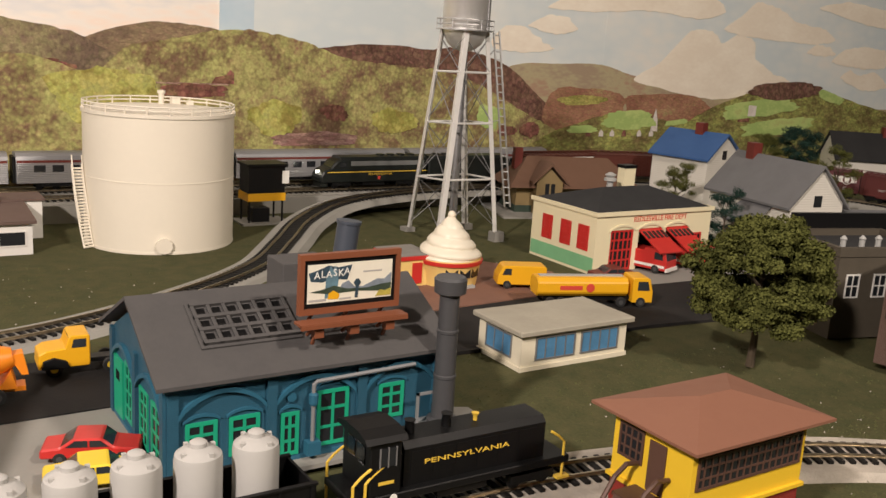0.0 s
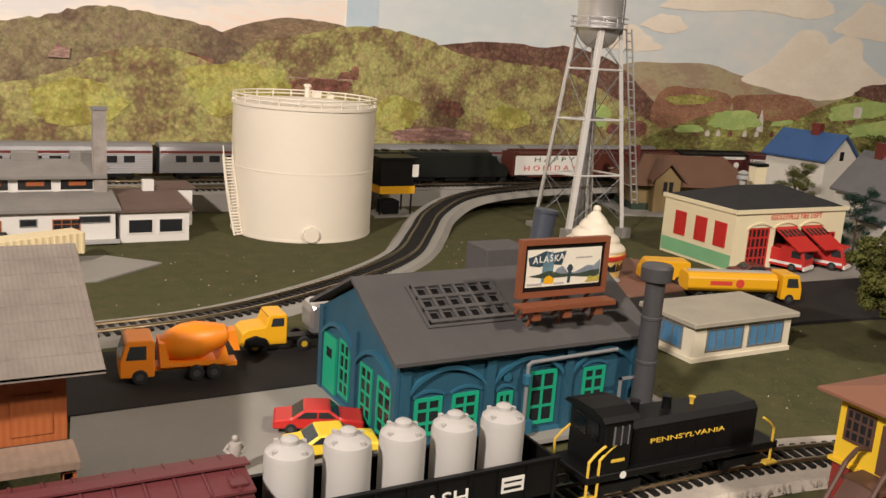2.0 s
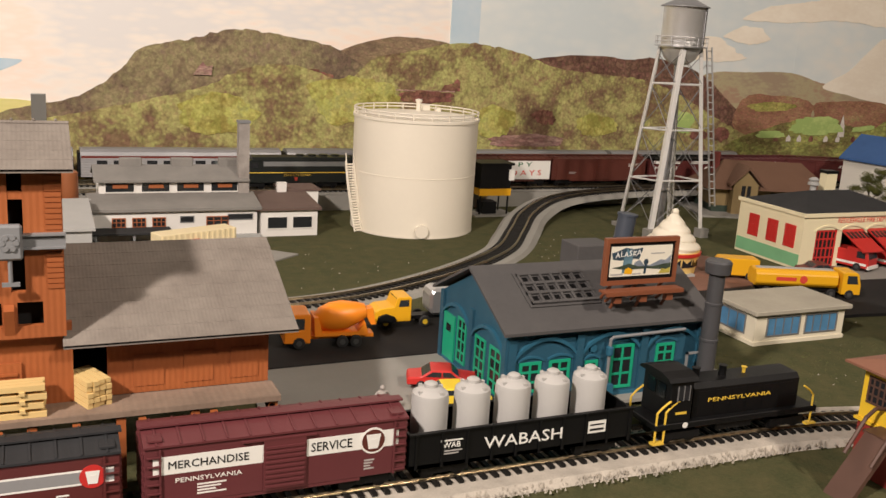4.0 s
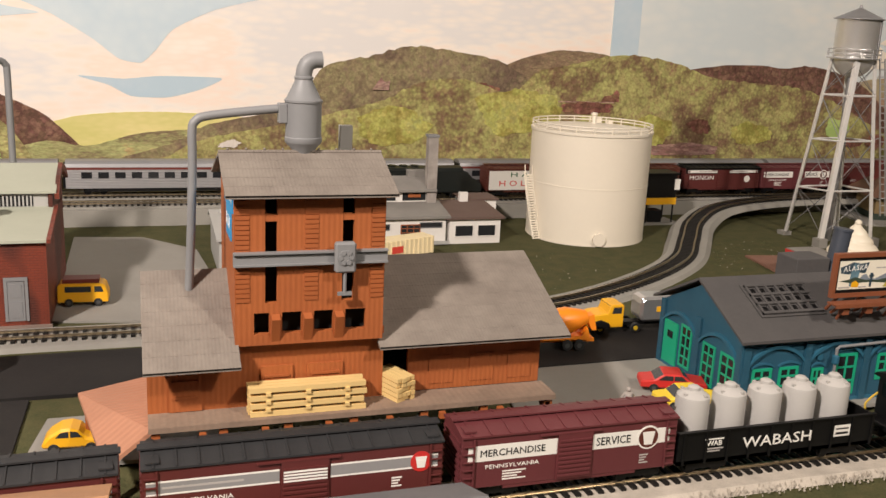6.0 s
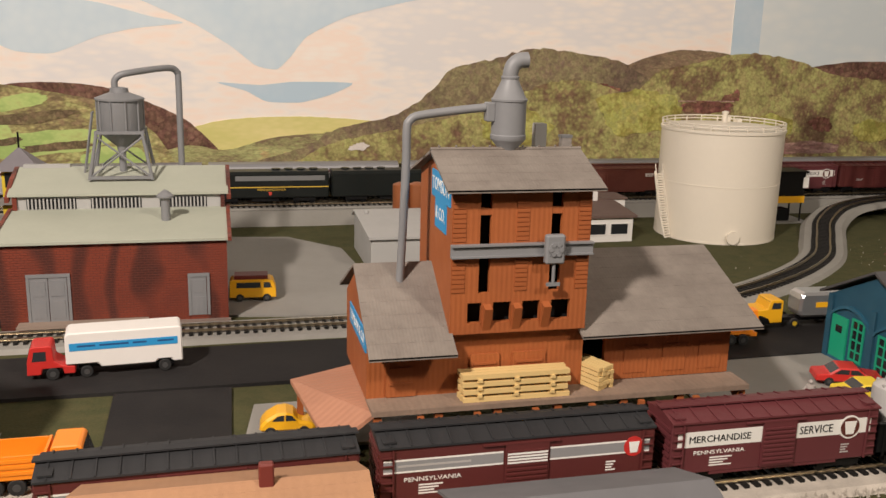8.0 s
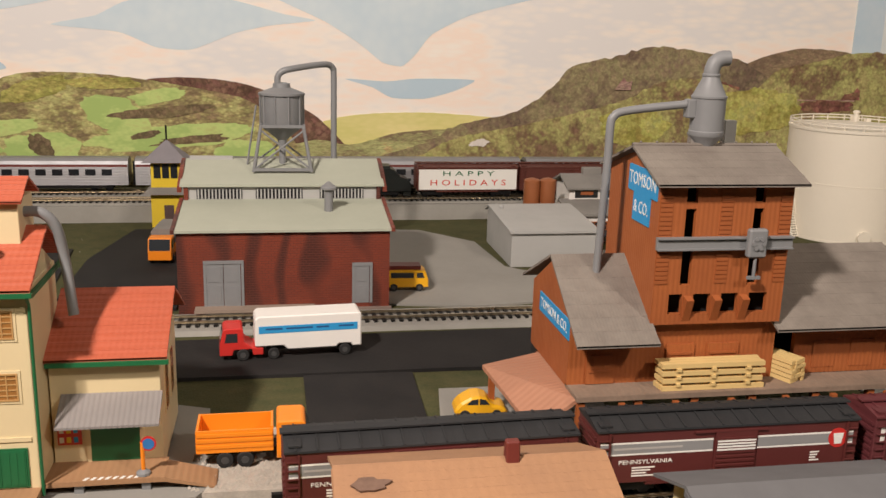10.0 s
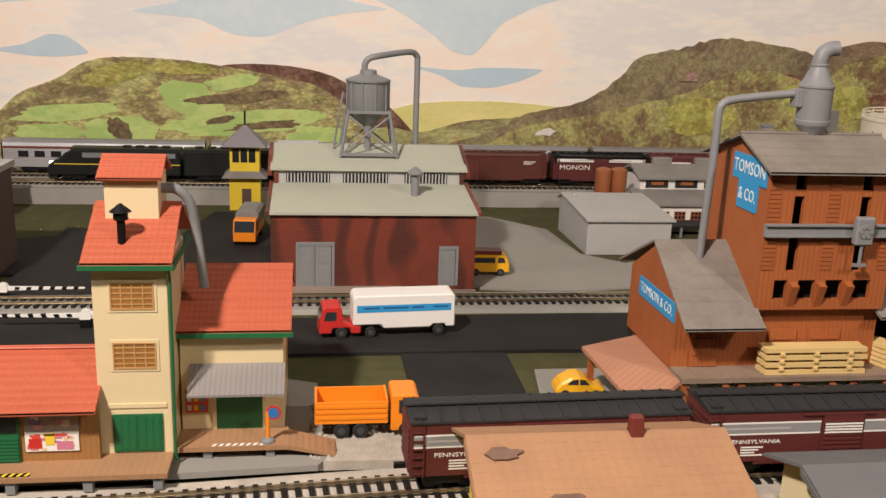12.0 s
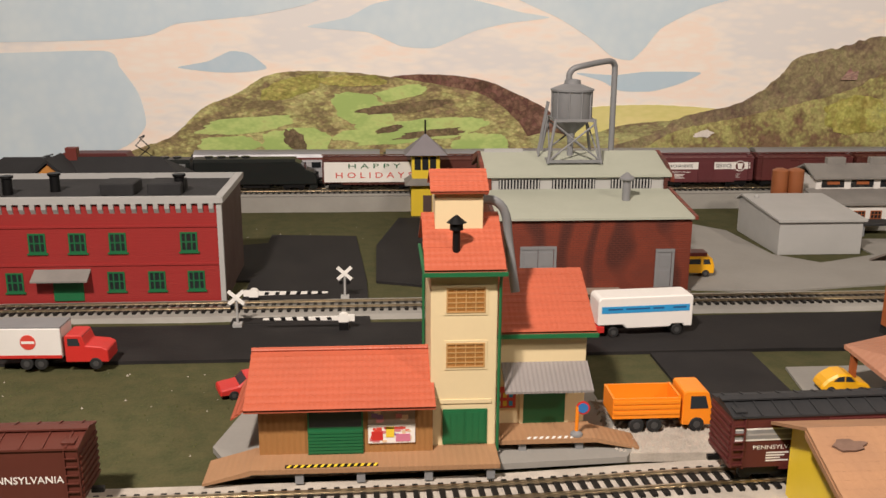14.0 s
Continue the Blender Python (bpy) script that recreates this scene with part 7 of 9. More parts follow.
def yellow_tower():
    b = thing("crossing_tower", "small yellow two-storey crossing tower with grey roofs", "tower", -59.2, 117.0, 0)
    part("lower_storey", Shape().box(-2.0, 2.0, -1.8, 1.8, 0, 4.6), LEMON, b)
    part("skirt_roof", Shape().add([(-2.9, -2.7, 4.4), (2.9, -2.7, 4.4), (2.9, 2.7, 4.4), (-2.9, 2.7, 4.4), (-2.0, -1.8, 5.2), (2.0, -1.8, 5.2), (2.0, 1.8, 5.2), (-2.0, 1.8, 5.2)], [(3, 2, 1, 0), (0, 1, 5, 4), (1, 2, 6, 5), (2, 3, 7, 6), (3, 0, 4, 7), (4, 5, 6, 7)]), ROOF_GREY, b)
    part("upper_storey", Shape().box(-1.9, 1.9, -1.7, 1.7, 5.2, 8.6), LEMON, b)
    for x in (-1.55, -0.5, 0.55):
        part("window", Shape().box(x, x + 0.85, -1.76, -1.7, 6.4, 8.2), DARK_GLASS, b)
    part("door", Shape().box(-0.4, 0.8, -1.86, -1.8, 0.6, 2.9), BR_SIDE, b)
    part("roof", Shape().add([(-2.9, -2.7, 8.5), (2.9, -2.7, 8.5), (2.9, 2.7, 8.5), (-2.9, 2.7, 8.5), (0, 0, 11.2)], [(3, 2, 1, 0), (0, 1, 4), (1, 2, 4), (2, 3, 4), (3, 0, 4)]), mat("lilac_grey_roof", (0.23, 0.215, 0.23), 0.7), b)
    part("finial", Shape().cyl((0, 0, 10.9), (0, 0, 13.0), 0.13, 6), BLACK, b)


yellow_tower()


def depot():
    b = thing("orange_depot", "small orange depot with a black hipped roof behind the warehouse", "depot", -104, 110, 0)
    wall = mat("depot_orange", (0.55, 0.24, 0.05), 0.6)
    part("wall_shell", Shape().box(-13, 15, -3, 4, 0, 5.4), wall, b)
    part("roof", Shape().add([(-14.5, -4.5, 5.1), (16.5, -4.5, 5.1), (16.5, 5.5, 5.1), (-14.5, 5.5, 5.1), (-9, 0.5, 9.2), (10.5, 0.5, 9.2)], [(3, 2, 1, 0), (0, 1, 5, 4), (1, 2, 5), (2, 3, 4, 5), (3, 0, 4)]), CHARCOAL, b, "black hipped roof")
    part("dormer", Shape().prism([(-6.6, 4.8), (3.0, 4.8), (-1.8, 9.1)], "y", -5.0, -0.5), wall, b, "orange gable dormer")
    for sgn in (-1, 1):
        part("dormer_roof", Shape().prism([(-1.8, 9.3), (-1.8 + sgn * 5.3, 4.6), (-1.8 + sgn * 5.3, 5.0), (-1.8, 9.75)], "y", -5.4, 0.3), CHARCOAL, b)
    part("dormer_window", Shape().box(-2.5, -1.1, -5.06, -5.0, 6.4, 7.4), DARK_GLASS, b)
    part("chimney", Shape().box(-1.2, 0.2, 0, 1.2, 8.8, 10.4), DARK_RED, b, "brick-red chimney")
    part("end_gable", Shape().prism([(6.2, 4.8), (10.2, 4.8), (8.2, 7.0)], "y", -5.0, -2.0), wall, b)


depot()


def gable_house(name, label, x, y, turn, w, d, h, rise, wall_mat, roof_mat, chimney=None, eaves=0.7, windows=()):
    """A house with its ridge along its own x."""
    b = thing(name, label, "house", x, y, 0, turn)
    part("wall_shell", Shape().prism([(-d / 2, 0), (d / 2, 0), (d / 2, h), (0, h + rise), (-d / 2, h)], "x", -w / 2, w / 2), wall_mat, b)
    k = rise / (d / 2)
    for sgn in (-1, 1):
        part("roof", Shape().prism([(sgn * (d / 2 + eaves), h - k * eaves), (0, h + rise), (0, h + rise + 0.3), (sgn * (d / 2 + eaves), h - k * eaves + 0.3)], "x", -w / 2 - 0.5, w / 2 + 0.5), roof_mat, b)
    if chimney:
        part("chimney", Shape().box(chimney - 0.7, chimney + 0.7, -0.8, 0.6, h + rise - 1.0, h + rise + 1.6), DARK_RED, b, "brick-red chimney")
    for u, z, ww, hh in windows:
        window(b, (u, -d / 2, z), ww, hh, 2, 2, wall_mat, DARK_GLASS, bar=0.14)
    part("gable_window", Shape().box(w / 2, w / 2 + 0.06, -0.6, 0.6, h - 0.4, h + 1.0), DARK_GLASS, b)
    return b


HOUSE_WHITE = ribbed(mat("white_siding", (0.70, 0.67, 0.60), 0.6, 0, 0.06), "Z", 0.003, 0.0002)
BLUE_ROOF = mat("blue_roof", (0.035, 0.10, 0.27), 0.6, 0, 0.12)
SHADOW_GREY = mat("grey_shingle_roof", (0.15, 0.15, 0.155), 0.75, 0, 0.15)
gable_house("blue_roofed_house", "white house with a blue roof and red chimney", 118.1, 107.6, -80, 10.2, 9.4, 8.9, 3.4, HOUSE_WHITE, BLUE_ROOF, 0.5, windows=())
grey = gable_house("grey_roofed_house", "white house with a long grey roof and red chimney", 102.1, 79.5, -100, 15.0, 8.2, 7.6, 4.4, HOUSE_WHITE, SHADOW_GREY, -4.6)
part("porch_roof", slab_roof(-3.9, 5.6, -3.9 + 7.8, 5.6, 0.2, 7.4, 9.6), SHADOW_GREY, grey, "grey porch roof below the gable")
for y in (-3.6, 3.6):
    part("porch_post", Shape().box(9.1, 9.4, y - 0.15, y + 0.15, 0, 5.6), HOUSE_WHITE, grey)
part("side_wing", Shape().prism([(-4.1, 0), (-6.8, 0), (-6.8, 4.6), (-4.1, 6.6)], "x", -0.5, 4.2), HOUSE_WHITE, grey)
part("side_wing_roof", slab_roof(-7.3, 4.3, -4.0, 6.8, 0.2, -0.9, 4.6), SHADOW_GREY, grey)
gable_house("white_cottage", "white cottage with a dark roof beyond the end curve", 183, 117, -35, 20, 9, 6.2, 4.6, HOUSE_WHITE, CHARCOAL, 1.0)
TAN = mat("tan_station_wall", (0.24, 0.17, 0.075), 0.65, 0, 0.12)
BROWN_TILE = mat("brown_station_roof", (0.145, 0.075, 0.045), 0.7, 0, 0.12)


def old_station():
    b = thing("old_station", "tan passenger station with a steep brown roof and dark trim", "station", 93.5, 110.5, 0, -18)
    part("wall_shell", Shape().box(-9, 9, -3.5, 3.5, 0, 4.4), TAN, b)
    part("roof", Shape().add([(-10.5, -5, 4.1), (10.5, -5, 4.1), (10.5, 5, 4.1), (-10.5, 5, 4.1), (-6.5, 0, 8.2), (6.5, 0, 8.2)], [(3, 2, 1, 0), (0, 1, 5, 4), (1, 2, 5), (2, 3, 4, 5), (3, 0, 4)]), BROWN_TILE, b, "steep brown roof")
    part("bay", Shape().prism([(-6.5, 0), (-2.5, 0), (-2.5, 5.0), (-4.5, 7.0), (-6.5, 5.0)], "y", -5.2, -3), TAN, b)
    part("bay_roof", Shape().prism([(-7.2, 4.7), (-4.5, 7.4), (-1.8, 4.7), (-1.8, 5.1), (-4.5, 7.9), (-7.2, 5.1)], "y", -5.7, -1), BROWN_TILE, b)
    for x in (-5.2, -4.3):
        part("window", Shape().box(x, x + 0.6, -5.28, -5.2, 3.0, 4.8), DARK_GLASS, b)
    for x in (0.5, 2.0, 5.0, 6.5):
        part("window", Shape().box(x, x + 1.0, -3.58, -3.5, 1.6, 3.6), DARK_GLASS, b)
    part("trim", Shape().box(-9.1, 9.1, -3.6, 3.6, 0, 1.3), mat("dark_green_trim", (0.03, 0.05, 0.035), 0.6), b)
    part("chimney", Shape().box(-8.6, -7.4, -0.6, 0.6, 6.2, 9.4), DARK_RED, b)
    part("platform", Shape().box(-12, 12, -7.5, 6, 0, 0.3), CONCRETE, b)


old_station()
OLIVE_BRICK = mat("olive_brown_wall", (0.085, 0.07, 0.05), 0.75, 0, 0.2)


def corner_block(x, y, turn, w, d, h, wall_mat, label):
    b = thing("corner_building", label, "building", x, y, 0, turn)
    part("wall_shell", Shape().box(0, w, 0, d, 0, h), wall_mat, b)
    part("parapet", Shape().box(-0.1, w + 0.1, -0.1, 0.5, h, h + 0.8).box(-0.1, 0.5, 0.5, d, h, h + 0.8).box(w - 0.5, w + 0.1, 0.5, d, h, h + 0.8).box(0.5, w - 0.5, d - 0.5, d + 0.1, h, h + 0.8), wall_mat, b)
    part("roof", Shape().box(0.5, w - 0.5, 0.5, d - 0.5, h, h + 0.2), CHARCOAL, b)
    part("rear_sign_wall", Shape().box(1.5, w + 2.0, d + 0.1, d + 0.6, 0, h + 2.3), BLACK, b, "black sign wall behind the roof")
    for u in (1.5, 3.6, 5.4):
        part("roof_post", Shape().lathe(u, 1.6, [(0.25, h + 0.2), (0.25, h + 1.2), (0.35, h + 1.3), (0.1, h + 1.6)], 8), LIGHT_GREY, b)
    for i in range(3):
        window(b, (0, 1.6 + i * 2.6 + 1.0, h * 0.55), 1.3, 2.0, 2, 2, BLACK, TAN, face="x", bar=0.12)
    for i in range(2):
        window(b, (1.0 + i * 3.0, 0, h * 0.5), 1.5, 2.2, 2, 2, WHITE, DARK_GLASS, bar=0.14)
    return b


corner_block(75.4, 51.4, -15, 12, 8.5, 7.6, OLIVE_BRICK, "olive-brown brick corner building with a flat black roof")
corner_block(74.6, 37.5, 8, 11, 8.2, 7.2, bricked(mat("brown_brick", (0.12, 0.06, 0.045), 0.7, 0, 0.2), 0.003, 0.0013, (0.2, 0.16, 0.13)), "dark brown brick shop building with white windows")
gable_house("dark_long_roof", "long building with a dark flat-pitched roof", 118, 68, -20, 24, 9, 5.6, 0.8, OLIVE_BRICK, SHADOW_GREY)


# ---- ice-cream stand ----
def cone_stand():
    b = thing("ice_cream_stand", "cream ice-cream stand with red trim under a giant white swirl", "stand", 52.6, 79.5, 0.2)
    shell = mat("waffle_yellow", (0.82, 0.58, 0.20), 0.5, 0, 0.08)
    part("kiosk", Shape().lathe(0, 0, [(2.9, 0), (3.25, 2.4), (3.3, 2.5), (3.3, 2.7)], 28), shell, b, "yellow waffle-cone wall", smooth=40)
    part("kiosk_band", Shape().lathe(0, 0, [(3.25, 2.2), (3.42, 2.25), (3.45, 2.6), (3.2, 2.65)], 28), RED, b, "red band", smooth=40)
    part("step", Shape().box(-1.6, 1.2, -3.3, -2.6, 0, 0.3), LIGHT_GREY, b)
    for k in (-1.3, -0.55, 0.2):
        m = Matrix.Rotation(k * 0.62 + 0.35, 4, "Z")
        part("window", Shape().box(-0.62, 0.62, -3.12, -2.85, 1.05, 2.2).moved(m), DARK_GLASS, b)
    v, f, ns, nz = [], [], 48, 40
    for i in range(nz + 1):
        u = i / nz
        env = 3.2 * (1 - u) ** 0.85 + 0.25 * (1 - u) + 0.12
        if u < 0.08:
            env *= 0.86 + 0.14 * math.sin(u / 0.08 * math.pi / 2)
        for k in range(ns):
            a = 2 * math.pi * k / ns
            ph = (u * 4.6 + a / (2 * math.pi)) % 1.0
            r = env * (0.90 + 0.12 * math.sin(math.pi * ph) ** 0.7)
            v.append((r * math.cos(a), r * math.sin(a), 2.6 + 4.3 * u))
    for i in range(nz):
        for k in range(ns):
            p, q = i * ns + k, i * ns + (k + 1) % ns
            f.append((p, q, q + ns, p + ns))
    f += [tuple(range(ns))[::-1], tuple(range(nz * ns, (nz + 1) * ns))]
    s = Shape().add(v, f).ball((0.05, 0, 6.9), 0.42, 12, 8)
    part("swirl", s, mat("swirl_white", (0.80, 0.74, 0.60), 0.4, 0, 0.04), b, "giant white ice-cream swirl", smooth=70)
    part("annex", Shape().box(-6.4, -2.3, -0.6, 3.8, 0, 3.0), shell, b)
    part("annex_band", Shape().box(-6.55, -2.2, -0.75, 3.9, 2.7, 3.1), RED, b)
    part("annex_roof", Shape().box(-6.5, -2.25, -0.7, 3.85, 3.1, 3.2), ROOF_GREY, b)
    part("annex_window", Shape().box(-4.6, -3.5, -0.7, -0.6, 0.3, 2.4), RED, b, "red side door")


cone_stand()


def roof_flue(x, y, z):
    f = thing("roof_flue", "dark blue-grey flue pipe above the engine house roof", "flue", x, y, z)
    part("pipe", Shape().cyl((0, 0, 0), (0.5, 0, 4.0), 0.75, 18).cyl((0.5, 0, 4.0), (0.52, 0, 4.2), 0.82, 18), mat("flue_slate", (0.05, 0.06, 0.08), 0.5), f, smooth=50)
    part("box", Shape().box(-4.2, -0.9, -0.6, 2.0, -0.4, 1.8), SLATE, f, "dark roof box", 0.05)


roof_flue(28.4, 55.6, 8.2)


# ---- foreground roofs ----
TAN_SHINGLE = ribbed(ribbed(mat("tan_shingles", (0.41, 0.22, 0.112), 0.8, 0, 0.14, 500, 18, 0.4, (0.27, 0.15, 0.09)), "Z", 0.0021, 0.0003, "SAW"), "X", 0.0058, 0.0001)


def near_house(name, label, x0, x1, ridge_y, ridge_z, run, drop, roof_mat, wall_mat, chimney=None):
    b = thing(name, label, "house", (x0 + x1) / 2, ridge_y, -0.75)
    w = (x1 - x0) / 2
    rz = ridge_z + 0.75
    r = part("roof", slab_roof(-run, rz - drop, 0, rz, 0.2, -w, w), roof_mat, b)
    shingle_rows(r, -run, rz - drop, 0, rz, -w, w, 14, roof_mat)
    part("roof_back", slab_roof(run * 0.45, rz - drop * 0.45, 0, rz, 0.2, -w, w), roof_mat, b)
    part("wall_shell", Shape().prism([(-run + 0.9, 0), (run * 0.45 - 0.5, 0), (run * 0.45 - 0.5, rz - drop * 0.4), (0, rz - 0.15), (-run + 0.9, rz - drop)], "x", -w + 1.1, w - 0.9), wall_mat, b)
    part("barge_board", Shape().prism([(-run, rz - drop - 0.35), (0, rz - 0.35), (0, rz), (-run, rz - drop)], "x", -w - 0.05, -w + 0.2), roof_mat, b)
    if chimney is not None:
        worn = mat("worn_shingle_patch", (0.20, 0.12, 0.085), 0.85, 0, 0.35, 400, 80, 0.3)
        up = math.atan2(drop, run)
        for px, u, size, seed in ((-2.6, 4.6, 0.85, 1), (-5.2, 1.5, 0.7, 2), (3.6, 6.2, 0.6, 3)):
            ring = []
            for k in range(18):
                a = 2 * math.pi * k / 18
                g = size * (1 + 0.5 * noise.noise((math.cos(a) * 1.6, math.sin(a) * 1.6, seed)))
                ring.append((1.25 * g * math.cos(a), 0.55 * g * math.sin(a)))
            place = Matrix.Translation((px, -u * math.cos(up), rz - u * math.sin(up) + 0.37)) @ Matrix.Rotation(up, 4, "X")
            part("worn_patch", Shape().prism(ring, "z", -0.12, 0.0).moved(place), worn, r, "dark worn patch in the shingles")
        c = part("chimney", Shape().prism([(-0.55, rz - 0.5), (0.35, rz - 0.5), (0.15, rz + 1.1), (-0.35, rz + 1.1)], "x", chimney - 0.36, chimney + 0.36), DARK_RED, b, "dark red chimney", 0.08)
    return b


near_house("tan_roofed_house", "yellow house under a tan shingled roof with worn patches", -42.7, -28.8, 35.2, 5.6, 9.5, 3.6, TAN_SHINGLE, LEMON, 2.0)
near_house("grey_roofed_shed", "cream shed under a dark grey shingled roof", -24.4, -10.2, 34.8, 3.5, 9.0, 3.0, SHADOW_GREY, CREAM)


# ---- trees ----
BARK = mat("bark", (0.09, 0.065, 0.04), 0.9, 0, 0.3, 300, 60, 0.6)
LEAF = mat("clump_foliage", (0.115, 0.120, 0.034), 0.9, 0, 0.5, 300, 60, 0.6, (0.075, 0.085, 0.022), 0.1)
LEAF_DARK = mat("dark_conifer", (0.025, 0.06, 0.045), 0.9, 0, 0.4, 500, 60, 0.6, spec=0.2)


def tree(x, y, h, r, leaf, label, clumps=90, name="tree", low=0.28, seed=1):
    rnd = random.Random(seed)
    t = thing(name, label, "tree", x, y, 0)
    s = Shape().tube([(0, 0, -0.1), (0.1, 0, h * 0.2), (0, 0.1, h * 0.45), (0.1, 0, h * 0.8)], 0.07 * r, 8, 0.02 * r)
    for k in range(7):
        a, z = k * 2.4, h * (0.3 + 0.06 * k)
        s.tube([(0, 0, z), (r * 0.35 * math.cos(a), r * 0.35 * math.sin(a), z + h * 0.1), (r * 0.7 * math.cos(a), r * 0.7 * math.sin(a), z + h * 0.16)], 0.035 * r, 6, 0.01 * r)
    part("trunk", s, BARK, t)
    # foam clumps in broken tiers, with a dark hollow between them
    s = Shape()
    lobes = []
    for k in range(max(10, clumps // 6)):
        a, u = 2.4 * k + rnd.uniform(-0.3, 0.3), (k + 0.5) / max(10, clumps // 6)
        rad = r * math.sin(math.pi * (0.16 + 0.76 * u)) ** 0.8 * rnd.uniform(0.62, 0.86)
        if clumps > 200 and 0.42 < u < 0.62 and math.cos(a) * -0.8 + math.sin(a) * -0.6 > 0.35:
            continue
        lobes.append((Vector((rad * math.cos(a), rad * math.sin(a), h * (low + 0.06 + (0.9 - low) * u))), r * (rnd.uniform(0.26, 0.40) if clumps > 200 else rnd.uniform(0.40, 0.55))))
    for k in range(clumps):
        c0, big = lobes[k % len(lobes)]
        d = Vector((rnd.gauss(0, 1), rnd.gauss(0, 1), rnd.gauss(0, 0.8))).normalized()
        c = c0 + Vector((d.x, d.y, 0.62 * d.z)) * big * rnd.uniform(0.5, 0.95)
        size = r * (rnd.uniform(0.11, 0.18) if clumps > 200 else rnd.uniform(0.18, 0.28))
        for j in range(240):
            d = Vector((rnd.gauss(0, 1), rnd.gauss(0, 1), rnd.gauss(0, 0.8))).normalized()
            p = c + Vector((d.x, d.y, 0.75 * d.z)) * size * rnd.uniform(0.5, 1.1)
            e = Vector((rnd.gauss(0, 1), rnd.gauss(0, 1), rnd.gauss(0, 1))).normalized() * r * 0.024
            g = e.cross(d + Vector((0.1, 0.2, 0.3))).normalized() * r * 0.020
            s.add([p - e, p + g, p + e, p - g], [(0, 1, 2, 3)])
    part("crown", s, leaf, t)
    return t


tree(62.5, 49.4, 11.9, 5.2, LEAF, "large bushy green model tree on the lawn", 330, seed=3)
tree(91.6, 78, 8.8, 2.5, LEAF_DARK, "dark blue-green conifer beside the grey-roofed house", 70, "conifer", 0.1, 4)
tree(104, 98, 9.3, 3.0, LEAF, "olive green bush in front of the blue-roofed house", 70, "bush", 0.08, 5)
tree(149.5, 112, 13.0, 4.0, LEAF_DARK, "dark green tree beyond the end curve", 80, low=0.4, seed=6)
tree(142, 113, 11.8, 3.2, LEAF, "olive green tree beyond the end curve", 60, low=0.3, seed=8)
tree(130.5, 90, 12.4, 2.7, LEAF, "slim olive green tree inside the end curve", 60, low=0.2, seed=7)

# ---- rolling stock ----
SILVER_CAR = ribbed(mat("stainless_car", (0.42, 0.42, 0.43), 0.38, 0.6, 0.1), "Z", 0.0022, 0.0002)
CAR_ROOF = mat("grey_car_roof", (0.30, 0.30, 0.31), 0.45, 0.4, 0.1)
TUSCAN = mat("tuscan_red", (0.105, 0.022, 0.020), 0.5, 0, 0.12)
PURPLE_RED = mat("maroon_red", (0.125, 0.030, 0.034), 0.5, 0, 0.12)
BROWN_CAR = mat("freight_brown", (0.105, 0.026, 0.017), 0.5, 0, 0.15)
BLACK_ROOF = ribbed(mat("black_car_roof", (0.022, 0.023, 0.025), 0.7, 0, 0.2), "X", 0.012, 0.0004)
STRIPE_GREY = mat("stripe_grey", (0.26, 0.26, 0.26), 0.5, 0, 0.08)


def bogie(parent, x, r=0.5):
    t = part("truck", Shape().box(x - 1.5, x + 1.5, -1.35, -1.1, 0.45, 0.95).box(x - 1.5, x + 1.5, 1.1, 1.35, 0.45, 0.95).box(x - 0.4, x + 0.4, -1.2, 1.2, 0.6, 1.0), BLACK, parent)
    for u in (-1.0, 1.0):
        part("wheel", Shape().wheel(x + u, -1.05, r, r, 0.25, 14).wheel(x + u, 0.8, r, r, 0.25, 14).cyl((x + u, -1.0, r), (x + u, 1.0, r), 0.12, 6), BLACK, t)


def coupler(parent, x):
    part("coupler", Shape().box(min(x, x + math.copysign(0.7, x)), max(x, x + math.copysign(0.7, x)), -0.15, 0.15, 0.85, 1.15), BLACK, parent)


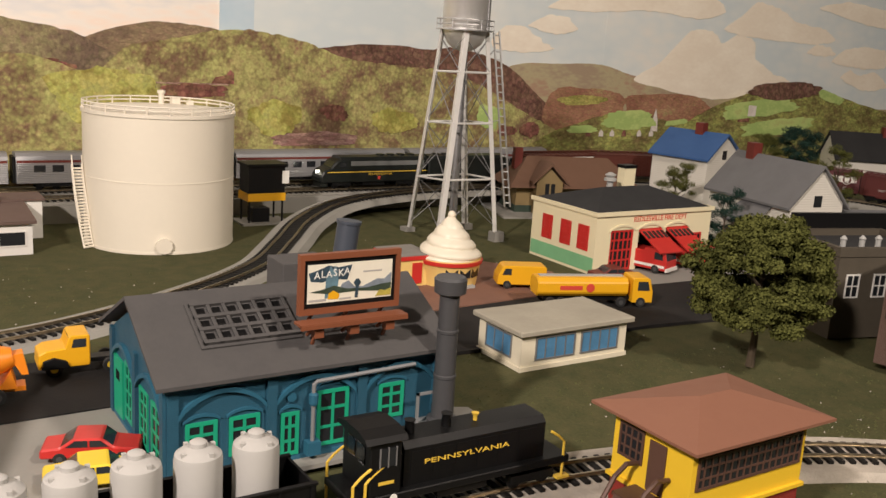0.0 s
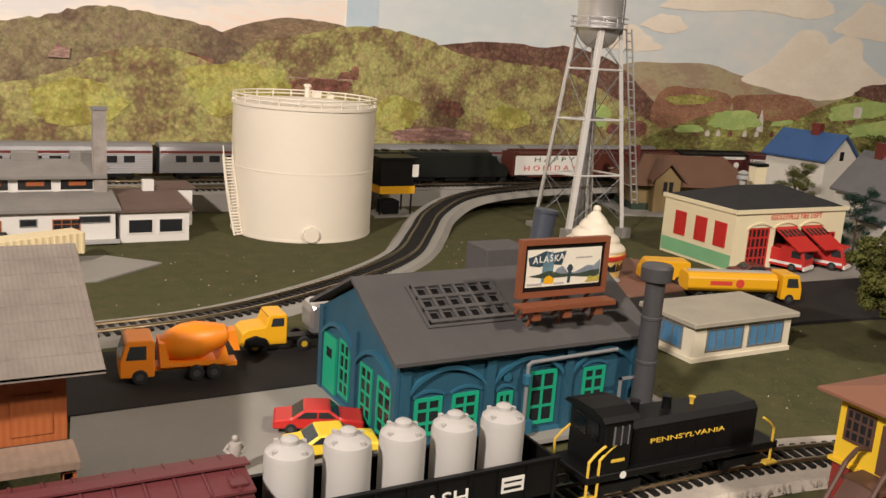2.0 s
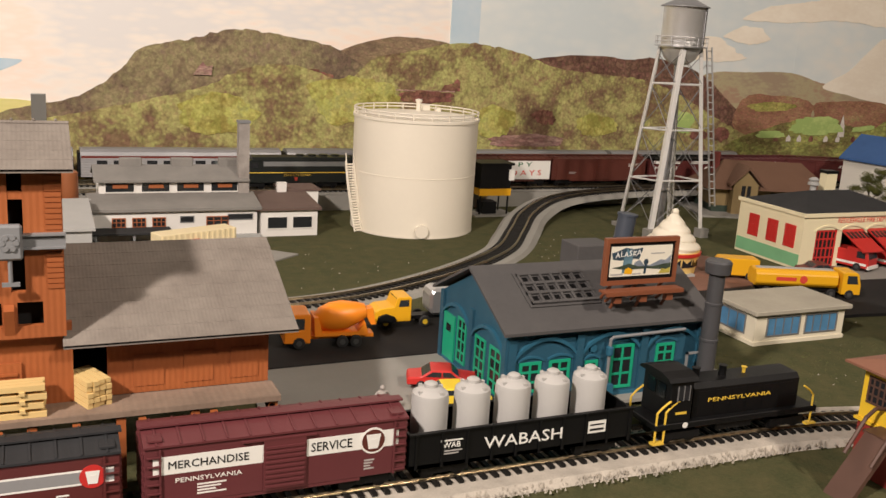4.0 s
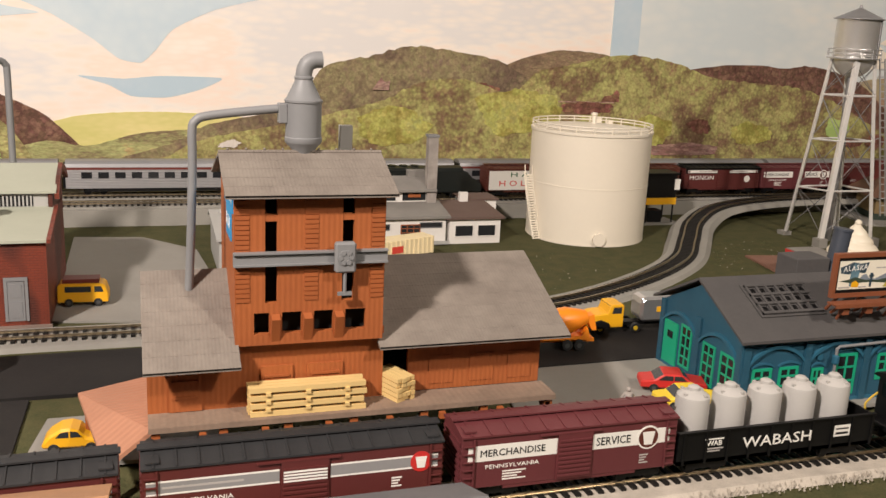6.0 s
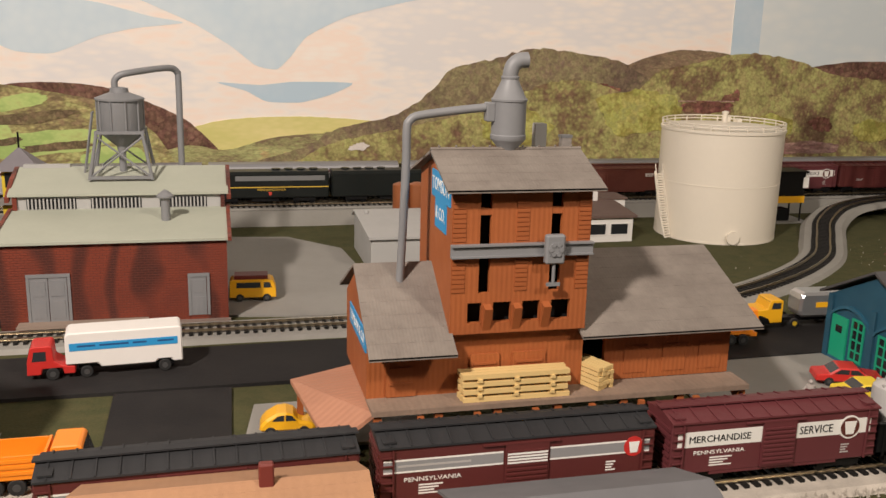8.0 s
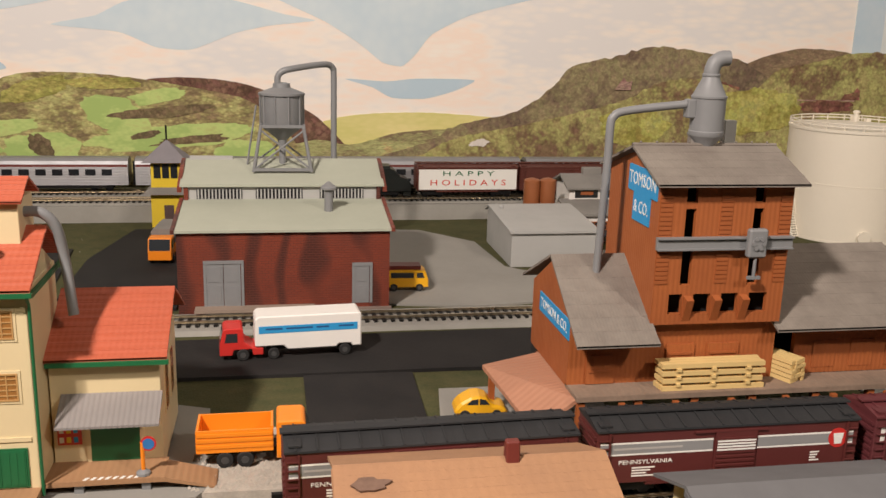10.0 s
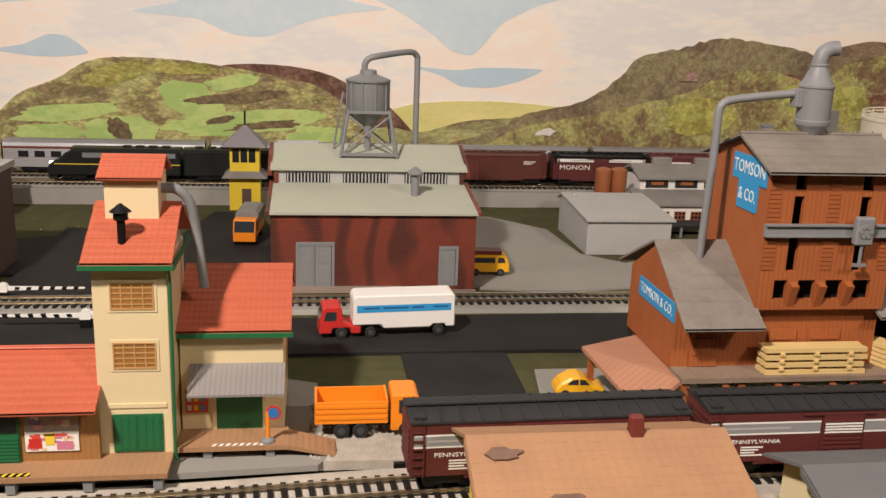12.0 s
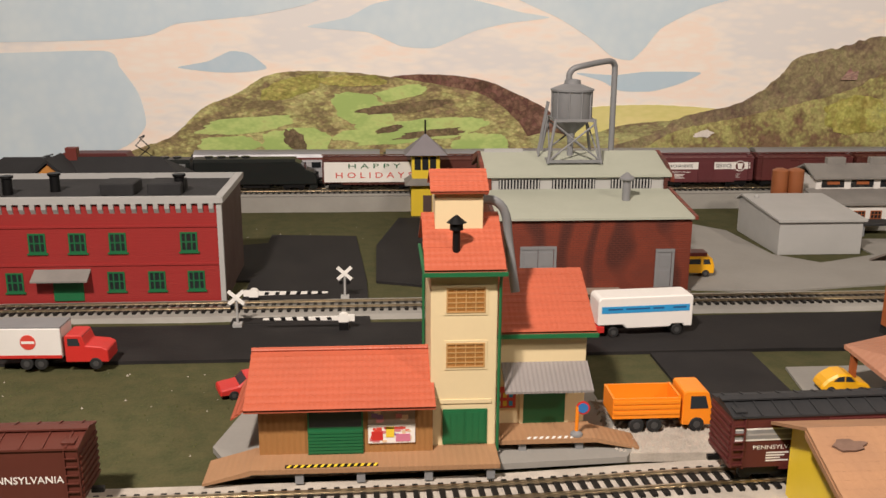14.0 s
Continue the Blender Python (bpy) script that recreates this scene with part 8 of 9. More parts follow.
def boxcar(label, length, body_mat, roof_mat, door=(0.0, 2.4), sill=1.05, eave=4.3, group="freight cars"):
    c = thing("boxcar", label, "boxcar", group=group)
    h, w = length / 2, 1.65
    part("body", Shape().box(-h, h, -w, w, sill, eave), body_mat, c, bevel=0.04)
    part("underframe", Shape().box(-h + 0.3, h - 0.3, -0.9, 0.9, sill - 0.35, sill), BLACK, c)
    part("side_sill", Shape().box(-h * 0.62, h * 0.62, -w + 0.02, w - 0.02, sill - 0.18, sill), body_mat, c)
    part("roof", Shape().prism([(-w - 0.1, eave - 0.02), (w + 0.1, eave - 0.02), (w + 0.1, eave + 0.1), (0, eave + 0.42), (-w - 0.1, eave + 0.1)], "x", -h - 0.05, h + 0.05), roof_mat, c)
    n = int(length / 1.15)
    for i in range(n):
        x = -h + length * (i + 0.5) / n
        part("roof_rib", Shape().prism([(-w - 0.08, eave + 0.11), (0, eave + 0.43), (w + 0.08, eave + 0.11), (w + 0.08, eave + 0.17), (0, eave + 0.5), (-w - 0.08, eave + 0.17)], "x", x - 0.05, x + 0.05), roof_mat, c)
    part("running_board", Shape().box(-h - 0.2, h + 0.2, -0.33, 0.33, eave + 0.5, eave + 0.6), roof_mat, c)
    for sx in (-1, 1):
        part("lateral_board", Shape().box(sx * (h - 0.55) - 0.35, sx * (h - 0.55) + 0.35, -1.5, -0.33, eave + 0.22, eave + 0.32), roof_mat, c)
        for k in range(7):
            z = sill + 0.25 + k * (eave - sill - 0.4) / 7
            part("end_rib", Shape().box(min(sx * h, sx * (h + 0.1)), max(sx * h, sx * (h + 0.1)), -w + 0.15, w - 0.15, z, z + 0.2), body_mat, c)
        for k in range(6):
            z = sill + 0.2 + k * 0.5
            part("ladder_rung", Shape().box(sx * (h - 0.75), sx * (h - 0.1), -w - 0.14, -w - 0.06, z, z + 0.08) if sx < 0 else Shape().box(h - 0.75, h - 0.1, -w - 0.14, -w - 0.06, z, z + 0.08), body_mat, c)
        part("ladder_rail", Shape().box(min(sx * (h - 0.8), sx * (h - 0.7)), max(sx * (h - 0.8), sx * (h - 0.7)), -w - 0.12, -w, sill, eave - 0.1), body_mat, c)
        bogie(c, sx * (h - 2.3))
        coupler(c, sx * h)
    d0, dw = door
    dr = part("door", Shape().box(d0 - dw / 2, d0 + dw / 2, -w - 0.12, -w, sill + 0.05, eave - 0.3), body_mat, c, "ribbed sliding door")
    for k in range(9):
        z = sill + 0.2 + k * (eave - sill - 0.7) / 9
        part("door_rib", Shape().box(d0 - dw / 2 + 0.1, d0 + dw / 2 - 0.1, -w - 0.18, -w - 0.1, z, z + 0.13), body_mat, dr)
    part("door_track", Shape().box(d0 - dw, d0 + dw * 0.75, -w - 0.14, -w, eave - 0.3, eave - 0.2), body_mat, c)
    return c


def bars(parent, x, z, w, rows, material, y=-1.67):
    """Small unreadable stencilling as plain bars."""
    for i in range(rows):
        part("stencil_bar", Shape().box(x, x + w * (1 - 0.18 * (i % 3)), y - 0.012, y, z - i * 0.17, z - i * 0.17 + 0.09), material, parent)


def keystone(parent, x, z, r, face_mat, plate_mat, ring=True):
    k = part("emblem", Shape().tube([(x, -1.69, z), (x, -1.65, z)], r, 22), plate_mat, parent, "round railway emblem")
    if ring:
        part("emblem_ring", Shape().tube([(x, -1.70, z), (x, -1.69, z)], r * 0.86, 22), BROWN_CAR, k)
    part("keystone", Shape().prism([(x - r * 0.55, z + r * 0.5), (x - r * 0.35, z - r * 0.6), (x + r * 0.35, z - r * 0.6), (x + r * 0.55, z + r * 0.5)], "y", -1.72, -1.70), face_mat, k)
    part("keystone_bar", Shape().box(x - r * 0.28, x + r * 0.28, -1.73, -1.72, z - r * 0.1, z + r * 0.15), face_mat if ring else SIGN_WHITE, k)


def merchandise(group="freight cars"):
    c = boxcar("maroon boxcar with white merchandise service stripe", 14.2, PURPLE_RED, PURPLE_RED, (0.1, 2.3), group=group)
    part("stripe", Shape().box(-6.7, -1.05, -1.665, -1.65, 2.75, 3.75), SIGN_WHITE, c, "white stripe")
    part("stripe", Shape().box(1.3, 6.6, -1.665, -1.65, 2.75, 3.75), SIGN_WHITE, c, "white stripe")
    words("lettering", "MERCHANDISE", 0.62, DARK, c, (-3.9, -1.67, 3.22), stretch=1.0)
    words("lettering", "SERVICE", 0.74, DARK, c, (2.7, -1.67, 3.22), stretch=0.88)
    words("lettering", "PENNSYLVANIA", 0.36, SIGN_WHITE, c, (-3.9, -1.66, 2.35), stretch=1.35)
    keystone(c, 5.1, 3.2, 0.78, SIGN_WHITE, SIGN_WHITE)
    bars(c, -4.5, 1.95, 1.5, 4, SIGN_WHITE, -1.65)
    bars(c, 4.6, 2.0, 0.6, 4, LETTER_GREY, -1.65)
    return c


def stripe_car(group="freight cars"):
    c = boxcar("oxide brown boxcar with a black roof and grey stripe", 16.4, TUSCAN, BLACK_ROOF, (0.3, 2.6), group=group)
    for x0, x1 in ((-8.0, -1.1), (1.7, 7.9)):
        s = part("stripe", Shape().box(x0, x1, -1.663, -1.65, 2.9, 3.5), STRIPE_GREY, c, "grey stripe edged in white")
        part("stripe_edge", Shape().box(x0, x1, -1.668, -1.65, 3.5, 3.6).box(x0, x1, -1.668, -1.65, 2.8, 2.9), SIGN_WHITE, s)
    for k in range(4):
        part("door_stripe", Shape().box(-0.9, 1.5, -1.85, -1.82, 2.86 + k * 0.18, 2.96 + k * 0.18), SIGN_WHITE, c)
    part("script_bar", Shape().box(-7.2, -3.0, -1.67, -1.66, 3.14, 3.26), LETTER_GREY, c)
    words("lettering", "PENNSYLVANIA", 0.36, SIGN_WHITE, c, (-5.2, -1.66, 2.35), stretch=1.3)
    bars(c, -6.0, 1.95, 1.4, 4, SIGN_WHITE, -1.65)
    bars(c, 5.2, 2.3, 0.6, 4, SIGN_WHITE, -1.65)
    keystone(c, 6.9, 3.2, 0.62, SIGN_WHITE, RED, False)
    return c


FR = FRONT_Z + 0.42


def put(c, x, y, turn=0.0):
    c.matrix_basis = pose(x * U, y * U, FR * U, 0, 0, turn)
    return c


put(merchandise("cars on the front siding"), -2.75, FRONT_Y)
put(stripe_car("cars on the front siding"), -19.2, FRONT_Y)
put(stripe_car("cars on the front siding"), -36.8, FRONT_Y - 0.3, 1.5)
put(boxcar("dark red boxcar with white lettering on the siding", 16.0, BROWN_CAR, BROWN_CAR, group="cars on the front siding"), -90.0, 39.4)
words("lettering", "PENNSYLVANIA", 0.6, SIGN_WHITE, bpy.data.objects["boxcar.003"], (5.0, -1.66, 2.5))


def gondola():
    c = thing("gondola", "black gondola car loaded with five grey tanks", "gondola", group="cars on the front siding")
    h, w = 7.6, 1.65
    part("floor", Shape().box(-h, h, -w, w, 1.0, 1.25), BLACK, c)
    part("side", Shape().box(-h, h, -w, -w + 0.14, 1.0, 3.1), BLACK, c)
    part("side", Shape().box(-h, h, w - 0.14, w, 1.0, 3.1), BLACK, c)
    for sx in (-1, 1):
        part("end", Shape().box(min(sx * h, sx * (h - 0.15)), max(sx * h, sx * (h - 0.15)), -w + 0.14, w - 0.14, 1.25, 3.1), BLACK, c)
        bogie(c, sx * 5.2)
        coupler(c, sx * h)
    for k in range(10):
        x = -h + 0.4 + k * 1.62
        part("side_rib", Shape().box(x - 0.08, x + 0.08, -w - 0.08, -w, 1.0, 3.05), BLACK, c)
    part("top_lip", Shape().box(-h - 0.05, h + 0.05, -w - 0.1, -w + 0.16, 3.1, 3.22).box(-h - 0.05, h + 0.05, w - 0.16, w + 0.1, 3.1, 3.22), BLACK, c)
    words("lettering", "WABASH", 1.05, SIGN_WHITE, c, (-0.2, -1.74, 2.1), stretch=1.25)
    words("lettering", "WAB", 0.5, SIGN_WHITE, c, (-5.0, -1.7, 2.3))
    bars(c, -5.7, 2.55, 1.4, 1, SIGN_WHITE, -1.67)
    bars(c, -5.6, 1.9, 1.3, 2, LETTER_GREY, -1.67)
    part("flag", Shape().box(4.3, 5.6, -1.68, -1.66, 1.8, 2.6), SIGN_WHITE, c)
    part("flag_bars", Shape().box(4.45, 5.45, -1.69, -1.68, 1.95, 2.1).box(4.45, 5.45, -1.69, -1.68, 2.3, 2.4), BLACK, c)
    return c


put(gondola(), 12.2, FRONT_Y)
TANK_GREY = mat("tank_grey_plastic", (0.46, 0.45, 0.43), 0.45, 0, 0.05)
for i in range(5):
    t = thing("grey_canister", "pale grey plastic tank canister standing in the gondola", "tank", 6.4 + i * 2.75, FRONT_Y, FR + 1.25, group="canisters in the gondola")
    part("shell", Shape().lathe(0, 0, [(1.08, 0), (1.1, 0.05), (1.1, 3.5), (1.05, 3.75), (0.7, 4.0), (0.4, 4.1)], 26), TANK_GREY, t, smooth=40)
    part("cap", Shape().lathe(0, 0, [(0.4, 4.05), (0.4, 4.3), (0.25, 4.4)], 14), TANK_GREY, t, smooth=40)
    for k in range(4):
        a = k * math.pi / 2 + 0.4
        part("lug", Shape().box(0.85 * math.cos(a) - 0.1, 0.85 * math.cos(a) + 0.1, 0.85 * math.sin(a) - 0.1, 0.85 * math.sin(a) + 0.1, 3.7, 4.0), TANK_GREY, t)


def switcher():
    c = thing("switcher_locomotive", "black diesel switcher with yellow lettering and handrails", "locomotive")
    part("frame", Shape().box(-7.0, 7.0, -1.6, 1.6, 1.3, 1.75), BLACK, c, bevel=0.05)
    part("hood", Shape().prism([(-1.15, 1.75), (1.15, 1.75), (1.15, 3.9), (0.85, 4.25), (-0.85, 4.25), (-1.15, 3.9)], "x", -3.8, 5.4), BLACK, c)
    part("hood_step", Shape().prism([(-1.0, 1.75), (1.0, 1.75), (1.0, 3.6), (0.7, 3.9), (-0.7, 3.9), (-1.0, 3.6)], "x", -4.4, -3.8), BLACK, c)
    part("radiator", Shape().box(5.3, 5.5, -0.9, 0.9, 2.1, 3.9), BLACK, c)
    part("cab", Shape().box(-6.0, -4.2, -1.55, 1.55, 1.75, 4.85), BLACK, c, bevel=0.06)
    part("cab_roof", Shape().prism([(-1.75, 4.8), (1.75, 4.8), (1.5, 5.05), (0.7, 5.25), (-0.7, 5.25), (-1.5, 5.05)], "x", -6.35, -3.95), BLACK, c)
    for x in (-5.45,):
        part("cab_window", Shape().box(x, x + 0.9, -1.6, -1.55, 3.4, 4.4), DARK_GLASS, c)
    part("window_frame", Shape().box(-5.5, -5.43, -1.62, -1.55, 3.35, 4.45).box(-4.57, -4.5, -1.62, -1.55, 3.35, 4.45).box(-5.03, -4.96, -1.62, -1.55, 3.35, 4.45), DULL_SILVER, c)
    for y in (-1.0, 0.1):
        part("end_window", Shape().box(-6.06, -6.0, y, y + 0.9, 3.4, 4.4), GLASS, c)
    for x in (-2.9, -0.6):
        part("exhaust", Shape().lathe(x, 0, [(0.28, 4.2), (0.25, 4.9), (0.32, 5.0)], 12), BLACK, c, smooth=40)
    part("horn", Shape().lathe(1.3, 0, [(0.12, 4.2), (0.12, 4.5), (0.22, 4.7)], 10), LETTER_YELLOW, c, smooth=40)
    part("hood_door_bar", Shape().box(-3.7, 5.3, -1.17, -1.15, 2.55, 2.62), BLACK, c)
    for x in (-3.4, -2.0, -0.6, 0.8, 2.2, 3.6):
        part("hood_door", Shape().box(x, x + 1.2, -1.18, -1.15, 1.9, 3.7), BLACK, c)
    words("lettering", "PENNSYLVANIA", 0.40, LETTER_YELLOW, c, (0.15, -1.2, 3.0), stretch=1.95)
    part("number_bar", Shape().box(-5.5, -4.6, -1.58, -1.56, 2.38, 2.56), LETTER_YELLOW, c)
    part("builder_plate", Shape().tube([(-4.6, -1.62, 1.55), (-4.6, -1.6, 1.55)], 0.22, 12), SIGN_WHITE, c)
    for x, sy in ((-6.9, -1), (-6.2, -1), (6.6, -1), (-6.9, 1), (6.6, 1)):
        part("handrail", Shape().tube([(x, sy * 1.5, 0.5), (x, sy * 1.5, 2.6), (x + math.copysign(0.4, -x), sy * 1.5, 3.0), (x + math.copysign(1.0, -x), sy * 1.5, 3.4)], 0.08, 6), LETTER_YELLOW, c, "yellow handrail")
    part("step", Shape().box(-7.1, -6.2, -1.65, -1.2, 0.3, 0.45), LETTER_YELLOW, c)
    part("step", Shape().box(6.2, 7.1, -1.65, -1.2, 0.3, 0.45), LETTER_YELLOW, c)
    part("fuel_tank", Shape().box(-1.6, 1.6, -1.2, 1.2, 0.6, 1.3), BLACK, c, bevel=0.1)
    for x in (-4.6, 4.6):
        bogie(c, x, 0.55)
    coupler(c, 7.0), coupler(c, -7.0)
    return c


loco = put(switcher(), 28.5, FRONT_Y - 0.2, -1.0)
loco.matrix_basis = loco.matrix_basis @ Matrix.Diagonal((0.97, 1, 0.95, 1))

# ---- passenger train on the back track ----
PASS_Z = REAR_Z + 0.42


def coach(x):
    c = thing("passenger_coach", "stainless passenger coach with a red letterboard and dark windows", "passenger car", x, 127.4, PASS_Z, group="parked passenger train")
    h, w = 13.5, 1.7
    part("body", Shape().box(-h, h, -w, w, 0.95, 3.9), SILVER_CAR, c, bevel=0.05)
    part("roof", Shape().prism([(-w, 3.85), (w, 3.85), (w - 0.15, 4.3), (w - 0.7, 4.65), (0, 4.8), (-w + 0.7, 4.65), (-w + 0.15, 4.3)], "x", -h, h), CAR_ROOF, c)
    part("letterboard", Shape().box(-h + 0.1, h - 0.1, -w - 0.02, -w, 3.5, 3.8), DARK_RED, c, "red letterboard stripe")
    part("skirt", Shape().box(-h + 3, h - 3, -w + 0.15, w - 0.15, 0.5, 0.95), BLACK, c)
    for k in range(11):
        u = -h + 2.0 + k * 2.15
        part("window", Shape().box(u, u + 1.35, -w - 0.03, -w, 2.35, 3.2), DARK_GLASS, c)
    part("vestibule", Shape().box(-h - 0.35, -h, -1.2, 1.2, 0.95, 4.2), BLACK, c)
    for sx in (-1, 1):
        bogie(c, sx * 9.8)
    return c


first = coach(18.7 + 27.9 * 0 + 13.95)
for k in (-4, -3, -2, -1, 1, 2):
    copy_thing(first, pose((32.65 + 27.9 * k) * U, 1.274, PASS_Z * U))


def electric():
    c = thing("electric_locomotive", "dark red electric locomotive with a raised pantograph", "locomotive", -106.5, 127.4, PASS_Z)
    part("body", Shape().prism([(-11, 0.9), (11, 0.9), (11, 2.6), (8.5, 3.3), (5, 3.7), (4.5, 4.6), (-4.5, 4.6), (-5, 3.7), (-8.5, 3.3), (-11, 2.6)], "y", -1.6, 1.6), TUSCAN, c, bevel=0.1)
    part("stripe", Shape().box(-10.5, 10.5, -1.63, -1.6, 1.9, 2.0), LETTER_YELLOW, c)
    for x in (-7.5, 7.5):
        bogie(c, x)
    for x, up in ((-6.5, 0.5), (6.8, 3.2)):
        p = part("pantograph", Shape().cyl((x - 1, -0.8, 3.6), (x + 1.0, -0.8, 3.6 + up * 0.55), 0.08, 5).cyl((x + 1.0, -0.8, 3.6 + up * 0.55), (x - 0.4, -0.8, 3.6 + up), 0.08, 5).cyl((x + 1.2, 0.8, 3.6), (x - 1.4, 0.8, 3.6 + up * 0.55), 0.08, 5).cyl((x - 1.4, 0.8, 3.6 + up * 0.55), (x, 0.8, 3.6 + up), 0.08, 5).cyl((x - 0.2, -1.3, 3.6 + up), (x - 0.2, 1.3, 3.6 + up), 0.1, 5), BLACK, c)


electric()

# ---- moving freight train ----
HEADLIGHT = glow("headlight_glow", (1.0, 0.95, 0.8), 6.0)
LOCO_BLACK = mat("loco_dark_green", (0.010, 0.013, 0.012), 0.35, 0, 0.15)
GRILLE = mat("side_grille", (0.30, 0.31, 0.31), 0.4, 0.5, 0.1)


def streamliner(lit):
    c = thing("diesel_locomotive", "dark streamlined diesel locomotive with a gold stripe", "locomotive", group="locomotives of the freight train")
    h, w = 8.6, 1.65
    part("body", Shape().prism([(-h + 0.1, 0.9), (h, 0.9), (h, 4.2), (-h + 3.2, 4.2), (-h + 2.4, 3.9), (-h + 1.6, 3.0), (-h + 0.5, 2.6), (-h, 1.8)], "y", -w, w), LOCO_BLACK, c, bevel=0.18)
    part("roof", Shape().prism([(-w, 4.1), (w, 4.1), (w - 0.4, 4.5), (0, 4.65), (-w + 0.4, 4.5)], "x", -h + 3.1, h), LOCO_BLACK, c)
    part("grille", Shape().box(-h + 4.6, h - 0.6, -w - 0.03, -w, 3.3, 3.95), GRILLE, c, "silver side grille")
    part("gold_stripe", Shape().box(-h + 1.0, h, -w - 0.02, -w, 2.35, 2.47), LETTER_YELLOW, c)
    words("lettering", "PENNSYLVANIA", 0.42, LETTER_YELLOW, c, (0.8, -w - 0.03, 2.05), stretch=1.3)
    part("keystone", Shape().prism([(0.35, 1.75), (0.85, 1.75), (0.75, 1.3), (0.45, 1.3)], "y", -w - 0.03, -w), LETTER_RED, c)
    part("cab_window", Shape().box(-h + 2.9, -h + 3.9, -w - 0.03, -w, 3.1, 3.8), DARK_GLASS, c)
    part("windshield", Shape().add([(-h + 1.62, -1.3, 3.1), (-h + 2.32, -1.3, 3.85), (-h + 2.32, 1.3, 3.85), (-h + 1.62, 1.3, 3.1), (-h + 1.75, -1.3, 3.0), (-h + 2.45, -1.3, 3.75), (-h + 2.45, 1.3, 3.75), (-h + 1.75, 1.3, 3.0)], [(0, 3, 2, 1), (4, 5, 6, 7), (0, 1, 5, 4), (1, 2, 6, 5), (2, 3, 7, 6), (3, 0, 4, 7)]), DARK_GLASS, c)
    part("headlight", Shape().tube([(-h - 0.04, 0, 2.35), (-h + 0.9, 0, 2.35)], 0.2, 14), HEADLIGHT if lit else DARK_GLASS, c, "lit headlight" if lit else "")
    for x in (1.5, 3.2, 4.9, 6.6):
        part("roof_fan", Shape().lathe(x, 0, [(0.6, 4.55), (0.62, 4.75), (0.3, 4.8)], 14), LOCO_BLACK, c, smooth=40)
    part("pilot", Shape().box(-h + 0.15, -h + 1.2, -1.3, 1.3, 0.3, 0.9), LOCO_BLACK, c)
    part("fuel_tank", Shape().box(-1.8, 1.8, -1.2, 1.2, 0.4, 0.9), BLACK, c)
    for sx in (-1, 1):
        bogie(c, sx * 5.2)
    return c


def holiday_car():
    c = boxcar("white-sided holiday boxcar with red and green lettering", 14.4, BROWN_CAR, BROWN_CAR, (0.0, 2.2), group="cars of the freight train")
    part("side_banner", Shape().box(-7.0, 7.0, -1.86, -1.83, 1.25, 4.1), SIGN_WHITE, c, "white side banner")
    words("lettering", "H A P P Y", 0.95, ST_GREEN, c, (0.0, -1.88, 3.5), stretch=1.9)
    words("lettering", "H O L I D A Y S", 1.15, LETTER_RED, c, (0.0, -1.88, 2.2), stretch=1.42)
    return c


def monon():
    c = boxcar("oxide boxcar with a black top, white band and lettering", 14.0, TUSCAN, BLACK, (0.0, 2.2), group="cars of the freight train")
    part("black_top", Shape().box(-6.95, 6.95, -1.665, -1.65, 3.5, 4.28), BLACK, c)
    part("white_band", Shape().box(-6.5, 6.5, -1.68, -1.66, 3.6, 4.05), SIGN_WHITE, c)
    part("band_text", Shape().box(-4.5, 4.5, -1.69, -1.68, 3.76, 3.88), LETTER_GREY, c)
    words("lettering", "MONON", 0.95, SIGN_WHITE, c, (-3.9, -1.67, 2.8), stretch=1.2)
    part("emblem", Shape().tube([(4.6, -1.68, 2.6), (4.6, -1.65, 2.6)], 0.55, 16), SIGN_WHITE, c)
    return c


def plain_car(length=17.6, m=None):
    c = boxcar("plain freight-brown boxcar with small white stencilling", length, m or BROWN_CAR, m or BROWN_CAR, (0.5, 2.8), group="cars of the freight train")
    bars(c, length / 2 - 3.4, 3.5, 1.8, 3, SIGN_WHITE, -1.65)
    bars(c, -length / 2 + 3.0, 2.2, 1.3, 2, LETTER_GREY, -1.65)
    return c


# each entry: the thing, its centre along the line at the start, and whether it runs backwards
TRAIN = [(streamliner(True), 57.2 + 8.6, 0), (streamliner(False), 57.2 + 26.2, 180), (holiday_car(), 92.6 + 7.3, 0), (plain_car(), 107.3 + 9.0, 0), (monon(), 126.0 + 7.1, 0), (merchandise("cars of the freight train"), 140.4 + 7.2, 0), (plain_car(14.2, TUSCAN), 155.2 + 7.2, 0), (plain_car(14.2, BROWN_CAR), 170.0 + 7.2, 0), (stripe_car("cars of the freight train"), 186.0 + 7.6, 0)]
SPEED = 11.87


def motions():
    for c, s0, back in TRAIN:
        rows = []
        for i in range(29):
            t = i * 0.5
            p, turn = rear(s0 - SPEED * t)
            rows.append((t, pose(p.x * U, p.y * U, PASS_Z * U, 0, 0, turn + back)))
        walk(c, rows)

# ---- road vehicles ----
TYRE = mat("tyre_rubber", (0.015, 0.015, 0.015), 0.7)
HUB_YELLOW = mat("hub_yellow", (0.75, 0.5, 0.03), 0.4)
CAR_WINDOW = mat("car_window", (0.03, 0.035, 0.04), 0.15, bump=0)


DARK_HUB = mat("dark_grey_hub", (0.06, 0.06, 0.06), 0.5)


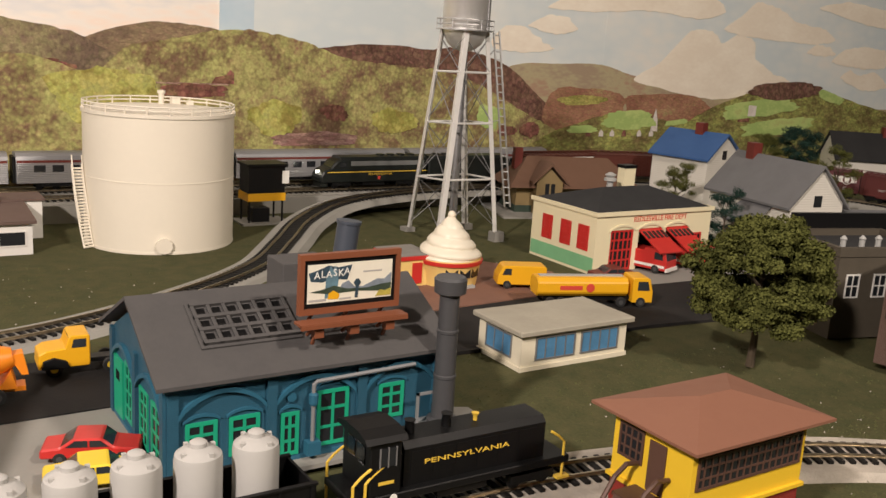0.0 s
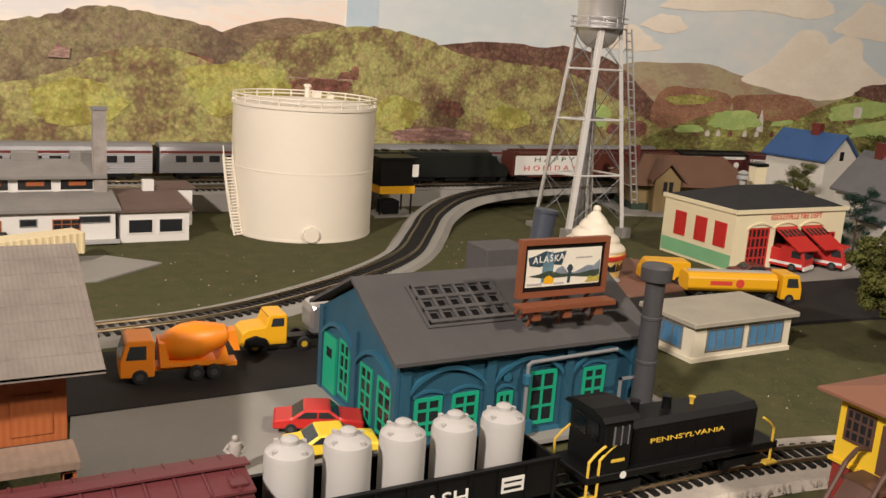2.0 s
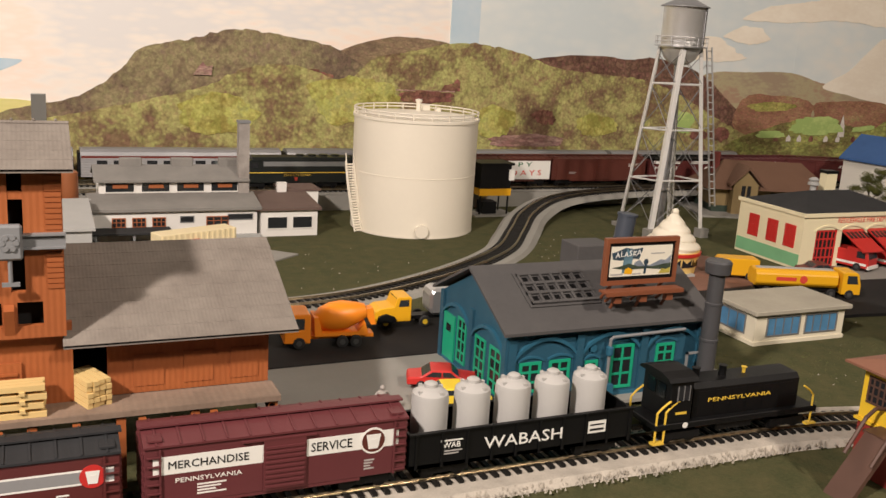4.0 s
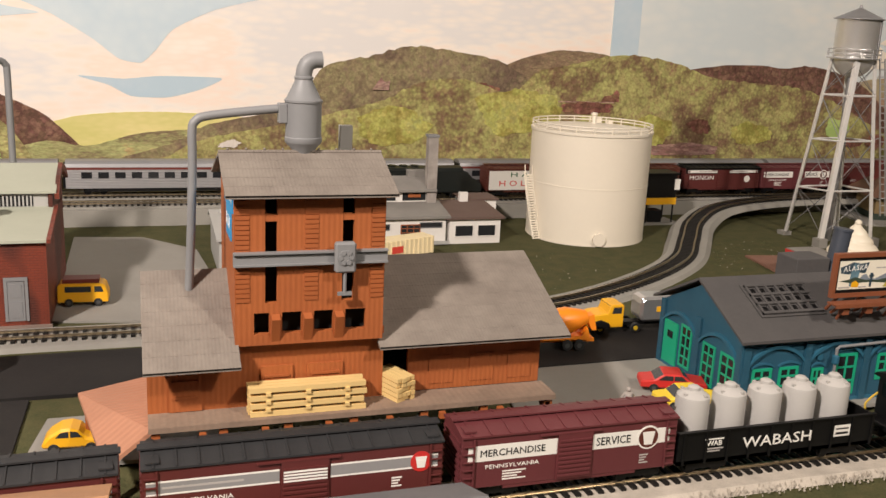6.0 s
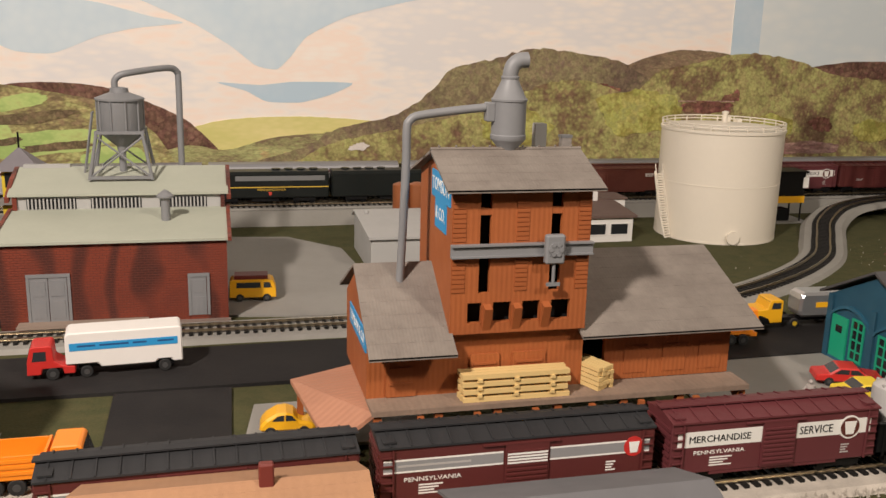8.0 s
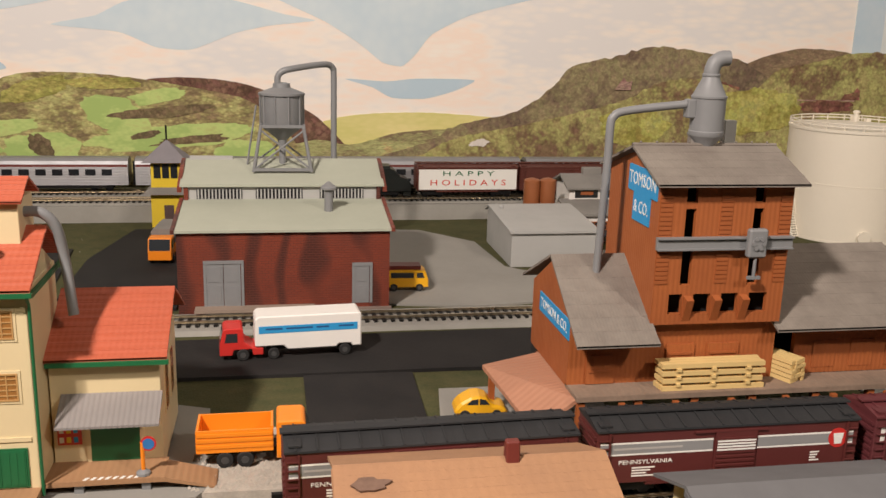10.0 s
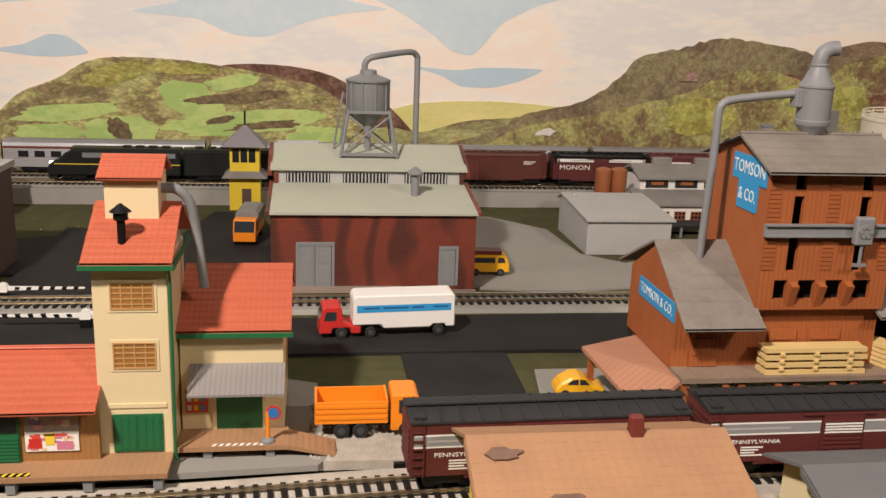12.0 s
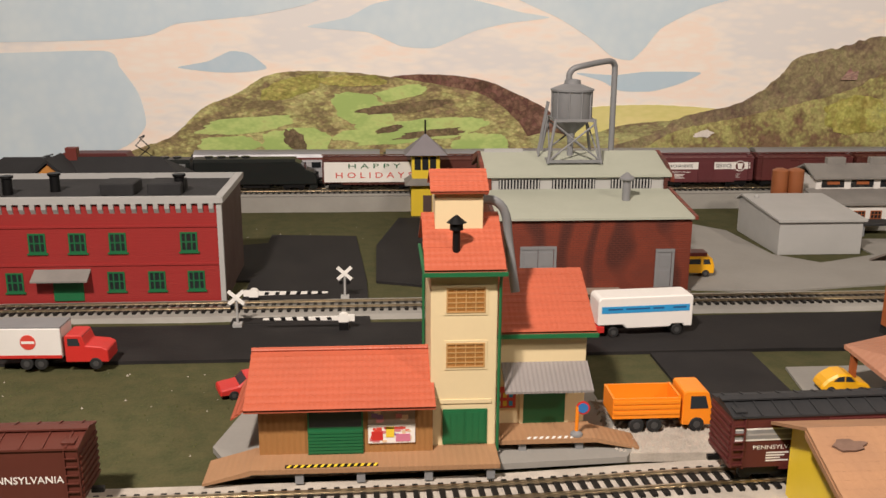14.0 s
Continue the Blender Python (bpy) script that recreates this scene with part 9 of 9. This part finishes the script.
def vehicle(name, label, x, y, z, turn, profile, width, paint, wheels, windows=(), category="truck", hub=None, bevel=0.07):
    """A toy vehicle: a side outline with rounded edges, set-in windows and turning-height wheels. Front is towards -x."""
    v = thing(name, label, category, x, y, z, turn)
    part("body", Shape().prism(profile, "y", -width / 2, width / 2), paint, v, bevel=bevel)
    for poly in windows:
        part("side_window", Shape().prism(poly, "y", -width / 2 - 0.012, -width / 2 + 0.02), CAR_WINDOW, v)
        part("side_window", Shape().prism(poly, "y", width / 2 - 0.02, width / 2 + 0.012), CAR_WINDOW, v)
    for wx, r in wheels:
        for sy in (-1, 1):
            y0 = sy * (width / 2 - 0.12) - 0.16
            w = part("wheel", Shape().wheel(wx, y0, r, r, 0.32, 16), TYRE, v)
            part("hub", Shape().wheel(wx, y0 - 0.02, r, r * 0.5, 0.36, 12), hub or DARK_HUB, w)
    return v


def windshield(v, pts, width):
    """A sloping front or rear pane between two points of the side outline."""
    (xa, za), (xb, zb) = pts
    n = Vector((zb - za, 0, xa - xb)).normalized() * 0.02
    k = width / 2 - 0.14
    a, b = Vector((xa, 0, za)), Vector((xb, 0, zb))
    q = [a + Vector((0, -k, 0)), a + Vector((0, k, 0)), b + Vector((0, k, 0)), b + Vector((0, -k, 0))]
    s = Shape().add([p - n for p in q] + [p + n for p in q], [(0, 1, 2, 3), (7, 6, 5, 4), (0, 4, 5, 1), (1, 5, 6, 2), (2, 6, 7, 3), (3, 7, 4, 0)])
    part("windshield", s, CAR_WINDOW, v)


CAB = [(0, 0.45), (0, 1.5), (0.35, 2.75), (0.55, 2.9), (2.0, 2.9), (2.1, 2.75), (2.1, 0.45)]
CAB_WIN = [(0.35, 1.65), (0.6, 2.55), (1.6, 2.55), (1.6, 1.65)]

# cement mixer
v = vehicle("cement_mixer", "orange cement mixer truck parked on the road", 3.3, 64.6, 0.31, -6, CAB, 2.6, ORANGE, [(1.2, 0.5), (4.7, 0.5), (5.8, 0.5)], [CAB_WIN])
windshield(v, ((0.02, 1.6), (0.33, 2.65)), 2.6)
part("chassis", Shape().box(2.0, 7.4, -0.6, 0.6, 0.6, 0.9), ORANGE, v)
part("cradle", Shape().prism([(2.5, 0.9), (2.4, 2.5), (2.75, 2.5), (3.1, 1.2), (6.0, 1.2), (6.6, 2.0), (6.9, 0.9)], "y", -1.0, 1.0), ORANGE, v)
drum = Shape()
ax = Vector((4.6, 0, 0.75)).normalized()
rings = [(0.0, 0.55), (0.5, 0.95), (1.4, 1.22), (2.4, 1.22), (3.6, 0.85), (4.2, 0.62)]
verts, faces = [], []
for d, r in rings:
    c = Vector((2.6, 0, 2.0)) + ax * d
    for k in range(18):
        a = 2 * math.pi * k / 18
        verts.append(c + Vector((-ax.z, 0, ax.x)) * (r * math.cos(a)) + Vector((0, 1, 0)) * (r * math.sin(a)))
for i in range(len(rings) - 1):
    for k in range(18):
        a, b = i * 18 + k, i * 18 + (k + 1) % 18
        faces.append((a, b, b + 18, a + 18))
faces += [tuple(range(18))[::-1], tuple(range(90, 108))]
part("drum", drum.add(verts, faces), ORANGE, v, "orange mixing drum", smooth=35)
part("chute", Shape().prism([(6.5, 2.9), (7.3, 3.0), (7.6, 1.6), (7.2, 1.6)], "y", -0.5, 0.5), ORANGE, v)

# yellow tractor with silver tank trailer
NOSE = [(0, 0.6), (0.05, 1.6), (0.5, 1.85), (1.7, 1.95), (1.95, 2.7), (2.1, 2.8), (3.2, 2.8), (3.3, 2.7), (3.3, 0.6)]
v = vehicle("tank_truck", "yellow tractor with a silver tank trailer on the road", 11.9, 67.6, 0.31, -3, NOSE, 2.3, YELLOW, [(1.0, 0.55), (4.6, 0.5), (8.3, 0.5), (9.3, 0.5)], [[(2.1, 1.95), (2.25, 2.55), (3.05, 2.55), (3.05, 1.95)]], hub=HUB_YELLOW)
windshield(v, ((1.75, 2.0), (1.97, 2.68)), 2.3)
part("fender", Shape().prism([(0.2, 0.6), (0.3, 1.2), (1.0, 1.4), (1.8, 1.1), (2.0, 0.6)], "y", -1.35, -1.1), BLACK, v, bevel=0.05)
part("chassis", Shape().box(3.3, 9.9, -0.5, 0.5, 0.6, 0.9), BLACK, v)
part("tank_body", Shape().prism([(5.2, 1.0), (5.0, 1.6), (5.0, 3.0), (5.3, 3.4), (9.6, 3.4), (9.9, 3.0), (9.9, 1.6), (9.7, 1.0)], "y", -1.15, 1.15), SILVER, v, "silver trailer tank", 0.25)
part("tag", Shape().box(6.6, 8.0, -1.19, -1.16, 2.0, 2.5), YELLOW, v)

# moving van lorry
v = vehicle("moving_van", "red tractor with a white trailer and blue stripe", -49.9, 65.5, 0.31, 4.5, [(0, 0.45), (0.05, 1.5), (0.3, 2.55), (0.5, 2.7), (1.7, 2.7), (1.85, 2.55), (1.95, 1.5), (2.5, 1.1), (3.4, 1.0), (3.4, 0.4), (2.6, 0.4), (2.5, 0.9), (1.1, 0.9), (1.0, 0.45)], 2.3, RED, [(1.8, 0.48), (4.2, 0.46), (9.9, 0.48)], [[(0.4, 1.55), (0.55, 2.3), (1.4, 2.3), (1.4, 1.55)]])
windshield(v, ((0.07, 1.6), (0.27, 2.45)), 2.3)
t = part("trailer", Shape().prism([(2.75, 1.1), (2.75, 3.35), (3.0, 3.6), (11.1, 3.6), (11.25, 3.4), (11.25, 0.75), (10.5, 0.75), (10.4, 1.0), (9.4, 1.0), (9.2, 0.75), (5.3, 0.75), (5.0, 1.1)], "y", -1.25, 1.25), mat("white_trailer", (0.80, 0.78, 0.74), 0.4, 0, 0.05, 300, 25, 0.03), v, "white box trailer", 0.1)
part("landing_frame", Shape().box(3.6, 5.2, -0.8, 0.8, 0.7, 1.1).box(9.2, 10.6, -0.9, 0.9, 0.45, 0.9), BLACK, v)
part("stripe", Shape().box(3.05, 10.9, -1.275, -1.25, 2.2, 2.8), SIGN_BLUE, t, "blue side stripe")
for x0, x1 in ((3.6, 4.9), (5.2, 7.3), (7.6, 8.6), (9.4, 10.6)):
    part("text_bar", Shape().box(x0, x1, -1.285, -1.275, 2.48, 2.62), mat("dark_blue_text", (0.02, 0.09, 0.24), 0.5), t)

# tipper truck
v = vehicle("tipper_truck", "orange tipper truck facing away from the station", -43.3, 48.1, 0.05, 180, CAB, 2.5, ORANGE, [(1.1, 0.52), (4.0, 0.52), (5.2, 0.52)], [CAB_WIN])
windshield(v, ((0.02, 1.6), (0.33, 2.65)), 2.5)
part("chassis", Shape().box(2.0, 6.4, -0.6, 0.6, 0.6, 1.0), BLACK, v)
bed = part("tipper_body", Shape().box(2.3, 6.9, -1.3, 1.3, 1.05, 1.2).box(2.3, 6.9, -1.3, -1.18, 1.2, 2.5).box(2.3, 6.9, 1.18, 1.3, 1.2, 2.5).box(2.3, 2.45, -1.18, 1.18, 1.2, 2.6).box(6.75, 6.9, -1.18, 1.18, 1.2, 2.5), ORANGE, v, "orange ribbed tipper body")
for z in (1.35, 1.75, 2.1):
    for y in (1.3, -1.36):
        part("rib", Shape().box(2.35, 6.85, y, y + 0.06, z, z + 0.2), ORANGE, bed)

# delivery truck with white box
v = vehicle("box_truck", "red delivery truck with a white box body", -86.6, 60.8, 0.31, 178, NOSE, 2.3, RED, [(1.0, 0.5), (5.2, 0.5), (6.3, 0.5)], [[(2.1, 1.95), (2.25, 2.55), (3.05, 2.55), (3.05, 1.95)]])
windshield(v, ((1.75, 2.0), (1.97, 2.68)), 2.3)
part("chassis", Shape().box(3.3, 8.6, -0.5, 0.5, 0.6, 0.9), BLACK, v)
t = part("box_body", Shape().box(3.5, 8.7, -1.25, 1.25, 1.0, 3.4), WHITE, v, "white box body", 0.05)
part("roof_panel", Shape().box(3.5, 8.7, -1.2, 1.2, 3.4, 3.5), GREY, t)
part("roundel", Shape().tube([(6.0, 1.25, 2.3), (6.0, 1.28, 2.3)], 0.6, 18), LETTER_RED, t)
part("roundel_bar", Shape().box(5.5, 6.5, 1.28, 1.29, 2.2, 2.4), SIGN_WHITE, t)
part("skirt", Shape().box(3.5, 8.7, 1.25, 1.27, 1.0, 1.25), RED, t)

# covered lorry beside the factory
v = vehicle("covered_lorry", "orange lorry with a grey tarpaulin cover", -57.9, 95.0, 0.28, 86, CAB, 2.5, ORANGE, [(1.1, 0.5), (5.5, 0.5)], [CAB_WIN])
windshield(v, ((0.0, 1.55), (0.36, 2.75)), 2.5)
part("bed", Shape().box(2.2, 7.6, -1.3, 1.3, 0.9, 1.9), ORANGE, v)
part("tarpaulin", Shape().prism([(-1.3, 1.9), (1.3, 1.9), (1.3, 3.2), (0.9, 3.5), (-0.9, 3.5), (-1.3, 3.2)], "x", 2.3, 7.6), ROOF_GREY, v, "grey tarpaulin", 0.05)

# white stake trailer near the dairy
v = vehicle("stake_trailer", "cream ribbed trailer parked on a pale pad", 5.4, 96.6, 0.2, 201, [(0, 0.9), (0, 2.9), (9.0, 2.9), (9.0, 0.9)], 2.4, CREAM, [(1.6, 0.48), (2.7, 0.48)], [])
for k in range(14):
    part("rib", Shape().box(0.2 + k * 0.65, 0.4 + k * 0.65, 1.2, 1.27, 0.9, 2.9), CREAM, v)
part("emblem", Shape().box(4.6, 6.2, 1.2, 1.28, 1.4, 2.2), LETTER_RED, v)
sheet("lot_pad", [(-8, 90), (6, 89), (12.5, 94), (8, 98), (-8, 99)], 0.18, CONCRETE, "pale grey trailer pad", 0.24)

# tanker, vans, cars
v = vehicle("fuel_tanker", "yellow articulated fuel tanker passing the fire station", 66.6, 65.4, 0.31, 160, CAB, 2.5, YELLOW, [(1.2, 0.5), (3.2, 0.5), (9.2, 0.5), (10.3, 0.5)], [CAB_WIN])
windshield(v, ((0.02, 1.6), (0.33, 2.65)), 2.5)
part("chassis", Shape().box(2.0, 10.8, -0.6, 0.6, 0.6, 0.95), BLACK, v)
t = part("tank_body", Shape().prism([(-1.2, 1.4), (-0.8, 1.0), (0.8, 1.0), (1.2, 1.4), (1.2, 2.4), (0.8, 2.8), (-0.8, 2.8), (-1.2, 2.4)], "x", 2.5, 11.6), YELLOW, v, "yellow tank body", 0.1)
part("emblem", Shape().tube([(6.4, 1.2, 1.9), (6.4, 1.24, 1.9)], 0.42, 14).box(7.2, 9.4, 1.2, 1.23, 1.7, 2.1), LETTER_RED, t)
part("catwalk", Shape().box(2.8, 11.2, -0.3, 0.3, 2.8, 2.9), LIGHT_GREY, t)
VAN = [(0, 0.4), (0.05, 1.3), (0.5, 2.2), (0.8, 2.35), (4.8, 2.35), (5.0, 2.2), (5.05, 0.4)]
v = vehicle("yellow_van", "yellow delivery van on the brown plaza", 56.2, 76.2, 0.27, -24, VAN, 2.1, YELLOW, [(1.0, 0.42), (3.9, 0.42)], [[(0.45, 1.4), (0.75, 2.05), (1.4, 2.05), (1.4, 1.4)]], "van")
BUS = [(0, 0.4), (0.0, 1.2), (0.25, 2.0), (0.5, 2.2), (4.2, 2.2), (4.45, 2.0), (4.5, 0.4)]
v = vehicle("camper_van", "yellow camper van beside the brick factory", -30.2, 83.8, 0.22, 177, BUS, 2.0, YELLOW, [(0.9, 0.4), (3.5, 0.4)], [[(0.4, 1.4), (0.6, 1.95), (1.2, 1.95), (1.2, 1.4)], [(1.5, 1.4), (1.5, 1.95), (3.8, 1.95), (3.8, 1.4)]], "van")
part("roof_rack", Shape().box(0.8, 4.0, -0.8, 0.8, 2.22, 2.6), DARK_RED, v)
SEDAN = [(0, 0.35), (0.05, 0.85), (1.4, 1.0), (2.0, 1.5), (3.5, 1.5), (4.2, 1.0), (5.2, 0.9), (5.25, 0.35)]
SED_WIN = [[(1.65, 1.02), (2.1, 1.4), (2.65, 1.4), (2.65, 1.02)], [(2.75, 1.02), (2.75, 1.4), (3.4, 1.4), (3.9, 1.02)]]


def sedan(label, x, y, z, turn, paint, name="car"):
    v = vehicle(name, label, x, y, z, turn, SEDAN, 2.0, paint, [(1.0, 0.36), (4.2, 0.36)], SED_WIN, "car", bevel=0.1)
    windshield(v, ((1.45, 1.03), (1.97, 1.46)), 2.0)
    windshield(v, ((4.15, 1.03), (3.53, 1.46)), 2.0)
    return v


sedan("bright red toy car beside the engine house", 15.0, 52.6, 0.22, 160, RED)
sedan("yellow and black toy sports car near the siding", 14.6, 49.8, 0.2, 170, LEMON)
sedan("red toy car in front of the fire station", 72.6, 73.2, 0.27, 165, DARK_RED)
sedan("red toy car behind the freight station", -77.5, 54.5, 0.0, 20, RED)
BEETLE = [(0, 0.35), (0.1, 0.75), (0.5, 0.95), (1.1, 1.05), (1.5, 1.5), (2.0, 1.68), (2.6, 1.62), (3.3, 1.2), (3.7, 0.75), (3.75, 0.35)]
v = vehicle("beetle_car", "yellow beetle-shaped toy car on the grey patch", -29.6, 52.4, 0.22, 176, BEETLE, 1.8, YELLOW, [(0.8, 0.36), (3.0, 0.36)], [[(1.3, 1.1), (1.6, 1.45), (2.0, 1.52), (2.0, 1.1)], [(2.1, 1.1), (2.1, 1.52), (2.55, 1.45), (2.9, 1.1)]], "car", bevel=0.16)
for x, y, turn in ((78.4, 73.6, 108), (84.2, 73.0, 112)):
    f = vehicle("fire_engine", "red fire engine pulling out of its bay", x, y, 0.3, turn, [(0, 0.4), (0, 1.6), (0.3, 2.6), (0.5, 2.75), (2.8, 2.75), (2.8, 2.4), (7.0, 2.4), (7.0, 0.4)], 2.6, RED, [(1.3, 0.5), (5.4, 0.5)], [[(0.4, 1.6), (0.6, 2.4), (1.5, 2.4), (1.5, 1.6)]], "fire engine")
    windshield(f, ((0.0, 1.6), (0.3, 2.55)), 2.6)
    part("bumper", Shape().box(-0.15, 0.1, -1.3, 1.3, 0.35, 0.75), SIGN_WHITE, f)
    part("side_band", Shape().box(0.2, 7.0, -1.33, -1.3, 0.7, 1.0).box(0.2, 7.0, 1.3, 1.33, 0.7, 1.0), SIGN_WHITE, f)


# ---- level crossing ----
def crossbuck(x, y, turn, h):
    c = thing("crossbuck", "white railway crossing sign on a grey post", "sign", x, y, 0.1, turn, "crossing signs")
    part("post", Shape().cyl((0, 0, 0), (0, 0, h), 0.11, 8), LIGHT_GREY, c)
    part("base", Shape().box(-0.4, 0.4, -0.4, 0.4, 0, 0.5), LIGHT_GREY, c)
    for sgn in (-1, 1):
        m = Matrix.Translation((0, -0.14, h)) @ Matrix.Rotation(sgn * radians(42), 4, "Y")
        part("board", Shape().box(-0.9, 0.9, -0.05 - 0.03 * sgn, 0.01 - 0.03 * sgn, -0.17, 0.17).moved(m), SIGN_WHITE, c)
    part("lamp", Shape().tube([(-0.35, -0.2, h - 0.9), (-0.35, 0.0, h - 0.9)], 0.2, 10).tube([(0.35, -0.2, h - 0.9), (0.35, 0.0, h - 0.9)], 0.2, 10), BLACK, c)


crossbuck(-78.2, 69.4, 0, 2.9)
crossbuck(-69.0, 77.0, 0, 2.8)


def barrier(x, y, turn, length):
    c = thing("crossing_gate", "white striped crossing gate lowered over the road", "gate", x, y, 0.1, turn, "crossing gates")
    part("stand", Shape().box(-0.4, 0.4, -0.4, 0.4, 0, 0.9), BLACK, c)
    part("drum", Shape().tube([(0, -0.3, 1.2), (0, 0.3, 1.2)], 0.5, 14).box(-0.95, -0.2, -0.16, 0.16, 0.95, 1.5), SIGN_WHITE, c)
    part("arm", Shape().prism([(0, 1.0), (length, 1.15), (length, 1.28), (0, 1.4)], "y", -0.1, 0.1), SIGN_WHITE, c)
    for k in range(6):
        u = 1.0 + k * (length - 1.0) / 6
        part("arm_stripe", Shape().prism([(u, 1.06), (u + 0.4, 1.07), (u + 0.5, 1.34), (u + 0.1, 1.36)], "y", -0.115, 0.115), BLACK, c)


barrier(-77.6, 75.9, 0, 7.0)
barrier(-68.8, 68.2, 180, 7.0)


def signal_cabin():
    c = thing("signal_cabin", "black lineside signal cabin with a yellow band on posts", "cabin", 46.0, 113.4, 0)
    part("cabin", Shape().box(-2.4, 2.4, -1.6, 1.6, 4.0, 7.4), BLACK, c)
    part("yellow_band", Shape().box(-2.5, 2.5, -1.7, 1.7, 3.0, 4.0), YELLOW, c)
    part("roof", Shape().box(-2.7, 2.7, -1.9, 1.9, 7.4, 7.7), BLACK, c)
    for x in (-2.2, 2.2):
        for y in (-1.4, 1.4):
            part("post", Shape().cyl((x, y, 0), (x, y, 3.0), 0.13, 6), BLACK, c)
    part("base_slab", Shape().box(-3.2, 3.2, -2.2, 2.2, -0.1, 0.25), CONCRETE, c)
    part("relay_box", Shape().box(-1.6, 0.6, -1.2, 0.8, 0.25, 2.0), BLACK, c)
    part("nameplate", Shape().box(2.0, 2.9, -1.75, -1.7, 5.2, 6.8), SIGN_WHITE, c)


signal_cabin()

# trackside figurine
fig = Shape()
fig.lathe(-0.14, 0, [(0.14, 0.1), (0.16, 0.9), (0.2, 1.0)], 8).lathe(0.14, 0, [(0.14, 0.1), (0.16, 0.9), (0.2, 1.0)], 8)
fig.lathe(0, 0, [(0.3, 0.95), (0.36, 1.4), (0.3, 1.65), (0.1, 1.7)], 10).ball((0, 0, 1.9), 0.18, 10, 6)
fig.tube([(-0.3, 0, 1.6), (-0.52, 0.05, 1.3), (-0.28, -0.15, 1.1)], 0.1, 6).tube([(0.3, 0, 1.6), (0.52, 0.05, 1.3), (0.28, -0.15, 1.1)], 0.1, 6)
fig.box(-0.5, 0.5, -0.35, 0.35, -0.3, 0.1)
solid("figurine", fig.moved(Matrix.Translation((6.4, 49.6, 0.35))), mat("figurine_paint", (0.40, 0.36, 0.33), 0.6, 0, 0.3, 80, 40, 0), "small painted plastic figurine standing on a base", "figurine", smooth=40)

# loose gravel under the tipper and scatter on the lawn
rnd = random.Random(5)
s = Shape()
for k in range(1500):
    x, y = rnd.uniform(-50.5, -40.5), rnd.uniform(44.2, 52.5)
    r = rnd.uniform(0.07, 0.17)
    s.add([(x - r, y - r, 0.0), (x + r, y - r * 0.6, 0.0), (x + r * 0.3, y + r, 0.0), (x, y, r * 1.3)], [(0, 1, 3), (1, 2, 3), (2, 0, 3)])
solid("gravel_patch", Shape().prism([(-50.6, 44), (-41, 43.8), (-40.6, 52), (-50, 52.4)], "z", -0.6, 0.02), GRAVEL, "pale gravel patch beside the station", "gravel", "structure")
solid("gravel_stones", s, GRAVEL, "loose pale gravel stones", "gravel", "stuff")
s = Shape()
for k in range(2600):
    x, y = rnd.uniform(-90, 48), FRONT_Y - 2.6 + rnd.uniform(-1.2, 0.9)
    if x < -40:
        y -= 2.0 * min((-40 - x) / 22, 1)
    r = rnd.uniform(0.05, 0.12)
    s.add([(x - r, y - r, -0.5), (x + r, y - r * 0.6, -0.5), (x + r * 0.3, y + r, -0.5), (x, y, -0.36 + r)], [(0, 1, 3), (1, 2, 3), (2, 0, 3)])
solid("ballast_stones", s, GRAVEL, "loose pale ballast along the siding", "gravel", "stuff")


# tiny pale litter and tufts in the flocked lawn
s, tuft = Shape(), Shape()
rnd = random.Random(12)
for k in range(9000):
    lawn = rnd.choice(((-12, 30, 72, 98), (36, 75, 36, 54), (40, 66, 84, 100), (-12, 14, 98, 118), (36, 60, 58, 66), (-110, -70, 46, 60), (-100, -60, 90, 112), (50, 72, 28, 40)))
    x, y = rnd.uniform(*lawn[:2]), rnd.uniform(*lawn[2:])
    z = ground_z(x, y) - 0.02
    r = rnd.uniform(0.05, 0.13)
    into = s if k % 22 == 0 else tuft
    a = rnd.uniform(0, 6.28)
    q = [(x + r * math.cos(a + i * 2.09), y + r * math.sin(a + i * 2.09), z) for i in range(3)] + [(x, y, z + r * rnd.uniform(0.6, 1.3))]
    into.add(q, [(0, 1, 3), (1, 2, 3), (2, 0, 3)])
solid("lawn_litter", s, GRAVEL, "tiny pale specks of litter on the lawn", "gravel", "stuff")
solid("lawn_tufts", tuft, mat("tuft_flock", (0.10, 0.105, 0.042), 0.95, 0, 0.6, 300, 40, 0.3, (0.06, 0.06, 0.03), 0.1), "small olive tufts of flocked grass", "grass", "stuff")
motions()
